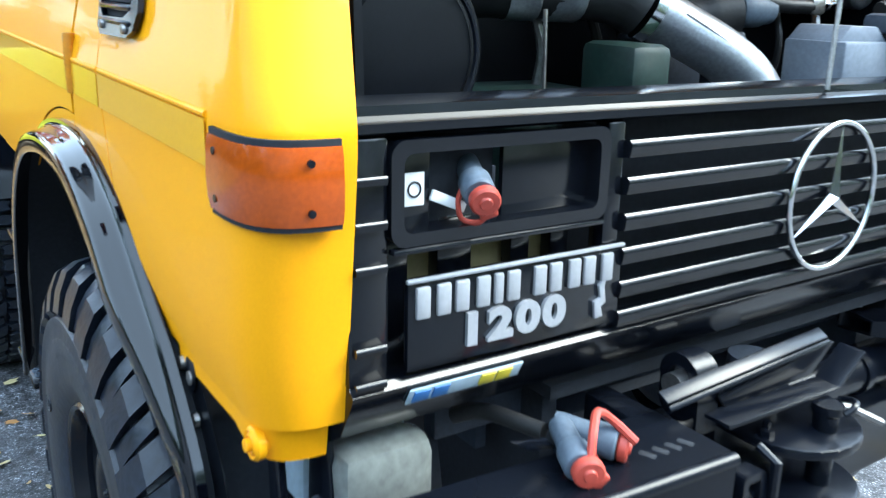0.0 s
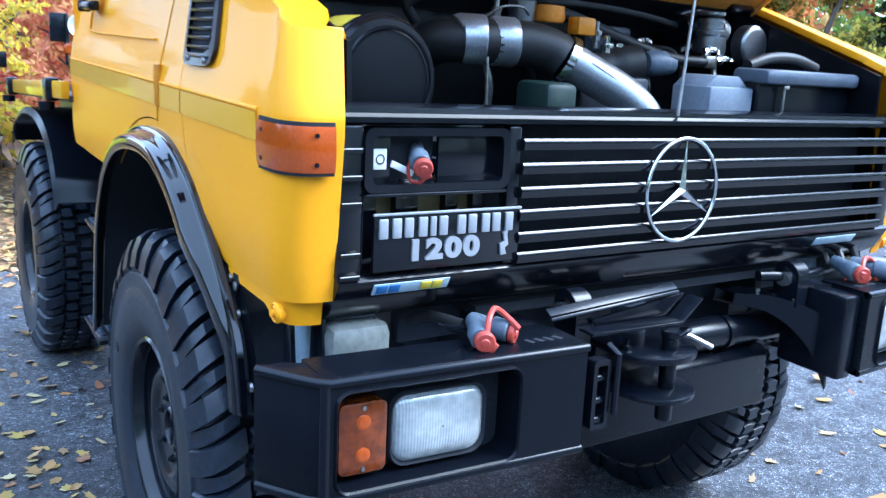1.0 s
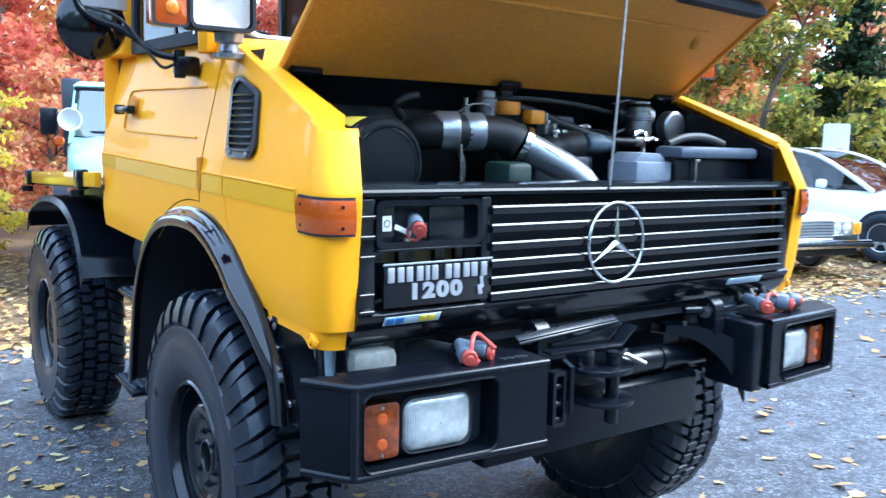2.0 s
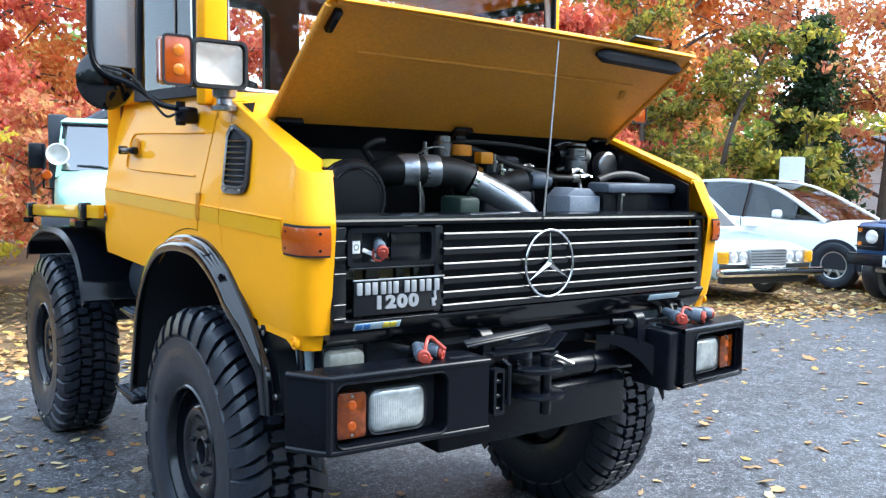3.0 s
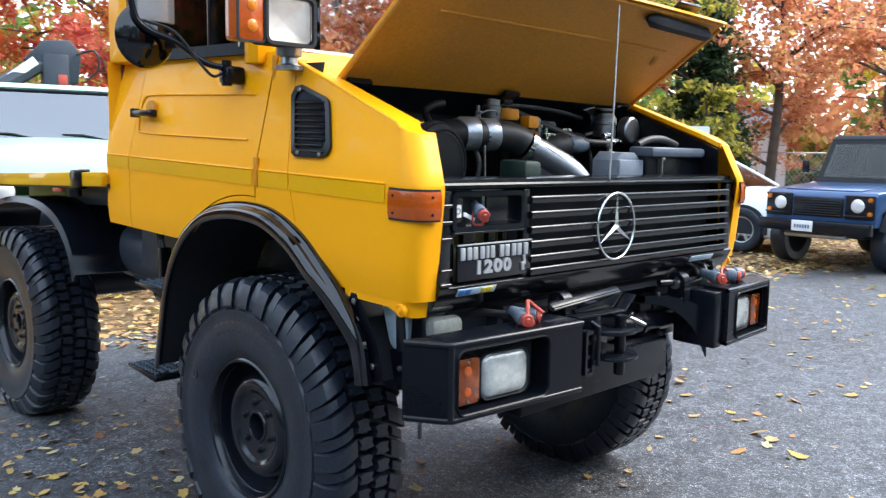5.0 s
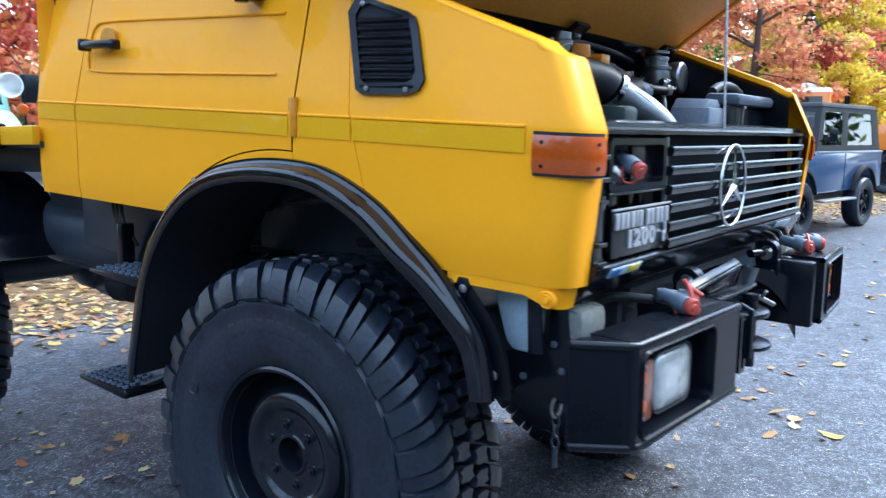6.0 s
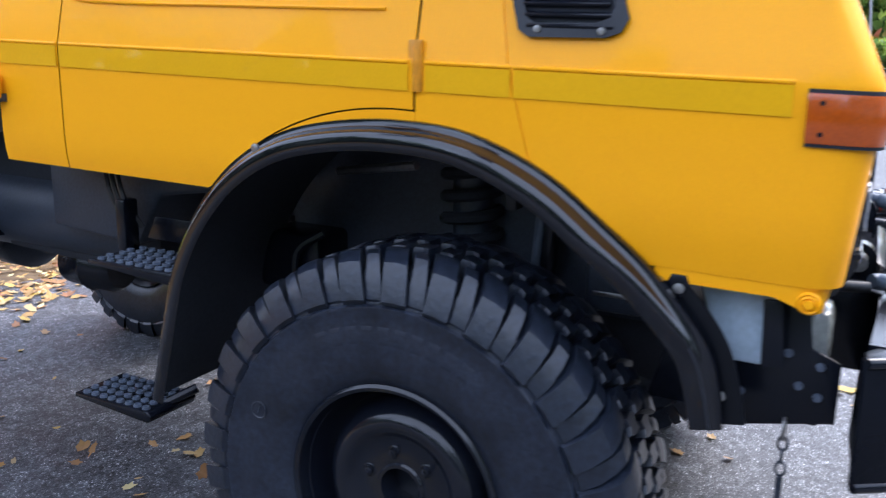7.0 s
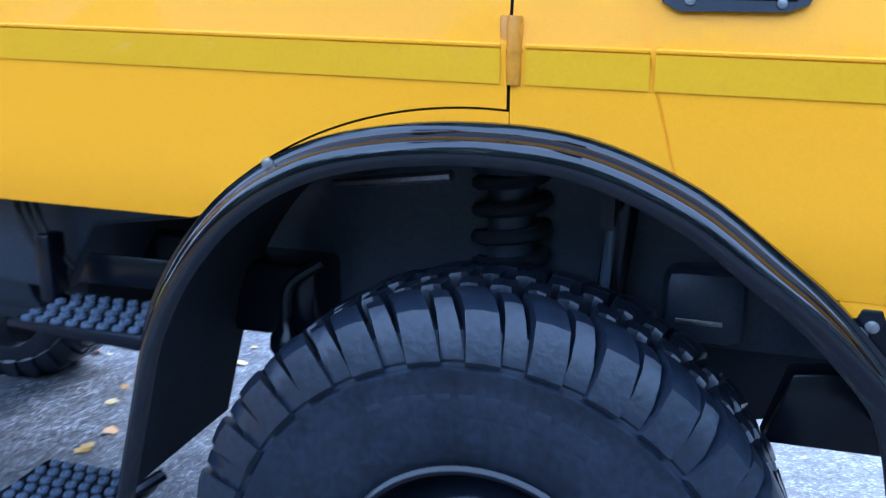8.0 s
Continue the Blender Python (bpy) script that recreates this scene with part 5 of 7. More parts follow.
# work lamps with amber side lamps on the scuttle corners
for sg in (-1, 1):
    X = lambda x: sg * x
    lamp = part("lamp_stalk", lathe([(0, 1.762), (0.045, 1.762), (0.045, 1.775), (0.028, 1.782), (0.026, 1.80), (0.040, 1.806), (0.042, 1.835), (0.03, 1.84), (0, 1.842)], (X(0.93), 0.60, 0), "z", 20), M_ALU, truck, "auxiliary headlamp with amber side lamp")
    rw_ = rrect(0.185, 0.150, 0.022, 5, X(0.975), 1.905)
    body = ring_plate(rw_, rrect(0.166, 0.131, 0.018, 5, X(0.975), 1.905), "y", 0.535, 0.612)
    merged(body, box((X(0.975), 0.615, 1.905), (0.176, 0.014, 0.141), 0.005))
    part("lamp_housing", body, M_MATB, lamp)
    rws = [[(p[0], y, p[1]) for p in rrect(0.165 * f, 0.130 * f, 0.018 * f, 5, X(0.975), 1.905)] for f, y in ((1.0, 0.536), (1.0, 0.530), (0.92, 0.524), (0.6, 0.519), (0.05, 0.517))]
    part("lamp_glass", sheet([r + r[:1] for r in rws]), M_LGLASS, lamp, "clear rectangular lamp glass", smooth=60).visible_shadow = False
    bowl = [[(p[0], y, p[1]) for p in rrect(0.163 * f, 0.128 * f, 0.018 * f, 5, X(0.975), 1.905)] for f, y in ((1.0, 0.538), (0.93, 0.546), (0.80, 0.555), (0.58, 0.563), (0.28, 0.568))]
    part("lamp_reflector", sheet([r + r[:1] for r in bowl + [[(X(0.975) + (q[0] - X(0.975)) * 0.05, 0.570, 1.905 + (q[2] - 1.905) * 0.02) for q in bowl[4]]]]), M_REFL, lamp, smooth=60)
    part("amber_lamp", prism(rrect(0.090, 0.148, 0.014, 4, X(1.118), 1.905), "y", 0.528, 0.60, 0.006), M_AMBER, lamp, "amber side lamp lens")
    for dz in (-0.03, 0.03):
        part("amber_cup", lathe([(0, 0.524), (0.010, 0.523), (0.018, 0.526), (0.02, 0.53), (0, 0.53)], (X(1.115), 0, 1.905 + dz), "y", 18), M_AMBER2, lamp)
    part("lamp_rim", ring_plate(rrect(0.098, 0.156, 0.016, 4, X(1.118), 1.905), rrect(0.086, 0.144, 0.012, 4, X(1.118), 1.905), "y", 0.525, 0.533), M_MATB, lamp)
    part("lamp_rim", ring_plate(rrect(0.189, 0.154, 0.024, 5, X(0.975), 1.905), rrect(0.170, 0.135, 0.018, 5, X(0.975), 1.905), "y", 0.522, 0.54), M_MATB, lamp)

# mirror on the door
for sg in (-1,):
    X = lambda x: sg * x
    SHAPE[0] = BASE @ Matrix.Translation((0.078, 0.24, 0.012))
    mirror = part("mirror_housing", prism([(X(1.165), 0.825), (X(1.167), 0.790), (X(1.205), 0.765), (X(1.316), 0.765), (X(1.325), 0.785), (X(1.323), 0.825)], "z", 1.90, 2.42, 0.006), M_MIRB, truck, "tall grey exterior mirror on a black arm")
    part("mirror_rim", box((X(1.245), 0.832, 2.16), (0.150, 0.014, 0.51), 0.006), M_SATB, mirror)
    part("mirror_glass", box((X(1.245), 0.841, 2.16), (0.138, 0.004, 0.49), 0.001), M_CHROME, mirror)
    part("round_mirror", lathe([(0, -0.030), (0.06, -0.026), (0.098, -0.010), (0.106, 0.004), (0.103, 0.012), (0, 0.014)], (X(1.272), 0.80, 1.853), "y", 28), M_GLOSSB, mirror, "round black convex mirror")
    SHAPE[0] = BASE
    part("mirror_arm", tube(curve([(X(1.247), 1.02, 2.43), (X(1.257), 1.015, 2.1), (X(1.252), 1.01, 1.945), (X(1.21), 1.0, 1.885), (X(1.12), 0.97, 1.85), (X(1.04), 0.93, 1.79), (X(0.985), 0.905, 1.775)], 6), 0.011, 10), M_SATB, mirror)
    part("arm_cable", tube(curve([(X(1.22), 0.995, 1.91), (X(1.13), 0.96, 1.88), (X(1.06), 0.93, 1.79), (X(1.02), 0.91, 1.745), (X(0.985), 0.905, 1.755)], 6), 0.005, 6), M_HOSE, mirror)
    part("arm_bracket", box((X(0.945), 0.906, 1.752), (0.075, 0.06, 0.06), 0.012), M_SATB, mirror)
    part("arm_post", tube([(X(0.967), 0.906, 1.715), (X(0.967), 0.906, 1.80)], 0.018, 12), M_SATB, mirror)

# ---- wheels ----
PAIRS = 29      # a proud and a sunk shoulder block each


def wheel_meshes():
    carcass = lathe([(0.247, -0.130), (0.262, -0.150), (0.31, -0.166), (0.38, -0.172), (0.420, -0.1685), (0.428, -0.172), (0.435, -0.172), (0.439, -0.1640), (0.465, -0.1585), (0.492, -0.142), (0.502, -0.10), (0.500, 0.0), (0.502, 0.10), (0.492, 0.142), (0.465, 0.1585), (0.434, 0.1655), (0.38, 0.172), (0.31, 0.166), (0.262, 0.150), (0.247, 0.130)], seg=96, cap=False)
    def block(sec, half, skew, taper):
        """A tread block over a cross-section of (h, r), narrower at the tread face."""
        bm = bmesh.new()
        hc = sum(p[0] for p in sec) / len(sec)
        ends = []
        for s in (-1, 0, 1):
            ring = []
            for h, r in sec:
                a = s * half * (1.0 - (1.0 - taper) * max(0.0, min(1.0, (r - 0.445) / 0.095))) + skew * (h - hc)
                rr = r + (0.0015 if s == 0 and r > 0.525 else 0.0)
                ring.append(bm.verts.new((h, rr * math.cos(a), rr * math.sin(a))))
            ends.append(ring)
        bm.faces.new(ends[0])
        bm.faces.new(list(reversed(ends[2])))
        m = len(sec)
        for e0, e1 in zip(ends, ends[1:]):
            for k in range(m):
                bm.faces.new((e0[k], e0[(k + 1) % m], e1[(k + 1) % m], e1[k]))
        return bm
    def knob(c, w, half):
        """A rounded six-sided block in the middle of the tread."""
        bm = bmesh.new()
        out = [(-1.0, -0.62), (-0.25, -1.0), (0.95, -0.82), (0.72, 0.02), (1.0, 0.72), (0.15, 1.0), (-0.95, 0.84), (-0.72, 0.06)]
        if half > 0.205 * math.tau / PAIRS:
            out = [(-u, v) for u, v in reversed(out)]
        rings = []
        for r, f in ((0.488, 1.04), (0.538, 0.97), (0.5455, 0.86)):
            rings.append([bm.verts.new((c + w * u * f, r * math.cos(v * half * f), r * math.sin(v * half * f))) for u, v in out])
        for a, b_ in zip(rings, rings[1:]):
            for k in range(8):
                bm.faces.new((a[k], a[(k + 1) % 8], b_[(k + 1) % 8], b_[k]))
        bm.faces.new(rings[-1])
        return bm
    p = math.tau / PAIRS
    blocks = []
    for s in (-1, 1):
        for low in (0, 1):
            d = 0.009 * low
            sec = [(s * (0.074 + 0.010 * low), 0.488), (s * (0.070 + 0.010 * low), 0.5435 - d * 0.4), (s * 0.095, 0.5455 - d * 0.4), (s * (0.122 - d * 0.4), 0.542 - d * 0.5), (s * (0.148 - d * 1.1), 0.527 - d * 0.9), (s * (0.166 - d * 1.1), 0.490), (s * (0.1755 - d * 1.1), 0.450), (s * (0.166 - d * 0.6), 0.440), (s * 0.13, 0.46)]
            blocks.append((block(sec, (0.205 if low else 0.292) * p, s * 0.9, 0.62 if low else 0.80), s, low))
        for long in (0, 1):
            blocks.append((knob(s * (0.036 - 0.004 * long), 0.031 + 0.002 * long, (0.215 - 0.02 * long) * p), s, long + 2))
    bar = bmesh.new()
    for rr, hh in ((0.352, -0.1690), (0.356, -0.1704), (0.390, -0.1718), (0.396, -0.1702)):
        for k in range(3):
            a = radians(1.9 * (k - 1))
            bar.verts.new((hh, rr * math.cos(a), rr * math.sin(a)))
    bar.verts.ensure_lookup_table()
    for q in range(3):
        for k in range(2):
            v = [bar.verts[i] for i in (3 * q + k, 3 * q + k + 1, 3 * q + k + 4, 3 * q + k + 3)]
            bar.faces.new(v)
    disc = tube([(-0.1705, 0.366 + 0.020 * math.cos(a), 0.020 * math.sin(a)) for a in steps(0, math.tau * 19 / 20, 19)], 0.0018, 6, closed=True)
    tube([(-0.1705, 0.366, -0.010), (-0.1705, 0.366, 0.010)], 0.0018, 6, bm=disc)
    rim = lathe([(0.0, 0.10), (0.235, 0.10), (0.250, 0.130), (0.246, 0.150), (0.235, 0.125), (0.225, -0.02), (0.233, -0.120), (0.244, -0.132), (0.256, -0.140), (0.2585, -0.149), (0.252, -0.155), (0.243, -0.150), (0.236, -0.132), (0.230, -0.095), (0.222, -0.052), (0.214, -0.044), (0.206, -0.052), (0.197, -0.078), (0.184, -0.102), (0.168, -0.116), (0.150, -0.119), (0.134, -0.113), (0.124, -0.104), (0.119, -0.102), (0.060, -0.102), (0.056, -0.107), (0.049, -0.107), (0.046, -0.100), (0.044, -0.045), (0.0, -0.045)], seg=72)
    nut = lathe([(0, -0.090), (0.0165, -0.090), (0.0165, -0.1025), (0.0145, -0.1035), (0.0135, -0.098), (0.011, -0.098), (0.010, -0.112), (0.006, -0.113), (0.005, -0.119), (0, -0.120)], (0, 0.085, 0), seg=14)
    return carcass, blocks, bar, rim, nut, disc


def finish(name, bm, material, smooth):
    bmesh.ops.recalc_face_normals(bm, faces=bm.faces[:])
    me = bpy.data.meshes.new(name)
    for f in bm.faces:
        f.smooth = True
    bm.to_mesh(me)
    bm.free()
    me.set_sharp_from_angle(angle=radians(smooth))
    me.materials.append(material)
    return me


def child(name, me, parent, m=None):
    o = new(name, me)
    o.parent = parent
    if m:
        o.matrix_basis = m
    return o


ty, blk, bar, rm, nt, dsc = wheel_meshes()
ME_DISC = finish("raised_disc", dsc, M_TYRE, 40)
ME_TYRE, ME_RIM, ME_NUT, ME_BAR = finish("tyre", ty, M_TYRE, 45), finish("rim", rm, M_RIM, 35), finish("lug_nut", nt, M_RIM, 30), finish("raised_bar", bar, M_TYRE, 30)
ME_BLOCK = [(finish("tread_block", b, M_TYRE, 28), s, k) for b, s, k in blk]
PITCH = 360 / PAIRS
for sg in (-1, 1):
    for y in (0.838, 3.336):
        w = new("wheel")
        w.parent = truck
        tagged(w, label="coarse-lugged off-road tyre on a black steel rim")
        w.matrix_basis = pose(sg * 0.848, y, 0.512, random.uniform(0, 11), 0, 180 if sg > 0 else 0) @ Matrix.Scale(0.985, 4)
        child("tyre", ME_TYRE, w)
        child("rim", ME_RIM, w)
        child("raised_disc", ME_DISC, w, pose(0, 0, 0, 20))
        for k in range(10):
            child("raised_bar", ME_BAR, w, pose(0, 0, 0, 62 + 6.0 * k))
        for k in range(6):
            child("lug_nut", ME_NUT, w, pose(0, 0, 0, 60 * k + 15))
        for k in range(PAIRS):
            for me, s, kind_ in ME_BLOCK:
                shift = (0.0 if s < 0 else 0.25) + 0.5 * (kind_ % 2) + (0.20 if kind_ > 1 else 0.0)
                child("tread_block", me, w, pose(0, 0, 0, PITCH * (k + shift) + (random.uniform(-0.35, 0.35) if kind_ > 1 else 0.0)))

# ---- chassis ----
SHAPE[0] = Matrix(((1, 0, 0, 0), (0, 1.09, 0, 0), (0, 0.0225, 1.04, -0.100), (0, 0, 0, 1)))
for sg in (-1, 1):
    part("frame_rail", prism([(0.10, 0.84), (0.10, 0.98), (1.6, 1.0), (3.6, 1.0), (3.6, 0.84), (1.5, 0.80)], "x", sg * 0.36, sg * 0.44), M_FRAME, truck)
    part("rear_fender", sheet([[(sg * 0.66, y, z), (sg * 0.985, y, z), (sg * 1.0, y, z - 0.03)] for y, z in [(p.x, p.y) for p in curve([(2.20, 0.90, 0), (2.25, 1.03, 0), (2.37, 1.14, 0), (2.56, 1.205, 0), (2.80, 1.222, 0), (3.10, 1.20, 0), (3.42, 1.12, 0), (3.52, 1.0, 0)], 5)]], 0.006), M_SATB, truck, "black rear mudguard")
    for y in (0.769, 3.06):
        part("portal_hub", lathe([(0, 0.60), (0.10, 0.60), (0.15, 0.64), (0.16, 0.72), (0.14, 0.80), (0, 0.80)] if sg > 0 else [(0, -0.60), (0.10, -0.60), (0.15, -0.64), (0.16, -0.72), (0.14, -0.80), (0, -0.80)], (0, y, 0.58), "x", 24), M_FRAME, truck)
        part("coil_spring", tube([(sg * 0.55 + 0.062 * math.cos(a), y + 0.02 + 0.062 * math.sin(a), 0.86 + 0.0085 * a) for a in steps(0, 43, 150)], 0.015, 7), M_MATB, truck)
        part("spring_core", tube([(sg * 0.55, y + 0.02, 0.84), (sg * 0.55, y + 0.02, 1.25)], 0.045, 14), M_FRAME, truck)
        part("spring_seat", lathe([(0, 0.0), (0.075, 0), (0.08, 0.02), (0.06, 0.06), (0.03, 0.07), (0.03, 0.13), (0, 0.13)], (sg * 0.55, y + 0.02, 1.22), "z", 18), M_FRAME, truck)
    part("shock_absorber", tube([(sg * 0.60, 0.62, 0.80), (sg * 0.59, 0.58, 1.20)], [0.026, 0.026], 12), M_SATB, truck)
    part("shock_rod", tube([(sg * 0.62, 0.618, 0.90), (sg * 0.615, 0.600, 1.16)], 0.010, 10), M_RAD, truck)
    part("wheel_well", box((sg * 0.52, 0.75, 1.12), (0.02, 1.10, 0.44), 0.0), M_FRAME, truck)
    part("wheel_well_top", box((sg * 0.74, 0.75, 1.385), (0.44, 1.06, 0.02), 0.0), M_MATB, truck)
    part("steering_box", box((sg * 0.55, 0.436, 0.992), (0.10, 0.145, 0.145), 0.03), M_FRAME, truck)
    part("casting_bars", box((sg * 0.602, 0.445, 0.968), (0.003, 0.080, 0.010), 0.001), M_STEEL, truck)
    part("battery_box", box((sg * 0.58, 1.228, 0.945), (0.18, 0.176, 0.150), 0.015), M_SATB, truck)
    part("steering_rod", tube([(sg * 0.60, 1.12, 1.18), (sg * 0.66, 0.88, 1.22)], 0.011, 8), M_STEEL, truck)
    jn = lathe([(0, -0.03), (0.022, -0.025), (0.032, -0.005), (0.03, 0.02), (0.016, 0.035), (0.012, 0.06), (0, 0.06)], (sg * 0.70, 1.19, 0.866), "z", 18)
    part("ball_joint", jn, M_SATB, truck)
    part("joint_link", tube(curve([(sg * 0.70, 1.19, 0.91), (sg * 0.69, 1.185, 0.985), (sg * 0.66, 1.13, 1.03)], 5), 0.012, 8), M_SATB, truck)
    # steps
    def step(x, y, z, w, d, name):
        s = part(name, prism([(y - w / 2, z - 0.030), (y + w / 2, z - 0.012), (y + w / 2, z), (y - w / 2, z), (y - w / 2 - 0.01, z - 0.012)], "x", sg * (x - d), sg * x, 0.004), M_SATB, truck, "black perforated step plate")
        studs = bmesh.new()
        for i in range(8):
            for j in range(5):
                u, v = y - w / 2 + w * (i + 0.6 + 0.3 * (j % 2)) / 8.6, sg * (x - d * (j + 0.5) / 5)
                lathe([(0.006, z - 0.002), (0.010, z), (0.009, z + 0.006), (0.005, z + 0.006), (0.004, z + 0.001), (0, z + 0.001)], (v, u, 0), "z", 8, bm=studs)
        part("tread_studs", studs, M_RAD, s, kind="stuff")
    step(1.0, 1.5275, 0.611, 0.235, 0.165, "lower_step")
    step(1.0, 1.440, 0.968, 0.25, 0.17, "upper_step")
    part("step_riser", prism([(1.35, 0.985), (1.565, 0.985), (1.535, 1.045), (1.36, 1.045)], "x", sg * 0.80, sg * 0.79, 0.002), M_SATB, truck)
    part("step_hanger", tube([(sg * 0.93, 1.43, 0.600), (sg * 0.86, 1.375, 0.635)], 0.012, 8), M_SATB, truck)
    part("step_bracket", box((sg * 0.86, 1.57, 1.03), (0.05, 0.03, 0.13), 0.006), M_SATB, truck)
    part("under_cab_tank", prism([(1.24, 1.20), (1.90, 1.20), (1.90, 0.98), (1.60, 0.96), (1.52, 1.10), (1.24, 1.14)], "x", sg * 0.52, sg * 0.80, 0.012), M_FRAME, truck)
    part("air_tank", tube([(sg * 0.62, 1.72, 0.98), (sg * 0.62, 2.30, 0.98)], 0.13, 24), M_FRAME, truck)
    part("side_box", prism([(1.62, 0.84), (2.22, 0.86), (2.30, 1.24), (1.60, 1.24)], "x", sg * 0.42, sg * 0.70, 0.02), M_MATB, truck)
    part("brake_cylinder", lathe([(0, 1.86), (0.06, 1.86), (0.075, 1.88), (0.075, 1.95), (0.082, 1.96), (0.075, 1.97), (0.07, 2.05), (0, 2.06)], (sg * 0.60, 0, 0.82), "y", 20), M_SATB, truck)
    part("front_inner_panel", prism([(0.10, 0.80), (0.10, 1.02), (0.30, 1.10), (0.50, 1.20), (0.50, 0.78), (0.34, 0.74)], "x", sg * 0.46, sg * 0.49, 0.004), M_MATB, truck)
    part("bumper_bracket", prism([(0.15, 0.80), (0.15, 0.95), (0.30, 0.93), (0.338, 0.80)], "x", sg * 0.66, sg * 0.72, 0.006), M_SATB, truck)
    for k in range(3):
        part("cab_pipe", tube(curve([(sg * 0.83, 1.55 + 0.02 * k, 1.02), (sg * 0.86, 1.58 + 0.02 * k, 1.10), (sg * 0.84, 1.62 + 0.02 * k, 1.19)], 4), 0.007, 6), M_HOSE, truck)
for y in (0.769, 3.06):
    part("axle", tube([(-0.62, y, 0.70), (0.62, y, 0.70)], 0.075, 18), M_FRAME, truck)
    part("differential", lathe([(0, -0.17), (0.10, -0.16), (0.17, -0.06), (0.17, 0.06), (0.10, 0.16), (0, 0.17)], (0.05, y, 0.70), "y", 24), M_FRAME, truck)
part("gearbox", box((0, 1.45, 0.95), (0.42, 0.8, 0.34), 0.05), M_FRAME, truck)
part("sump", box((0, 0.55, 0.95), (0.40, 0.5, 0.26), 0.05), M_FRAME, truck)
part("prop_shaft", tube([(0.05, 0.9, 0.74), (0.0, 1.4, 0.86), (0.05, 2.85, 0.74)], 0.04, 12), M_FRAME, truck)

SHAPE[0] = Matrix(((1, 0, 0, 0), (0, 1.09, 0, 0), (0, -0.030, 1.04, 0.026), (0, 0, 0, 1)))
for sg in (-1, 1):
    # flatbed edge
    part("bed_side", box((sg * 1.0, 2.57, 1.335), (0.03, 1.50, 0.062), 0.005), M_STRIPE, truck, "yellow flatbed side rail")
    for y in (3.26, 2.06):
        part("bed_clamp", box((sg * 1.012, y, 1.335), (0.05, 0.09, 0.085), 0.012), M_SATB, truck)
        part("bed_socket", tube([(sg * 1.03, y, 1.29), (sg * 1.03, y, 1.26)], 0.03, 12), M_SATB, truck)
    part("bed_beam", box((sg * 0.75, 2.57, 1.25), (0.06, 1.50, 0.09), 0.004), M_FRAME, truck)
    part("red_marker", box((sg * 0.99, 2.35, 1.285), (0.02, 0.10, 0.018), 0.003), M_RED, truck)
part("flatbed", box((0, 2.57, 1.305), (1.98, 1.50, 0.02), 0.0), M_FRAME, truck, "dark flatbed floor")

SHAPE.clear()

# ---- other vehicles ----
M_MINT = mat("mint_paint", (0.36, 0.62, 0.52), 0.32, var=0.08, scale=2, grain=120, bump=0.02, coat=0.4)
M_MINTD = mat("green_paint", (0.10, 0.28, 0.14), 0.45, var=0.12, scale=2, grain=120, bump=0.03, coat=0.2)
M_CANVAS = mat("dark_canvas", (0.022, 0.023, 0.025), 0.8, var=0.25, scale=5, grain=160, bump=0.2)
M_SKYBL = mat("pale_blue_paint", (0.34, 0.46, 0.53), 0.3, var=0.05, scale=2, grain=150, bump=0.01, coat=0.7)
M_CARWH = mat("white_car_paint", (0.78, 0.79, 0.80), 0.28, var=0.03, scale=2, grain=150, bump=0.01, coat=0.8)
M_NAVY = mat("navy_paint", (0.024, 0.075, 0.19), 0.32, var=0.1, scale=2, grain=150, bump=0.02, coat=0.6)
M_LIME = mat("lime_paint", (0.62, 0.62, 0.05), 0.35, var=0.06, scale=2, grain=150, bump=0.02, coat=0.5)
M_ORPNT = mat("orange_paint", (0.75, 0.22, 0.02), 0.35, var=0.06, scale=2, grain=150, bump=0.02, coat=0.5)
M_BLKCAR = mat("black_car_paint", (0.006, 0.006, 0.007), 0.25, var=0.1, scale=2, grain=150, bump=0.01, coat=0.2, spec=0.3)
M_LIGHTW = mat("lamp_clear", (0.78, 0.79, 0.80), 0.14, 0.3, var=0.1, scale=20, grain=80, bump=0.1, coat=0.8)
M_GALV = mat("galvanised_step", (0.55, 0.56, 0.57), 0.35, 0.8, var=0.15, scale=8, grain=90, bump=0.08)


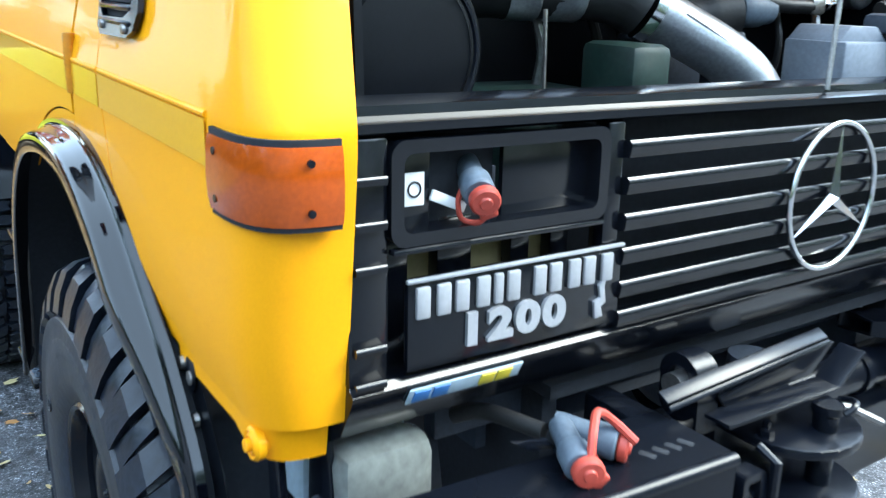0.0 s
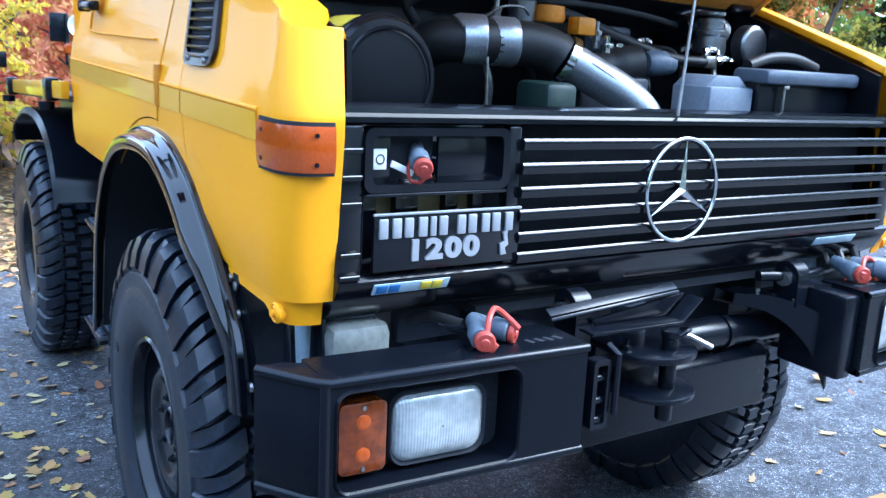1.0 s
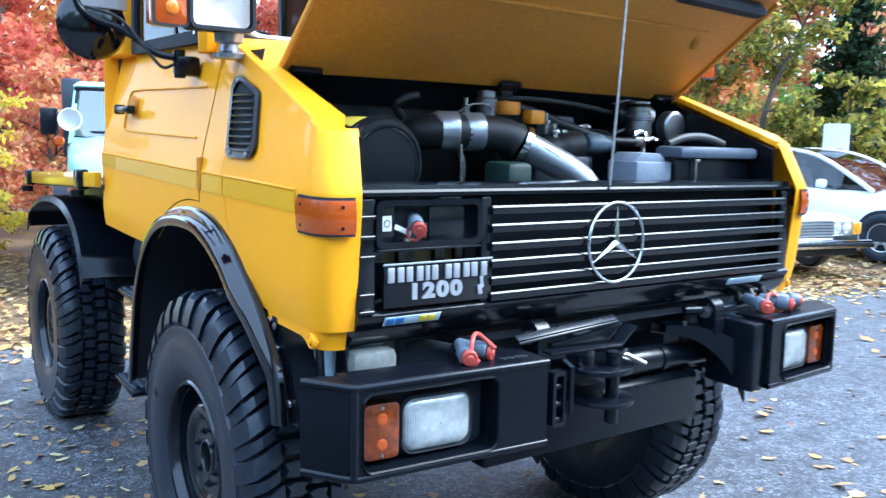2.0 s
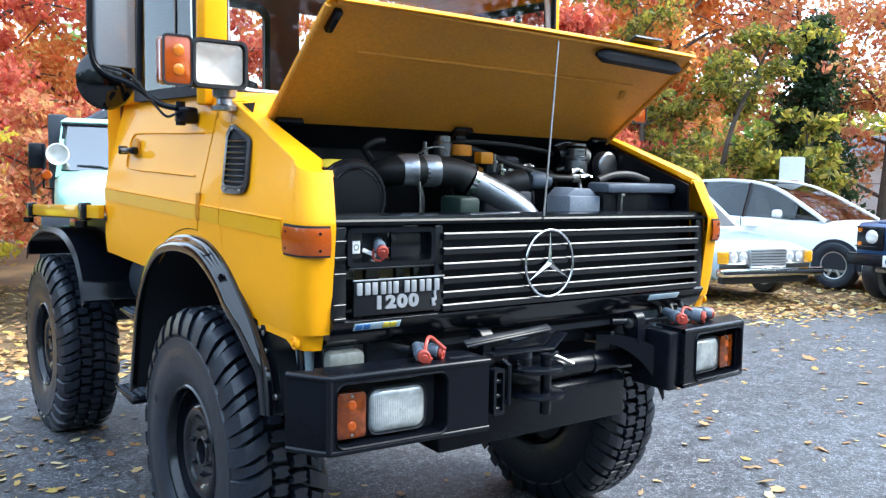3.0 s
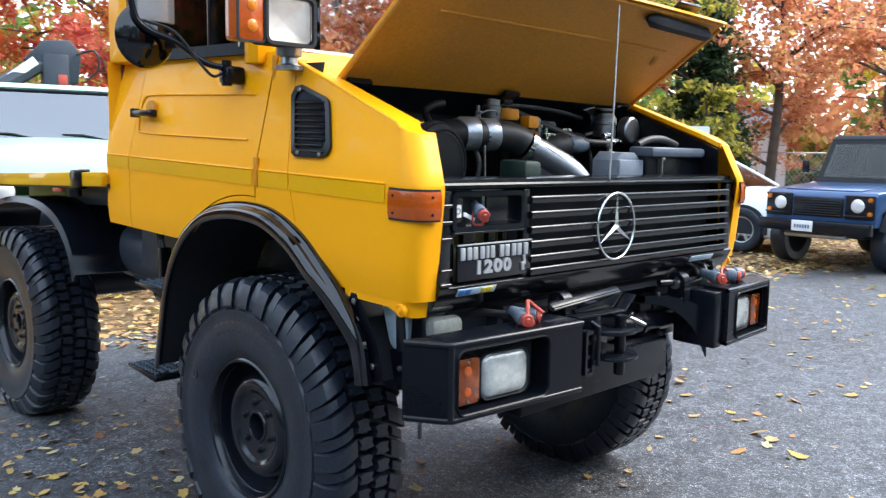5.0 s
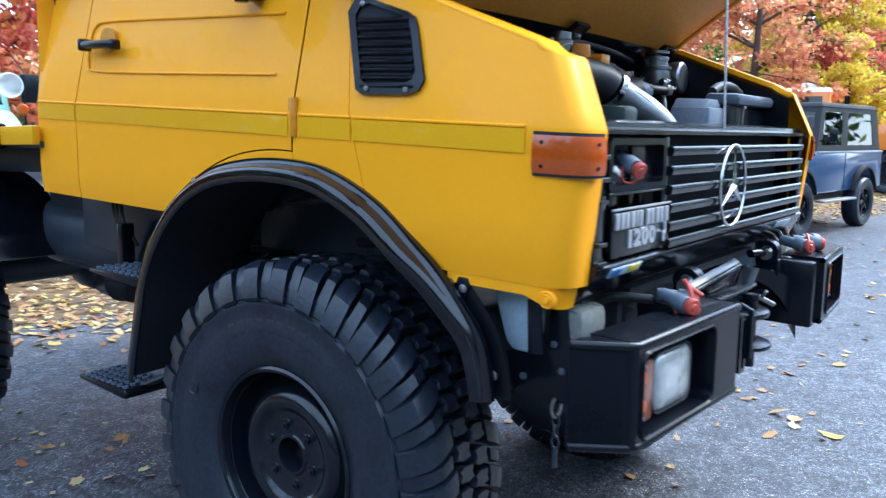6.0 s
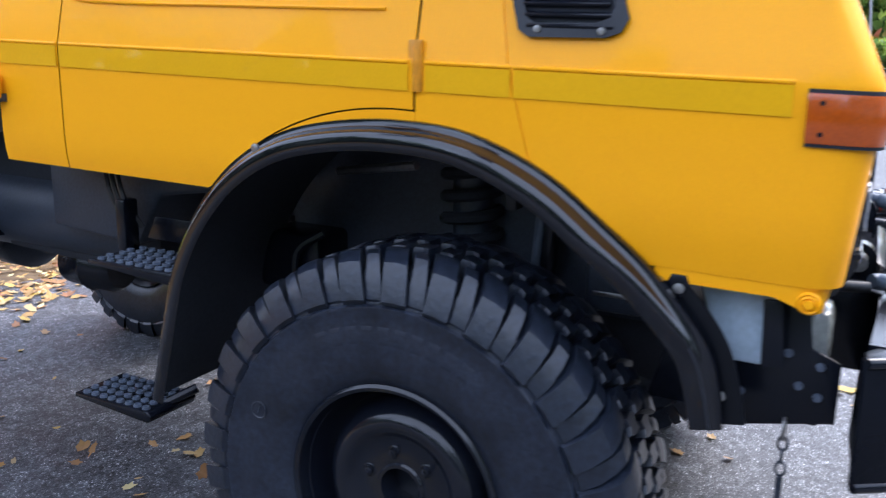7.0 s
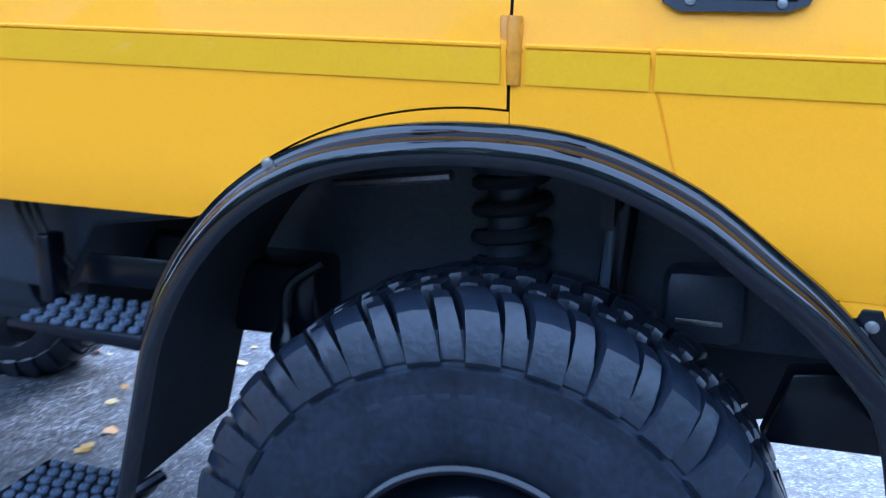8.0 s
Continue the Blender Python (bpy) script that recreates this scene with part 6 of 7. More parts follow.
def car_wheel(parent, x, y, r, w, rim_mat, spokes=5):
    """One road wheel with its tyre and spoked rim, outer side away from the car's middle."""
    s = 1 if x > 0 else -1
    e = new("wheel")
    e.parent = parent
    e.matrix_basis = pose(x, y, r, 0, 0, 180 if s > 0 else 0)
    rr = r * 0.62
    part("tyre", lathe([(rr, -w * 0.44), (r * 0.74, -w * 0.52), (r * 0.92, -w * 0.50), (r * 0.98, -w * 0.40), (r, -w * 0.2), (r, w * 0.2), (r * 0.98, w * 0.40), (r * 0.92, w * 0.5), (rr, w * 0.44)], seg=36, cap=False), M_TYRE, e)
    bm = lathe([(0, w * 0.2), (rr, w * 0.3), (rr, -w * 0.42), (rr * 0.95, -w * 0.44), (rr * 0.90, -w * 0.36), (rr * 0.88, -w * 0.12), (0, -w * 0.12)], seg=36)
    part("rim", bm, M_MATB if spokes else rim_mat, e)
    sp = lathe([(0, -w * 0.30), (rr * 0.26, -w * 0.30), (rr * 0.28, -w * 0.24), (rr * 0.28, -w * 0.14), (0, -w * 0.14)], seg=18)
    lathe([(rr * 0.86, -w * 0.40), (rr * 0.97, -w * 0.43), (rr * 0.97, -w * 0.38), (rr * 0.86, -w * 0.34), (rr * 0.86, -w * 0.40)], seg=36, bm=sp, cap=False)
    for k in range(spokes):
        a = k * math.tau / spokes
        box((-w * 0.30, rr * 0.56 * math.cos(a), rr * 0.56 * math.sin(a)), (w * 0.14, rr * 0.66, rr * 0.20), 0.006, rot=(math.degrees(a), 0, 0), bm=sp)
    part("spokes", sp, rim_mat, e)
    return e


def frustum(b, t, r=0.0):
    """A tapered block: (x0, x1, y0, y1, z) below and above."""
    bm = bmesh.new()
    v = []
    for x0, x1, y0, y1, z in (b, t):
        v.append([bm.verts.new(p) for p in ((x0, y0, z), (x1, y0, z), (x1, y1, z), (x0, y1, z))])
    bm.faces.new(list(reversed(v[0])))
    bm.faces.new(v[1])
    for k in range(4):
        bm.faces.new((v[0][k], v[0][(k + 1) % 4], v[1][(k + 1) % 4], v[1][k]))
    if r:
        bmesh.ops.bevel(bm, geom=bm.edges[:], offset=r, segments=3, profile=0.5, affect="EDGES")
    return bm


def pane_on(b, t, side, u0, u1, v0, v1, out=0.006, thick=0.006, rnd=0.0):
    """A pane lying on one side of such a block, in shares of its width and height."""
    c = []
    for x0, x1, y0, y1, z in (b, t):
        c.append([Vector(p) for p in ((x0, y0, z), (x1, y0, z), (x1, y1, z), (x0, y1, z))])
    i, j = {"front": (0, 1), "right": (1, 2), "back": (2, 3), "left": (3, 0)}[side]
    def at(u, v):
        return (c[0][i].lerp(c[0][j], u)).lerp(c[1][i].lerp(c[1][j], u), v)
    n = (at(1, 0) - at(0, 0)).cross(at(0, 1) - at(0, 0)).normalized()
    ctr = (at(0.5, 0.5) - Vector(((b[0] + b[1]) / 2, (b[2] + b[3]) / 2, (b[4] + t[4]) / 2)))
    if n.dot(ctr) < 0:
        n = -n
    out_pts = [at(u0, v0), at(u1, v0), at(u1, v1), at(u0, v1)]
    bm = bmesh.new()
    lo = [bm.verts.new(p + n * (out - thick)) for p in out_pts]
    hi = [bm.verts.new(p + n * out) for p in out_pts]
    bm.faces.new(lo)
    bm.faces.new(hi)
    for k in range(4):
        bm.faces.new((lo[k], lo[(k + 1) % 4], hi[(k + 1) % 4], hi[k]))
    return bm


def lofted(stations, n=6):
    """A car body: stations of (y, half width, bottom, shoulder, middle height), front first."""
    rows = []
    for y, w, zb, zs, zt in stations:
        half = [(w * 0.93, zb), (w * 0.99, zb + 0.05), (w, zb + (zs - zb) * 0.45), (w * 0.985, zs - 0.06), (w * 0.93, zs), (w * 0.70, zs + (zt - zs) * 0.75), (w * 0.35, zt), (0, zt)]
        rows.append([(-x, y, z) for x, z in half] + [(x, y, z) for x, z in reversed(half[:-1])])
    bm = sheet(rows)
    bmesh.ops.holes_fill(bm, edges=bm.edges[:])
    return bm


def hollow(name, b, t, material, parent, holes, thick=0.035):
    """A cabin of thin walls on such a block, with openings: side -> (share from, to, lowest, highest) in order along the side."""
    bm = bmesh.new()
    for side in ("front", "right", "back", "left"):
        hs = holes.get(side, [])
        pieces, u = [], 0.0
        for u0, u1, v0, v1 in hs:
            pieces += [(u, u0, 0, 1), (u0, u1, 0, v0), (u0, u1, v1, 1)]
            u = u1
        pieces.append((u, 1.0, 0, 1))
        for p in pieces:
            if p[1] - p[0] > 1e-4 and p[3] - p[2] > 1e-4:
                merged(bm, pane_on(b, t, side, *p, 0.0, thick))
    bmesh.ops.remove_doubles(bm, verts=bm.verts[:], dist=0.0003)
    return part(name, bm, material, parent)


M_BRGLASS = glass("grey_windscreen", (0.80, 0.80, 0.76), 0.0, 1.4)


def offroader(name, label, m, paint, roof_mat, plate=True):
    """A boxy four-wheel-drive wagon; its front looks along -y."""
    t = thing(name, label, "off-road car", m, "vehicles parked at the lot")
    body = prism([(-0.55, 0.62), (-0.55, 1.02), (-0.50, 1.08), (0.45, 1.16), (0.62, 1.18), (3.2, 1.18), (3.22, 0.60), (2.88, 0.60), (2.78, 0.78), (2.60, 0.90), (2.25, 0.92), (2.02, 0.80), (1.92, 0.58), (0.52, 0.58), (0.42, 0.80), (0.22, 0.92), (-0.14, 0.92), (-0.36, 0.80), (-0.42, 0.62)], "x", -0.80, 0.80, 0.025)
    part("body", body, paint, t)
    part("underbody", box((0, 1.3, 0.55), (1.1, 3.3, 0.22), 0.04), M_FRAME, t)
    b, tp = (-0.76, 0.76, 0.62, 3.18, 1.17), (-0.69, 0.69, 0.90, 3.12, 1.82)
    hollow("cabin", b, tp, roof_mat or paint, t, {"front": [(0.06, 0.94, 0.12, 0.88)], "back": [(0.08, 0.92, 0.12, 0.88)], "right": [(0.06, 0.36, 0.14, 0.88), (0.45, 0.88, 0.14, 0.88)], "left": [(0.12, 0.55, 0.14, 0.88), (0.64, 0.94, 0.14, 0.88)]})
    for sx in (-0.36, 0.36):
        st = box((sx, 1.75, 1.38), (0.46, 0.14, 0.62), 0.05, rot=(-8, 0, 0))
        box((sx, 1.78, 1.76), (0.22, 0.09, 0.18), 0.03, bm=st)
        part("car_seat", st, M_INT, t)
    part("dashboard", box((0, 0.86, 1.22), (1.4, 0.30, 0.12), 0.03), M_INT, t)
    part("roof", frustum((-0.71, 0.71, 0.87, 3.14, 1.80), (-0.67, 0.67, 0.94, 3.08, 1.875), 0.03), roof_mat or paint, t)
    part("windscreen", pane_on(b, tp, "front", 0.06, 0.94, 0.12, 0.88), M_BRGLASS, t)
    for side in ("left", "right"):
        f = (lambda u0, u1: (u0, u1)) if side == "right" else (lambda u0, u1: (1 - u1, 1 - u0))
        for u0, u1 in ((0.06, 0.36), (0.45, 0.88)):
            a_, c_ = f(u0, u1)
            part("side_window", pane_on(b, tp, side, a_, c_, 0.14, 0.88, -0.006, 0.005), M_LIGHTG, t)
    # front: grille panel, lamps, bumper
    gp = part("grille_panel", box((0, -0.56, 0.86), (0.72, 0.03, 0.26), 0.01), M_SATB, t, "black slatted grille")
    for k in range(7):
        part("grille_slat", box((0, -0.58, 0.76 + 0.033 * k), (0.66, 0.015, 0.012), 0.003), M_MATB, gp)
    for s in (-1, 1):
        part("headlight_panel", box((s * 0.585, -0.555, 0.88), (0.40, 0.03, 0.32), 0.012), M_SATB, t)
        part("headlight", lathe([(0, -0.588), (0.06, -0.585), (0.085, -0.575), (0.092, -0.57), (0.092, -0.555), (0, -0.555)], (s * 0.56, 0, 0.90), "y", 26), M_LIGHTW, t)
        for z in (0.985, 0.80):
            part("indicator", lathe([(0, -0.59), (0.03, -0.587), (0.034, -0.57), (0, -0.57)], (s * 0.73, 0, z), "y", 16), M_AMBER2, t)
        part("lamp_guard", tube([(s * 0.80, -0.57, 1.03), (s * 0.55, -0.66, 1.03), (s * 0.42, -0.66, 1.03)], 0.008, 6), M_SATB, t)
        part("lamp_guard", tube([(s * 0.80, -0.57, 0.77), (s * 0.55, -0.66, 0.77), (s * 0.42, -0.66, 0.77)], 0.008, 6), M_SATB, t)
        for y in (0.04, 2.42):
            ar = [(y + 0.47 * math.cos(radians(a)), 0.50 + 0.45 * math.sin(radians(a))) for a in range(10, 171, 16)]
            part("wheel_arch", sheet([[(s * 0.79, p, q), (s * 0.86, p, q - 0.01), (s * 0.86, p, q - 0.04)] for p, q in ar], 0.008), roof_mat or paint, t)
            car_wheel(t, s * 0.745, y, 0.385, 0.24, M_SATB if roof_mat else M_ALU)
        part("side_step", box((s * 0.85, 1.25, 0.47), (0.14, 1.25, 0.035), 0.012), M_GALV, t)
        part("mirror_arm", tube([(s * 0.76, 0.72, 1.32), (s * 0.92, 0.66, 1.36)], 0.012, 8), M_SATB, t)
        part("mirror", box((s * 0.96, 0.66, 1.40), (0.11, 0.05, 0.19), 0.02), M_SATB, t)
        part("door_seam", box((s * 0.803, 1.62, 0.90), (0.004, 0.012, 0.56), 0), M_MATB, t)
        part("waist_trim", box((s * 0.802, 1.9, 1.16), (0.012, 2.6, 0.028), 0.004), M_GALV, t)
    part("front_bumper", box((0, -0.66, 0.60), (1.62, 0.12, 0.16), 0.015), M_SATB, t)
    part("skid_plate", box((0, -0.60, 0.47), (0.90, 0.06, 0.06), 0.02, rot=(30, 0, 0)), M_GALV, t)
    if plate:
        pl = part("number_plate", box((-0.12, -0.728, 0.60), (0.31, 0.008, 0.15), 0.004), M_WHITE, t)
        for k in range(6):
            part("plate_bar", box((-0.22 + 0.04 * k, -0.734, 0.595), (0.024, 0.004, 0.05), 0.001), M_NAVY, pl)
    part("wiper", tube([(-0.3, 0.66, 1.26), (0.1, 0.70, 1.30)], 0.008, 6), M_MATB, t)
    part("bonnet_crown", box((0, 0.0, 1.125), (1.1, 0.95, 0.03), 0.014, rot=(4.5, 0, 0)), paint, t)
    return t


M_LIGHTG = glass("side_glass", (0.80, 0.84, 0.85))
M_TINTG = glass("tinted_side_glass", (0.36, 0.40, 0.42))
offroader("off_road_wagon", "dark blue boxy off-road wagon with black hardtop, parked on leaves", pose(9.75, 2.85, 0, 0, 0, -99), M_NAVY, M_CANVAS)
offroader("off_road_jeep", "lime yellow off-road car with dark canvas top, parked", pose(-1.31, 10.94, 0, 0, 0, 172.5), M_LIME, M_CANVAS, plate=False)


M_CARAMB = mat("car_amber", (0.78, 0.36, 0.01), 0.2, var=0.1, scale=20, grain=90, bump=0.05, coat=0.6)


def saloon(name, label, m):
    t = thing(name, label, "car", m, "vehicles parked at the lot")
    st = [(-0.82, 0.78, 0.38, 0.66, 0.70), (-0.78, 0.84, 0.32, 0.70, 0.76), (-0.40, 0.87, 0.28, 0.78, 0.84), (0.10, 0.88, 0.26, 0.84, 0.90), (0.55, 0.885, 0.26, 0.88, 0.93), (1.2, 0.89, 0.26, 0.90, 0.92), (2.4, 0.89, 0.26, 0.90, 0.92), (3.0, 0.885, 0.28, 0.89, 0.93), (3.6, 0.86, 0.34, 0.86, 0.90), (3.82, 0.80, 0.42, 0.80, 0.84)]
    part("body", lofted(st), M_SKYBL, t, smooth=50)
    b, tp = (-0.80, 0.80, 0.50, 3.05, 0.90), (-0.62, 0.62, 1.10, 2.45, 1.40)
    hollow("cabin", b, tp, M_SKYBL, t, {"front": [(0.06, 0.94, 0.10, 0.92)], "back": [(0.08, 0.92, 0.15, 0.9)], "right": [(0.12, 0.47, 0.14, 0.88), (0.52, 0.86, 0.14, 0.88)], "left": [(0.14, 0.48, 0.14, 0.88), (0.53, 0.88, 0.14, 0.88)]}, 0.03)
    part("roof", frustum((-0.635, 0.635, 1.06, 2.50, 1.39), (-0.56, 0.56, 1.2, 2.35, 1.435), 0.02), M_SKYBL, t)
    for sx in (-0.36, 0.36):
        part("car_seat", box((sx, 1.6, 0.98), (0.46, 0.16, 0.55), 0.05, rot=(-10, 0, 0)), M_INT, t)
    part("windscreen", pane_on(b, tp, "front", 0.06, 0.94, 0.10, 0.92), M_SGLASS, t)
    for side in ("left", "right"):
        for u0, u1 in ((0.12, 0.47), (0.52, 0.86)):
            part("side_window", pane_on(b, tp, side, *((u0, u1) if side == "right" else (1 - u1, 1 - u0)), 0.14, 0.88), M_LIGHTG, t)
    part("back_window", pane_on(b, tp, "back", 0.08, 0.92, 0.15, 0.9), M_LIGHTG, t)
    gr = part("radiator_grille", box((0, -0.84, 0.60), (0.62, 0.07, 0.25), 0.012), M_GALV, t, "upright chrome radiator grille")
    for k in range(6):
        part("grille_bar", box((0, -0.876, 0.505 + 0.038 * k), (0.59, 0.004, 0.010), 0.002), M_FRAME, gr)
    for s in (-1, 1):
        part("lamp_panel", box((s * 0.50, -0.81, 0.61), (0.40, 0.06, 0.19), 0.02), M_GALV, t)
        for x in (0.40, 0.56):
            part("headlight", lathe([(0, -0.86), (0.05, -0.857), (0.066, -0.845), (0.068, -0.82), (0, -0.82)], (s * x, 0, 0.615), "y", 24), M_LIGHTW, t)
        part("indicator", box((s * 0.725, -0.815, 0.61), (0.15, 0.12, 0.17), 0.03, rot=(0, 0, s * 22)), M_CARAMB, t)
        part("mirror", box((s * 0.93, 0.85, 0.98), (0.14, 0.08, 0.09), 0.03), M_SKYBL, t)
        for y in (-0.02, 2.78):
            car_wheel(t, s * 0.80, y, 0.315, 0.19, M_ALU, 0)
    part("front_bumper", box((0, -0.93, 0.42), (1.74, 0.14, 0.11), 0.03), M_CHROME, t)
    part("bumper_rubber", box((0, -1.0, 0.425), (1.70, 0.02, 0.04), 0.006), M_MATB, t)
    part("front_apron", box((0, -0.80, 0.32), (1.5, 0.10, 0.12), 0.03), M_FRAME, t)
    for x0 in (-0.25, 0.35):
        part("wiper", tube([(x0, 0.55, 0.945), (x0 - 0.35, 0.66, 1.02)], 0.007, 6), M_MATB, t)
    return t


M_TANS = mat("tan_seat", (0.34, 0.29, 0.23), 0.6, var=0.1, scale=8, grain=80, bump=0.05)


def crossover(name, label, m, paint, dark_top=True):
    t = thing(name, label, "car", m, "vehicles parked at the lot")
    st = [(-0.92, 0.70, 0.34, 0.66, 0.70), (-0.86, 0.82, 0.28, 0.78, 0.84), (-0.5, 0.90, 0.24, 0.88, 0.96), (0.0, 0.92, 0.24, 0.95, 1.03), (0.5, 0.925, 0.24, 1.0, 1.07), (1.2, 0.93, 0.24, 1.04, 1.07), (2.6, 0.93, 0.24, 1.07, 1.10), (3.3, 0.92, 0.30, 1.08, 1.12), (3.75, 0.86, 0.38, 1.02, 1.06), (3.85, 0.80, 0.45, 0.95, 1.0)]
    part("body", lofted(st), paint, t, smooth=50)
    # greenhouse: dark glass under a bowed roof, body-colour arches along its edges
    prof = [(p.x, p.y) for p in curve([(0.22, 1.03, 0), (0.62, 1.25, 0), (1.05, 1.47, 0), (1.45, 1.60, 0), (2.0, 1.655, 0), (2.6, 1.64, 0), (3.1, 1.57, 0), (3.45, 1.42, 0), (3.72, 1.10, 0)], 4)]
    def half(z):
        return 0.86 - 0.36 * (z - 1.03)
    belt = 1.035
    for s in (-1, 1):
        part("roof_rail", tube([(s * (half(z) - 0.012), y, z) for y, z in prof], 0.034, 8), paint, t)
        # side glass in three panes between the rail and the belt
        for y0, y1 in ((0.72, 1.62), (1.70, 2.55), (2.62, 3.40)):
            row_hi = [(y, z - 0.03) for y, z in [(yy, float(np.interp(yy, [p[0] for p in prof], [p[1] for p in prof]))) for yy in steps(y0, y1, 8)]]
            part("side_window", sheet([[(s * (half(z) - 0.004), y, z) for y, z in row_hi], [(s * (half(belt) - 0.004), y, belt + 0.02) for y, z in row_hi]], 0.004), M_TINTG, t)
        for y in (1.66, 2.585, 3.44):
            z = float(np.interp(y, [p[0] for p in prof], [p[1] for p in prof]))
            part("window_post", tube([(s * (half(belt) - 0.012), y, belt), (s * (half(z) - 0.014), y, z)], 0.034 if y < 3 else 0.07, 6), M_BLKCAR if y < 3 else paint, t)
        part("mirror", box((s * 1.0, 0.95, 1.12), (0.20, 0.11, 0.14), 0.05, seg=4), paint, t)
        part("headlight", box((s * 0.66, -0.80, 0.72), (0.36, 0.20, 0.14), 0.05, rot=(0, 0, s * 28)), M_LIGHTW, t)
        part("door_seam", box((s * 0.932, 1.66, 0.72), (0.006, 0.010, 0.66), 0), M_MATB, t)
        part("door_handle", box((s * 0.945, 1.45, 0.90), (0.03, 0.20, 0.03), 0.01), paint, t)
        for y in (0.0, 2.72):
            ar = [(y + 0.42 * math.cos(radians(a)), 0.36 + 0.41 * math.sin(radians(a))) for a in range(-8, 189, 14)]
            part("wheel_well", prism(ar, "x", s * 0.80, s * 0.9335), M_MATB, t)
            car_wheel(t, s * 0.845, y, 0.365, 0.225, M_GALV, 6)
    scr = [q for q in prof if q[0] <= 1.46]
    part("windscreen", sheet([[(x * (half(z) - 0.03), y - 0.05 * (1 - x * x), z + 0.01) for x in steps(-1, 1, 8)] for y, z in scr], 0.004), M_SGLASS, t)
    top = [q for q in prof if 1.44 <= q[0] <= 3.2]
    part("roof_panel", sheet([[(x * (half(z) - 0.02), y, z + 0.025 * (1 - x * x)) for x in steps(-1, 1, 8)] for y, z in top], 0.01), M_BLKCAR if dark_top else paint, t)
    tail = [q for q in prof if q[0] >= 3.15]
    part("back_window", sheet([[(x * (half(z) - 0.03), y, z) for x in steps(-1, 1, 6)] for y, z in tail], 0.004), M_TINTG, t)
    for sx in (-0.38, 0.38):
        for yy in (1.65, 2.6):
            st_ = box((sx, yy, 1.10), (0.46, 0.14, 0.50), 0.05, rot=(-12, 0, 0))
            box((sx, yy + 0.06, 1.40), (0.24, 0.09, 0.16), 0.03, bm=st_)
            part("car_seat", st_, M_TANS, t)
    part("dashboard", box((0, 0.62, 1.06), (1.5, 0.50, 0.08), 0.03), M_INT, t)
    part("front_grille", box((0, -0.90, 0.62), (0.7, 0.06, 0.2), 0.03), M_SATB, t)
    return t


saloon("saloon_car", "pale blue older saloon car with chrome grille, parked", pose(8.30, 5.10, 0, 0, 0, -14))
crossover("crossover_car", "white crossover car with dark glass roof, parked", pose(11.35, 4.62, 0, 0, 0, 0), M_CARWH)
crossover("black_crossover", "black crossover car parked at the far end", pose(24.9, -1.45, 0, 0, 0, 0), M_BLKCAR)

# green truck behind
gt = thing("green_truck", "mint green older utility truck with folded crane, parked", "truck", pose(0.875, 7.50, 0, 0, 0, -13) @ Matrix.Scale(1.06, 4))
hood2 = lofted([(-0.30, 0.62, 0.86, 1.10, 1.18), (-0.26, 0.76, 0.82, 1.20, 1.30), (-0.05, 0.84, 0.80, 1.32, 1.42), (0.30, 0.88, 0.80, 1.42, 1.50), (0.62, 0.89, 0.80, 1.46, 1.53)])
part("bonnet", hood2, M_MINT, gt, "rounded mint green bonnet", smooth=60)
part("lower_front", box((0, 0.0, 0.80), (1.46, 0.5, 0.30), 0.06), M_MINTD, gt)
b, tp = (-0.87, 0.87, 0.58, 1.85, 1.44), (-0.80, 0.80, 0.80, 1.80, 2.06)
hollow("cab", b, tp, M_MINT, gt, {"front": [(0.03, 0.97, 0.10, 0.90)], "back": [(0.1, 0.9, 0.25, 0.88)], "right": [(0.1, 0.85, 0.15, 0.88)], "left": [(0.15, 0.9, 0.15, 0.88)]}, 0.05)
for sx in (-0.42, 0.42):
    part("cab_seat", box((sx, 1.55, 1.46), (0.44, 0.14, 0.46), 0.05, rot=(-8, 0, 0)), M_INT, gt)
part("cab_side", box((0, 1.2, 1.12), (1.72, 1.3, 0.70), 0.05), M_MINTD, gt)
ws = hollow("windscreen_frame", (-0.85, 0.85, 0.608, 1.85, 1.50), (-0.785, 0.785, 0.776, 1.80, 2.0), M_SATB, gt, {"front": [(0.02, 0.98, 0.04, 0.96)], "back": [(0.02, 0.98, 0.04, 0.96)], "left": [(0.02, 0.98, 0.03, 0.97)], "right": [(0.02, 0.98, 0.03, 0.97)]}, 0.012)
part("windscreen", pane_on(b, tp, "front", 0.04, 0.96, 0.11, 0.89, 0.014, 0.005), M_GWIND, ws)
part("roof", frustum((-0.83, 0.83, 0.76, 1.85, 2.04), (-0.76, 0.76, 0.86, 1.8, 2.10), 0.03), M_MINT, gt)
part("roof_band", box((0, 0.772, 2.015), (1.60, 0.02, 0.035), 0.006), M_SATB, gt)
for x0 in (-0.15, 0.55):
    part("wiper", tube([(x0, 0.58, 1.50), (x0 - 0.28, 0.585, 1.56), (x0 - 0.50, 0.60, 1.565)], 0.009, 6), M_MATB, gt)
part("front_bumper", box((0, -0.42, 0.72), (1.80, 0.16, 0.20), 0.02), M_SATB, gt)
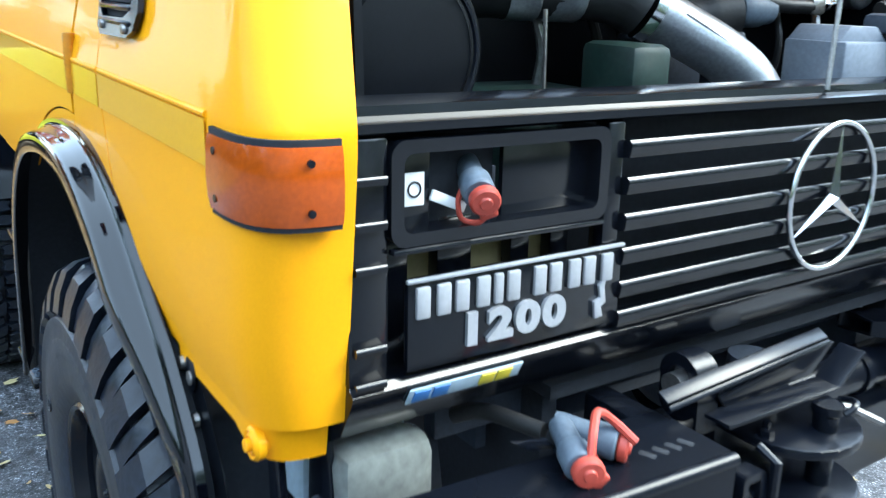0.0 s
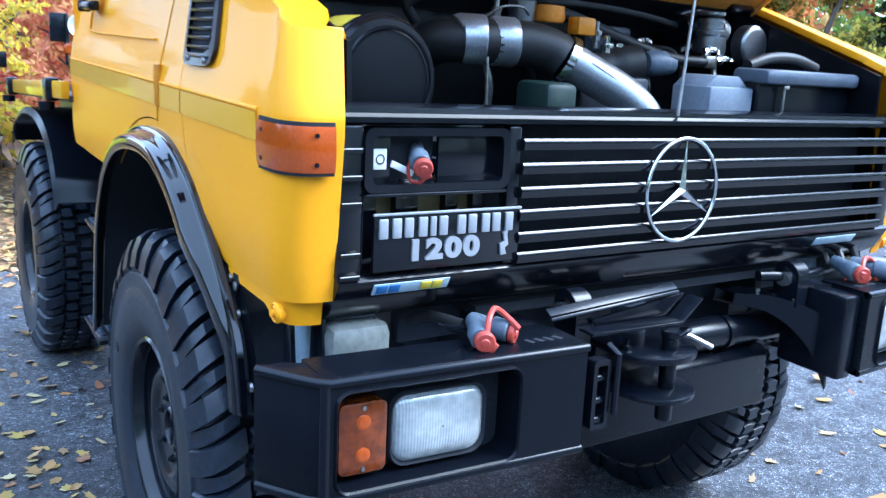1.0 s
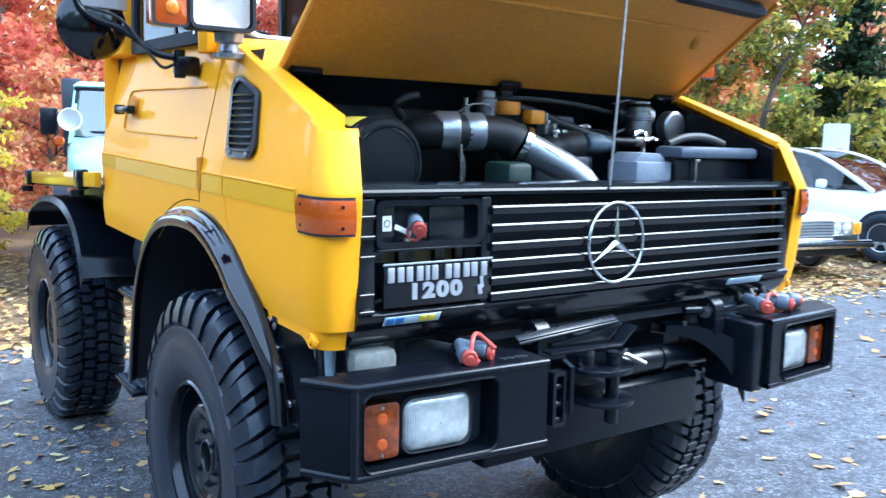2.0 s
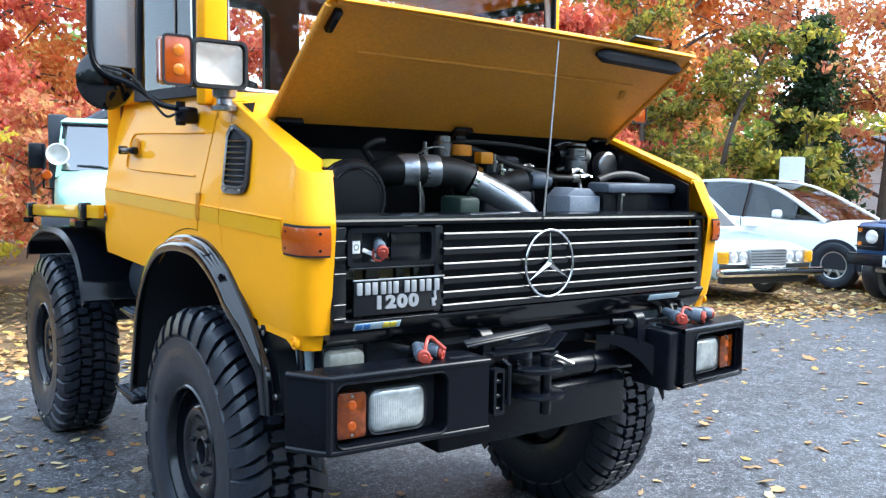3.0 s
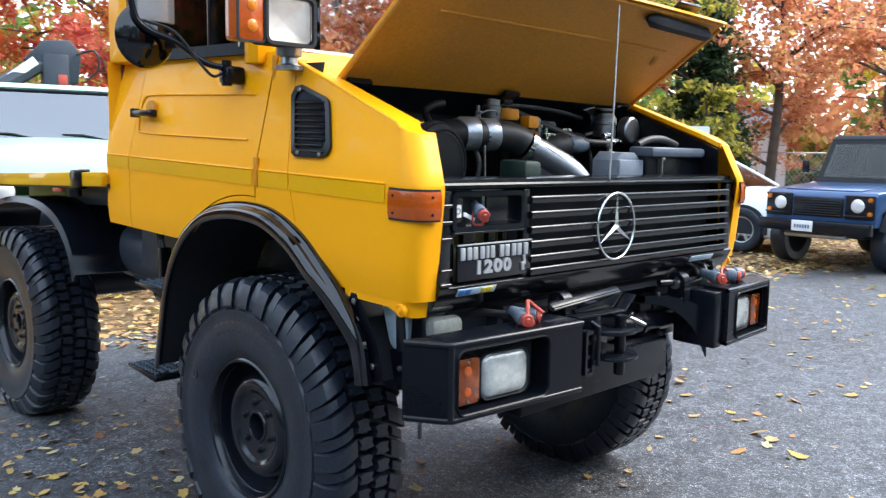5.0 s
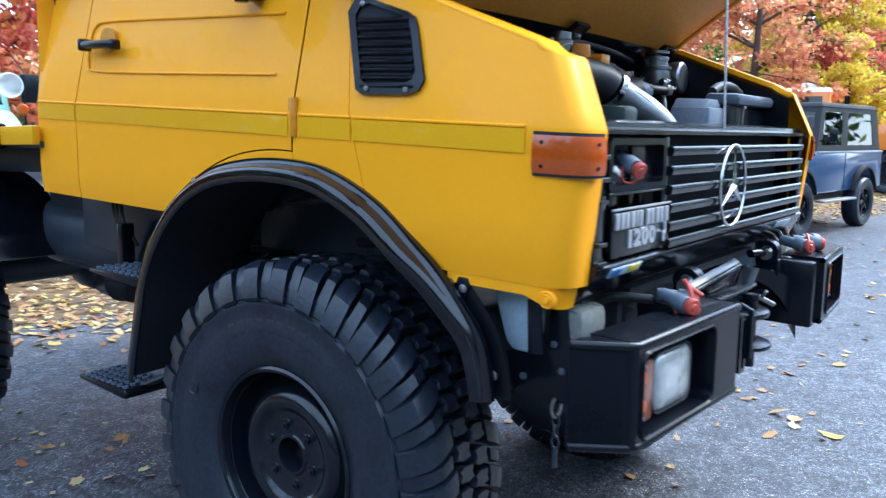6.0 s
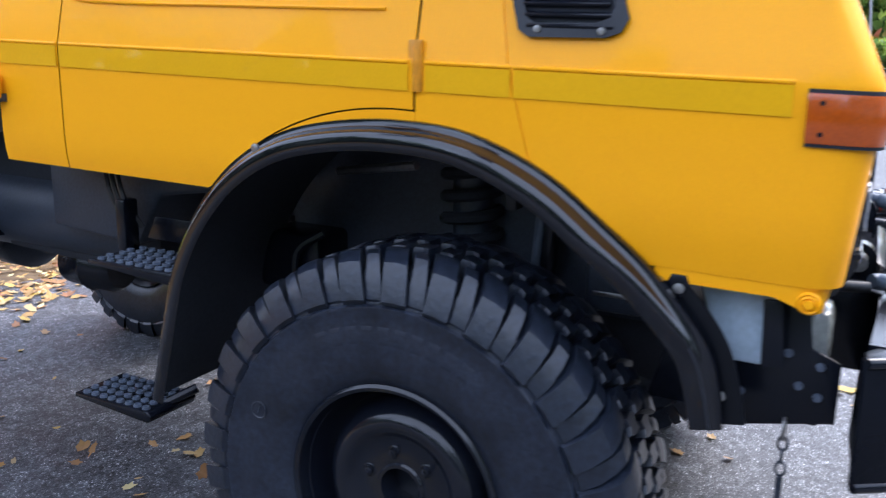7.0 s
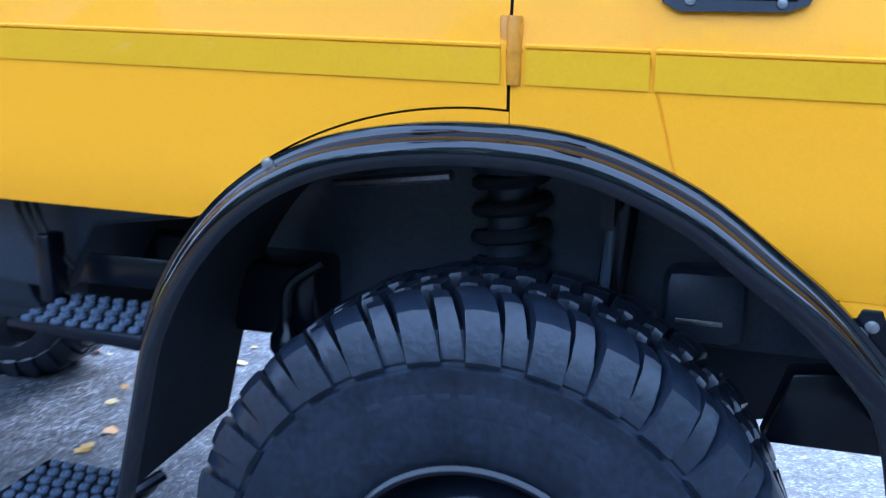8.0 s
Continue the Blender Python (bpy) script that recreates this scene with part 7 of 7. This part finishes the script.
for s in (-1, 1):
    part("headlight", lathe([(0, -0.31), (0.07, -0.305), (0.09, -0.29), (0.09, -0.26), (0, -0.26)], (s * 0.58, 0, 1.0), "y", 24), M_LIGHTW, gt)
    part("front_wing", sheet([[(s * 0.66, y, z), (s * 0.98, y, z), (s * 0.99, y, z - 0.04)] for y, z in [(0.05 + 0.62 * math.cos(radians(a)), 0.56 + 0.58 * math.sin(radians(a))) for a in range(0, 181, 15)]], 0.008), M_SATB, gt)
    for y in (0.05, 2.4):
        car_wheel(gt, s * 0.83, y, 0.52, 0.33, M_SATB, 0)
    # lamp bracket at the windscreen's side
    lb = part("lamp_bracket", tube([(s * 0.86, 0.55, 1.30), (s * 0.98, 0.50, 1.32), (s * 0.98, 0.50, 1.78)], 0.012, 8), M_SATB, gt)
    part("lamp_box", box((s * 1.04, 0.53, 1.66), (0.17, 0.06, 0.27), 0.015), M_SATB, lb)
    wl = part("work_lamp", lathe([(0.02, 0.475), (0.06, 0.465), (0.09, 0.44), (0.105, 0.41), (0.114, 0.408), (0.118, 0.42), (0.112, 0.46), (0.07, 0.50), (0, 0.505)], (s * 0.84, 0, 1.68), "y", 26), M_REFL, lb, "round bright work lamp", smooth=40)
    part("lamp_glass", lathe([(0, 0.398), (0.06, 0.401), (0.104, 0.412)], (s * 0.84, 0, 1.68), "y", 26), M_LGLASS, wl).visible_shadow = False
    part("marker_lamp", lathe([(0, 0.44), (0.04, 0.445), (0.055, 0.46), (0.055, 0.50), (0, 0.50)], (s * 0.95, 0, 1.46), "y", 18), M_AMBER, lb)
part("load_bed", box((0, 3.1, 1.25), (1.9, 2.0, 0.30), 0.02), M_FRAME, gt)
crane = part("crane_column", box((0.18, 2.15, 1.95), (0.30, 0.30, 1.2), 0.03), M_FRAME, gt, "dark folded loading crane")
part("crane_boom", tube([(0.13, 2.15, 2.50), (-0.32, 2.0, 2.20), (-0.67, 1.95, 1.98)], 0.10, 8), M_FRAME, crane)
part("crane_knuckle", prism([(-0.17, 2.46), (0.05, 2.70), (0.35, 2.72), (0.47, 2.56), (0.43, 2.2), (0.18, 2.2)], "y", 2.02, 2.24, 0.02), M_FRAME, crane)
part("crane_plate", box((-0.21, 1.95, 2.32), (0.42, 0.01, 0.10), 0.003, rot=(0, -38, 0)), M_WHITE, crane)
part("crane_hose", tube(curve([(0.41, 2.0, 2.55), (0.61, 1.95, 2.6), (0.65, 1.95, 2.4), (0.49, 2.0, 2.22)], 6), 0.014, 6), M_HOSE, crane)
part("exhaust_box", box((-0.86, 1.95, 1.75), (0.22, 0.22, 0.9), 0.03), M_FRAME, gt)
part("crane_red_mark", box((0.25, 2.0, 2.24), (0.10, 0.02, 0.12), 0.004), M_RED, crane)

# orange truck at the far side
ot = thing("orange_truck", "orange work truck with yellow tipping bed, parked", "truck", pose(21.6, 5.3, 0, 0, 0, 184))
b, tp = (-0.95, 0.95, -0.2, 1.2, 1.0), (-0.88, 0.88, 0.0, 1.15, 2.55)
part("cab", frustum(b, tp, 0.06), M_ORPNT, ot)
part("windscreen", pane_on(b, tp, "front", 0.08, 0.92, 0.55, 0.92), M_DGLASS, ot)
for side in ("left", "right"):
    part("side_window", pane_on(b, tp, side, 0.15, 0.85, 0.55, 0.9), M_DGLASS, ot)
part("roof_beacon_bar", box((0, 0.5, 2.68), (1.0, 0.25, 0.16), 0.04), M_WHITE, ot)
part("exhaust_pipe", tube([(-0.8, 1.35, 1.2), (-0.8, 1.35, 3.0)], 0.07, 14), M_SATB, ot)
part("cab_roof", frustum((-0.89, 0.89, -0.02, 1.17, 2.50), (-0.80, 0.80, 0.1, 1.1, 2.62), 0.02), M_CARWH, ot)
part("tipping_bed", box((0, 2.3, 1.38), (2.2, 1.95, 0.62), 0.02), M_ORPNT, ot)
for k in range(5):
    for s in (-1, 1):
        part("bed_rib", box((s * 1.11, 1.42 + 0.44 * k, 1.38), (0.04, 0.08, 0.62), 0.006), M_YEL, ot)
part("chassis", box((0, 1.6, 0.82), (0.9, 3.2, 0.48), 0.02), M_FRAME, ot)
for s in (-1, 1):
    for y in (0.2, 2.6):
        car_wheel(ot, s * 0.9, y, 0.5, 0.3, M_SATB, 0)

# notice board behind the cars
sg_ = thing("notice_sign", "white rectangular notice sign on a thin post", "sign", pose(12.1, 6.4, 0, 0, 0, -58))
part("post", box((0, 0.02, 1.05), (0.05, 0.03, 2.1), 0.004), M_GALV, sg_)
bd = part("board", prism(rrect(0.42, 0.52, 0.04, 4, 0, 1.845), "y", -0.006, 0.0), M_WHITE, sg_)
for x, z, w in ((0.02, 1.64, 0.22), (0.04, 1.67, 0.14)):
    part("red_bar", box((x, -0.008, z), (w, 0.003, 0.018), 0.0), M_RED, bd)

# white clapboard outbuilding behind the trees, with a wire fence before it
hs = thing("outbuilding", "low white clapboard outbuilding behind the trees", "outbuilding", pose(25.4, 11.9, 0, 0, 0, -64))
part("wall", box((0, 0, 1.3), (2.4, 3, 2.6), 0.0), M_CARWH, hs)
for k in range(13):
    part("clapboard", box((0, -1.52, 0.12 + 0.2 * k), (2.44, 0.03, 0.19), 0.0, rot=(-3, 0, 0)), M_CARWH, hs)
part("roof", prism([(-1.75, 2.58), (1.75, 2.58), (0, 3.3)], "x", -1.35, 1.35), M_FRAME, hs)
fn = thing("wire_fence", "grey chain-link fence on thin posts behind the cars", "fence")
fa, fb = Vector((16.6, 10.4, 0)), Vector((24.5, 5.6, 0))
for k in range(6):
    p = fa.lerp(fb, k / 5)
    part("post", tube([(p.x, p.y, -0.02), (p.x, p.y, 1.75)], 0.028, 8), M_GALV, fn)
for z in (0.08, 1.70):
    part("rail", tube([(fa.x, fa.y, z), (fb.x, fb.y, z)], 0.018, 6), M_GALV, fn)
wires = bmesh.new()
for k in range(-12, 62):
    for d in (-1, 1):
        u0, u1 = k / 62, (k + 11 * d) / 62
        lo_, hi_ = max(0, min(1, u0)), max(0, min(1, u1))
        if abs(u1 - u0) > 1e-6 and lo_ != hi_:
            za, zb = 0.08 + 1.62 * (lo_ - u0) / (u1 - u0), 0.08 + 1.62 * (hi_ - u0) / (u1 - u0)
            pa, pb = fa.lerp(fb, lo_), fa.lerp(fb, hi_)
            tube([(pa.x, pa.y, za), (pb.x, pb.y, zb)], 0.004, 3, bm=wires)
part("wire_mesh", wires, M_GALV, fn, kind="stuff")

# ---- trees ----
RED = [(0.36, 0.060, 0.045), (0.50, 0.11, 0.07), (0.58, 0.21, 0.11), (0.40, 0.075, 0.065)]
ORANGE = [(0.56, 0.20, 0.05), (0.66, 0.30, 0.08), (0.56, 0.15, 0.05), (0.66, 0.44, 0.14)]
RUST = [(0.48, 0.19, 0.09), (0.58, 0.30, 0.14), (0.44, 0.12, 0.08), (0.58, 0.42, 0.16)]
YELLOW = [(0.62, 0.44, 0.04), (0.55, 0.48, 0.06), (0.66, 0.38, 0.05), (0.36, 0.36, 0.06)]
VINE = [(0.05, 0.075, 0.02), (0.15, 0.18, 0.03), (0.42, 0.37, 0.06), (0.26, 0.20, 0.045), (0.08, 0.10, 0.025)]
DARK = [(0.018, 0.038, 0.018), (0.030, 0.060, 0.025), (0.045, 0.080, 0.030), (0.015, 0.028, 0.015)]
GREENL = [(0.06, 0.14, 0.03), (0.12, 0.20, 0.04), (0.20, 0.26, 0.05), (0.05, 0.09, 0.03)]
PAL = {k: islands("leaves_" + k, [tuple(min(0.85, c * 1.45) for c in q) for q in v], 0.5, 0.62) for k, v in (("red", RED), ("orange", ORANGE), ("rust", RUST), ("yellow", YELLOW), ("vine", VINE), ("dark", DARK), ("green", GREENL))}
M_BARK = mat("bark", (0.13, 0.10, 0.08), 0.9, var=0.35, scale=6, grain=40, bump=0.6)


def leaf_cloud(pts, size, rng):
    """Many small folded leaves, one at each point, as vertices and faces."""
    n = len(pts)
    a = rng.normal(size=(n, 3))
    a /= np.linalg.norm(a, axis=1)[:, None]
    b = rng.normal(size=(n, 3))
    b -= (b * a).sum(1)[:, None] * a
    b /= np.linalg.norm(b, axis=1)[:, None]
    c = np.cross(a, b)
    s = size * rng.uniform(0.6, 1.35, n)[:, None]
    v = np.stack([pts + a * s, pts + b * s * 0.55 + c * s * 0.18, pts - a * s * 0.9, pts - b * s * 0.55 + c * s * 0.18], 1).reshape(-1, 3)
    i = np.arange(n) * 4
    f = np.concatenate([np.stack([i, i + 1, i + 2], 1), np.stack([i, i + 2, i + 3], 1)])
    return v, f


def cloud_part(name, v, f, material, parent, label="", kind=""):
    me = bpy.data.meshes.new(name)
    me.from_pydata(v.tolist(), [], f.tolist())
    me.materials.append(material)
    ob = new(name, me)
    ob.parent = parent
    return tagged(ob, label=label, kind=kind)


def tree(x, y, h, spread, pal, n, seed, low=0.25, leaf=0.088, label="", name="tree", trunk=0.16):
    rng = np.random.default_rng(seed)
    n = int(n * 1.35)
    t = thing(name, label, "tree", pose(x, y, -0.03), "trees round the lot")
    tip = Vector((rng.normal() * 0.3, rng.normal() * 0.3, h * 0.9))
    mid = Vector((rng.normal() * 0.2, rng.normal() * 0.2, h * 0.45))
    line = curve([(0, 0, 0), mid, tip], 6)
    bm = tube(line, [trunk * (1 - 0.85 * k / (len(line) - 1)) for k in range(len(line))], 9)
    heads = []
    for k in range(20):
        f = low * 0.8 + (1 - low * 0.8) * (k + rng.random()) / 20
        base = line[min(len(line) - 1, int(f * (len(line) - 1)))]
        ang = rng.random() * math.tau
        reach = spread * (0.55 + 0.5 * rng.random()) * math.sin(math.pi * min(0.95, 0.18 + 0.75 * f)) ** 0.6
        end = base + Vector((math.cos(ang) * reach, math.sin(ang) * reach, 0.25 * reach + rng.normal() * 0.3))
        md = base.lerp(end, 0.5) + Vector((0, 0, 0.15 * reach))
        br = curve([base, md, end], 4)
        tube(br, [trunk * 0.32 * (1 - 0.85 * i / (len(br) - 1)) for i in range(len(br))], 6, bm=bm)
        heads += [(np.array(p), 0.12 * spread + 0.12 * spread * rng.random()) for p in (br[3], br[5], br[-1])]
        for q in range(2):
            e2 = br[4] + Vector((rng.normal(), rng.normal(), rng.normal() * 0.6)) * spread * 0.35
            tube([br[4], br[4].lerp(e2, 0.5) + Vector((0, 0, 0.08)), e2], [trunk * 0.12, trunk * 0.08, trunk * 0.03], 5, bm=bm)
            heads.append((np.array(e2), 0.17 * spread))
    part("trunk", bm, M_BARK, t)
    which = rng.integers(0, len(heads), n)
    ctr = np.array([heads[i][0] for i in which])
    rad = np.array([heads[i][1] for i in which])
    d = rng.normal(size=(n, 3))
    d /= np.linalg.norm(d, axis=1)[:, None]
    pts = ctr + d * (rad * rng.random(n) ** 0.45)[:, None] * np.array([1, 1, 0.75])
    pts = pts[pts[:, 2] > 0.15]
    cloud_part("crown", *leaf_cloud(pts, leaf, rng), PAL[pal], t, kind="stuff")
    return t


def conifer(x, y, h, spread, n, seed):
    rng = np.random.default_rng(seed)
    t = thing("evergreen_tree", "dark green evergreen tree", "tree", pose(x, y, -0.03), "trees round the lot")
    bm = tube([(0, 0, 0), (0, 0, h * 0.5), (0.05, 0, h)], [0.14, 0.08, 0.02], 8)
    pts = []
    per = n // 60
    for k in range(60):
        f = k / 60
        z = 0.35 + (h - 0.5) * f
        ang = k * 2.4 + rng.random()
        reach = spread * (1 - f) ** 0.8 * (0.75 + 0.4 * rng.random()) + 0.12
        end = Vector((math.cos(ang) * reach, math.sin(ang) * reach, z - 0.15 * reach))
        tube([(0, 0, z), end * 0.5 + Vector((0, 0, z * 0.5)), end], [0.025, 0.018, 0.006], 5, bm=bm)
        u = rng.random(per) ** 0.6
        p = np.array([0, 0, z])[None] * (1 - u)[:, None] + np.array(end)[None] * u[:, None] + rng.normal(size=(per, 3)) * np.array([0.16, 0.16, 0.11]) * (0.6 + spread * 0.25)
        pts.append(p)
    part("trunk", bm, M_BARK, t)
    cloud_part("crown", *leaf_cloud(np.concatenate(pts), 0.075, rng), PAL["dark"], t, kind="stuff")
    return t


L_RED, L_OR, L_RU, L_YE, L_VI, L_GR = ("maple tree with red autumn leaves", "maple tree with orange autumn leaves", "oak tree with rust brown autumn leaves", "small tree with yellow autumn leaves", "vine-covered tree with yellow-green leaves", "broad tree with green leaves")
# behind the green truck
tree(-2.2, 19.5, 9.5, 3.4, "orange", 9000, 1, label=L_OR)
tree(0.6, 17.0, 8.5, 3.0, "red", 7500, 2, label=L_RED, low=0.12)
tree(2.9, 18.5, 9.5, 3.4, "orange", 10000, 3, label=L_OR, low=0.15)
tree(4.9, 16.0, 8.0, 3.0, "red", 6500, 4, label=L_RED, low=0.12)
tree(7.6, 17.0, 9.5, 3.2, "orange", 9000, 5, label=L_OR)
tree(-0.35, 11.2, 2.3, 0.95, "yellow", 1300, 6, label=L_YE, low=0.08, leaf=0.06, trunk=0.07)
tree(1.2, 14.0, 2.9, 1.5, "rust", 3500, 8, label="small tree with rust brown autumn leaves", low=0.08, leaf=0.07, trunk=0.07)
# along the back of the lot
tree(9.6, 14.0, 9.0, 3.0, "rust", 8000, 10, label=L_RU)
tree(11.6, 12.2, 8.6, 2.8, "red", 8000, 11, label=L_RED, low=0.3)
tree(12.7, 10.4, 6.4, 1.7, "vine", 4200, 12, label=L_VI, low=0.05, leaf=0.075, trunk=0.10)
tree(13.8, 9.1, 5.6, 1.5, "vine", 4200, 13, label=L_VI, low=0.05, leaf=0.075, trunk=0.10)
conifer(16.4, 8.6, 5.6, 1.35, 11000, 14)
tree(15.0, 7.9, 3.2, 1.0, "vine", 1500, 15, label=L_VI, low=0.05, leaf=0.10, trunk=0.09)
tree(16.0, 13.0, 10.0, 3.4, "orange", 9000, 16, label=L_OR, low=0.35)
tree(19.5, 8.4, 9.0, 3.0, "rust", 5500, 17, label=L_RU, low=0.30)
tree(22.0, 6.6, 8.5, 2.8, "rust", 5500, 18, label=L_RU, low=0.25)
tree(28.0, 6.6, 10.0, 3.4, "red", 12000, 19, label=L_RED, low=0.36, leaf=0.075)
tree(27.0, 6.0, 8.0, 2.6, "yellow", 8000, 20, label=L_YE, low=0.12)
tree(23.6, 3.6, 4.2, 1.6, "yellow", 6500, 21, label=L_YE, low=0.08, leaf=0.075, trunk=0.09)
tree(31.0, 1.8, 5.0, 2.6, "green", 8000, 22, label=L_GR, low=0.1, leaf=0.15)
tree(37.0, -0.5, 5.6, 3.2, "green", 8000, 23, label=L_GR, low=0.1, leaf=0.15)
tree(39.0, -4.5, 5.6, 3.2, "green", 8000, 24, label=L_GR, low=0.1, leaf=0.15)
tree(33.5, 6.5, 10.0, 3.6, "green", 8000, 25, label=L_GR, low=0.1, leaf=0.15)

tree(15.4, 11.6, 9.5, 3.2, "orange", 5000, 26, label=L_OR, low=0.42, leaf=0.10)
tree(18.6, 10.6, 10.0, 3.6, "rust", 5500, 27, label=L_RU, low=0.38, leaf=0.10)
# far wood that closes the lot
rng = np.random.default_rng(77)
for pal, count, y_of in (("rust", 26000, 0), ("green", 18000, 1), ("vine", 16000, 2)):
    ang = rng.uniform(radians(-12), radians(90), count)
    dist = rng.uniform(34, 44, count)
    z = rng.random(count) ** 1.3 * (5.2 + 2.5 * np.sin(ang * 9 + y_of) + 1.5 * np.sin(ang * 23 + y_of * 2)) * np.where(ang < radians(7), 0.55, 1.0)
    v, f = leaf_cloud(np.stack([dist * np.cos(ang), dist * np.sin(ang), z], 1), 0.30, rng)
    tagged(cloud_part("far_wood", v, f, PAL[pal], None), "far mixed autumn wood", "wood", kind="stuff")


# unseen wood outside the view, added to darken what the truck reflects
for pal, count, y_of, far in (("rust", 3500, 3, 128), ("red", 2200, 6, 128), ("green", 30000, 4, 348), ("dark", 60000, 5, 348)):
    ang = rng.uniform(radians(112), radians(far), count)
    dist = rng.uniform(20, 28, count)
    rise = np.where(ang > radians(200), 11.0, 6.5 + 5.0 * np.maximum(0, np.sin(ang * 31)) * np.maximum(0, np.sin(ang * 13 + 1)))
    z = rng.random(count) ** 1.1 * (rise + 1.6 * np.sin(ang * 7 + y_of) + 1.2 * np.sin(ang * 19 + y_of * 2))
    v, f = leaf_cloud(np.stack([dist * np.cos(ang), dist * np.sin(ang), z], 1), 0.23, rng)
    tagged(cloud_part("far_wood", v, f, PAL[pal], None), "unseen wood added round the lot for dark reflections", "wood", kind="stuff")


# ---- fallen leaves ----
M_FALL = islands("fallen_leaves", [(0.30, 0.14, 0.05), (0.46, 0.28, 0.09), (0.58, 0.42, 0.10), (0.42, 0.18, 0.06), (0.68, 0.60, 0.30), (0.28, 0.10, 0.04), (0.50, 0.34, 0.12)], 0.6, 0.15)


def edge_y(x):
    """Where the asphalt gives way to leaves."""
    return 4.75 - 0.19 * (x + 1) if x > -1 else 4.75


def fallen(name, xy, lo, hi, seed, label, z0=0.004):
    """Curled, lobed leaves lying about: a fan of points round a stalk."""
    g = np.random.default_rng(seed)
    n = len(xy)
    lobes = np.array([1.0, 0.68, 0.88, 0.60, 0.78, 0.50, 0.62, 0.52, 0.80, 0.62, 0.86, 0.66])
    m = len(lobes)
    th = np.arange(m) * math.tau / m
    size = g.uniform(lo, hi, n)
    rot = g.uniform(0, math.tau, n)
    asp = g.uniform(0.35, 0.9, n)
    curl, tx, ty_ = g.uniform(0.0, 0.5, n), g.normal(size=n) * 0.16, g.normal(size=n) * 0.16
    r = lobes[None] * size[:, None] * g.uniform(0.72, 1.2, (n, m))
    px, py = r * np.cos(th)[None], r * np.sin(th)[None] * asp[:, None]
    z = curl[:, None] * (py ** 2 + 0.4 * px ** 2) / size[:, None] + tx[:, None] * px + ty_[:, None] * py
    zc = np.zeros((n, 1))
    X = np.concatenate([np.zeros((n, 1)), px], 1)
    Y = np.concatenate([np.zeros((n, 1)), py], 1)
    Z = np.concatenate([zc, z], 1)
    Z = Z - Z.min(1)[:, None] + z0
    c, s = np.cos(rot)[:, None], np.sin(rot)[:, None]
    v = np.stack([X * c - Y * s + xy[:, :1], X * s + Y * c + xy[:, 1:], Z], 2).reshape(-1, 3)
    i = (np.arange(n) * (m + 1))[:, None]
    k = np.arange(m)[None]
    f = np.stack([np.broadcast_to(i, (n, m)), i + 1 + k, i + 1 + (k + 1) % m], 2).reshape(-1, 3)
    ob = cloud_part(name, v, f, M_FALL, None)
    return tagged(ob, label, "leaves", kind="stuff")


g = np.random.default_rng(5)
xy = np.stack([g.uniform(-4.5, 10, 620), g.uniform(-3.5, 5, 620)], 1)
clump = g.normal(size=(420, 2)) * np.array([0.9, 1.6]) + np.array([-1.9, 2.2])
clump2 = g.normal(size=(160, 2)) * np.array([2.0, 1.0]) + np.array([5.2, 1.6])
clump3 = g.normal(size=(150, 2)) * np.array([0.35, 0.8]) + np.array([-1.35, 1.9])
fallen("scattered_leaves", np.concatenate([xy, clump, clump2, clump3]), 0.022, 0.050, 11, "scattered dry yellow and brown leaves on asphalt")
big = np.array([(1.84, 0.66), (2.45, 1.1), (1.95, 0.45), (2.2, 0.9), (-1.5, 2.6), (3.4, 1.9), (3.0, 0.2), (4.4, 2.6), (-1.75, 1.35), (-1.2, 3.6)])
big = np.concatenate([big, np.stack([g.uniform(1.4, 9.0, 90), g.uniform(-1.6, 3.2, 90)], 1)])
fallen("oak_leaves", big, 0.045, 0.085, 12, "large dry oak leaves on asphalt")
xs = g.uniform(-9, 24, 26000)
ys = np.array([edge_y(x) for x in xs]) + g.normal(size=26000) * 0.22 + g.random(26000) ** 1.6 * 6.5 + 0.1
fallen("leaf_litter", np.stack([xs, ys], 1), 0.03, 0.075, 13, "thick litter of fallen autumn leaves")
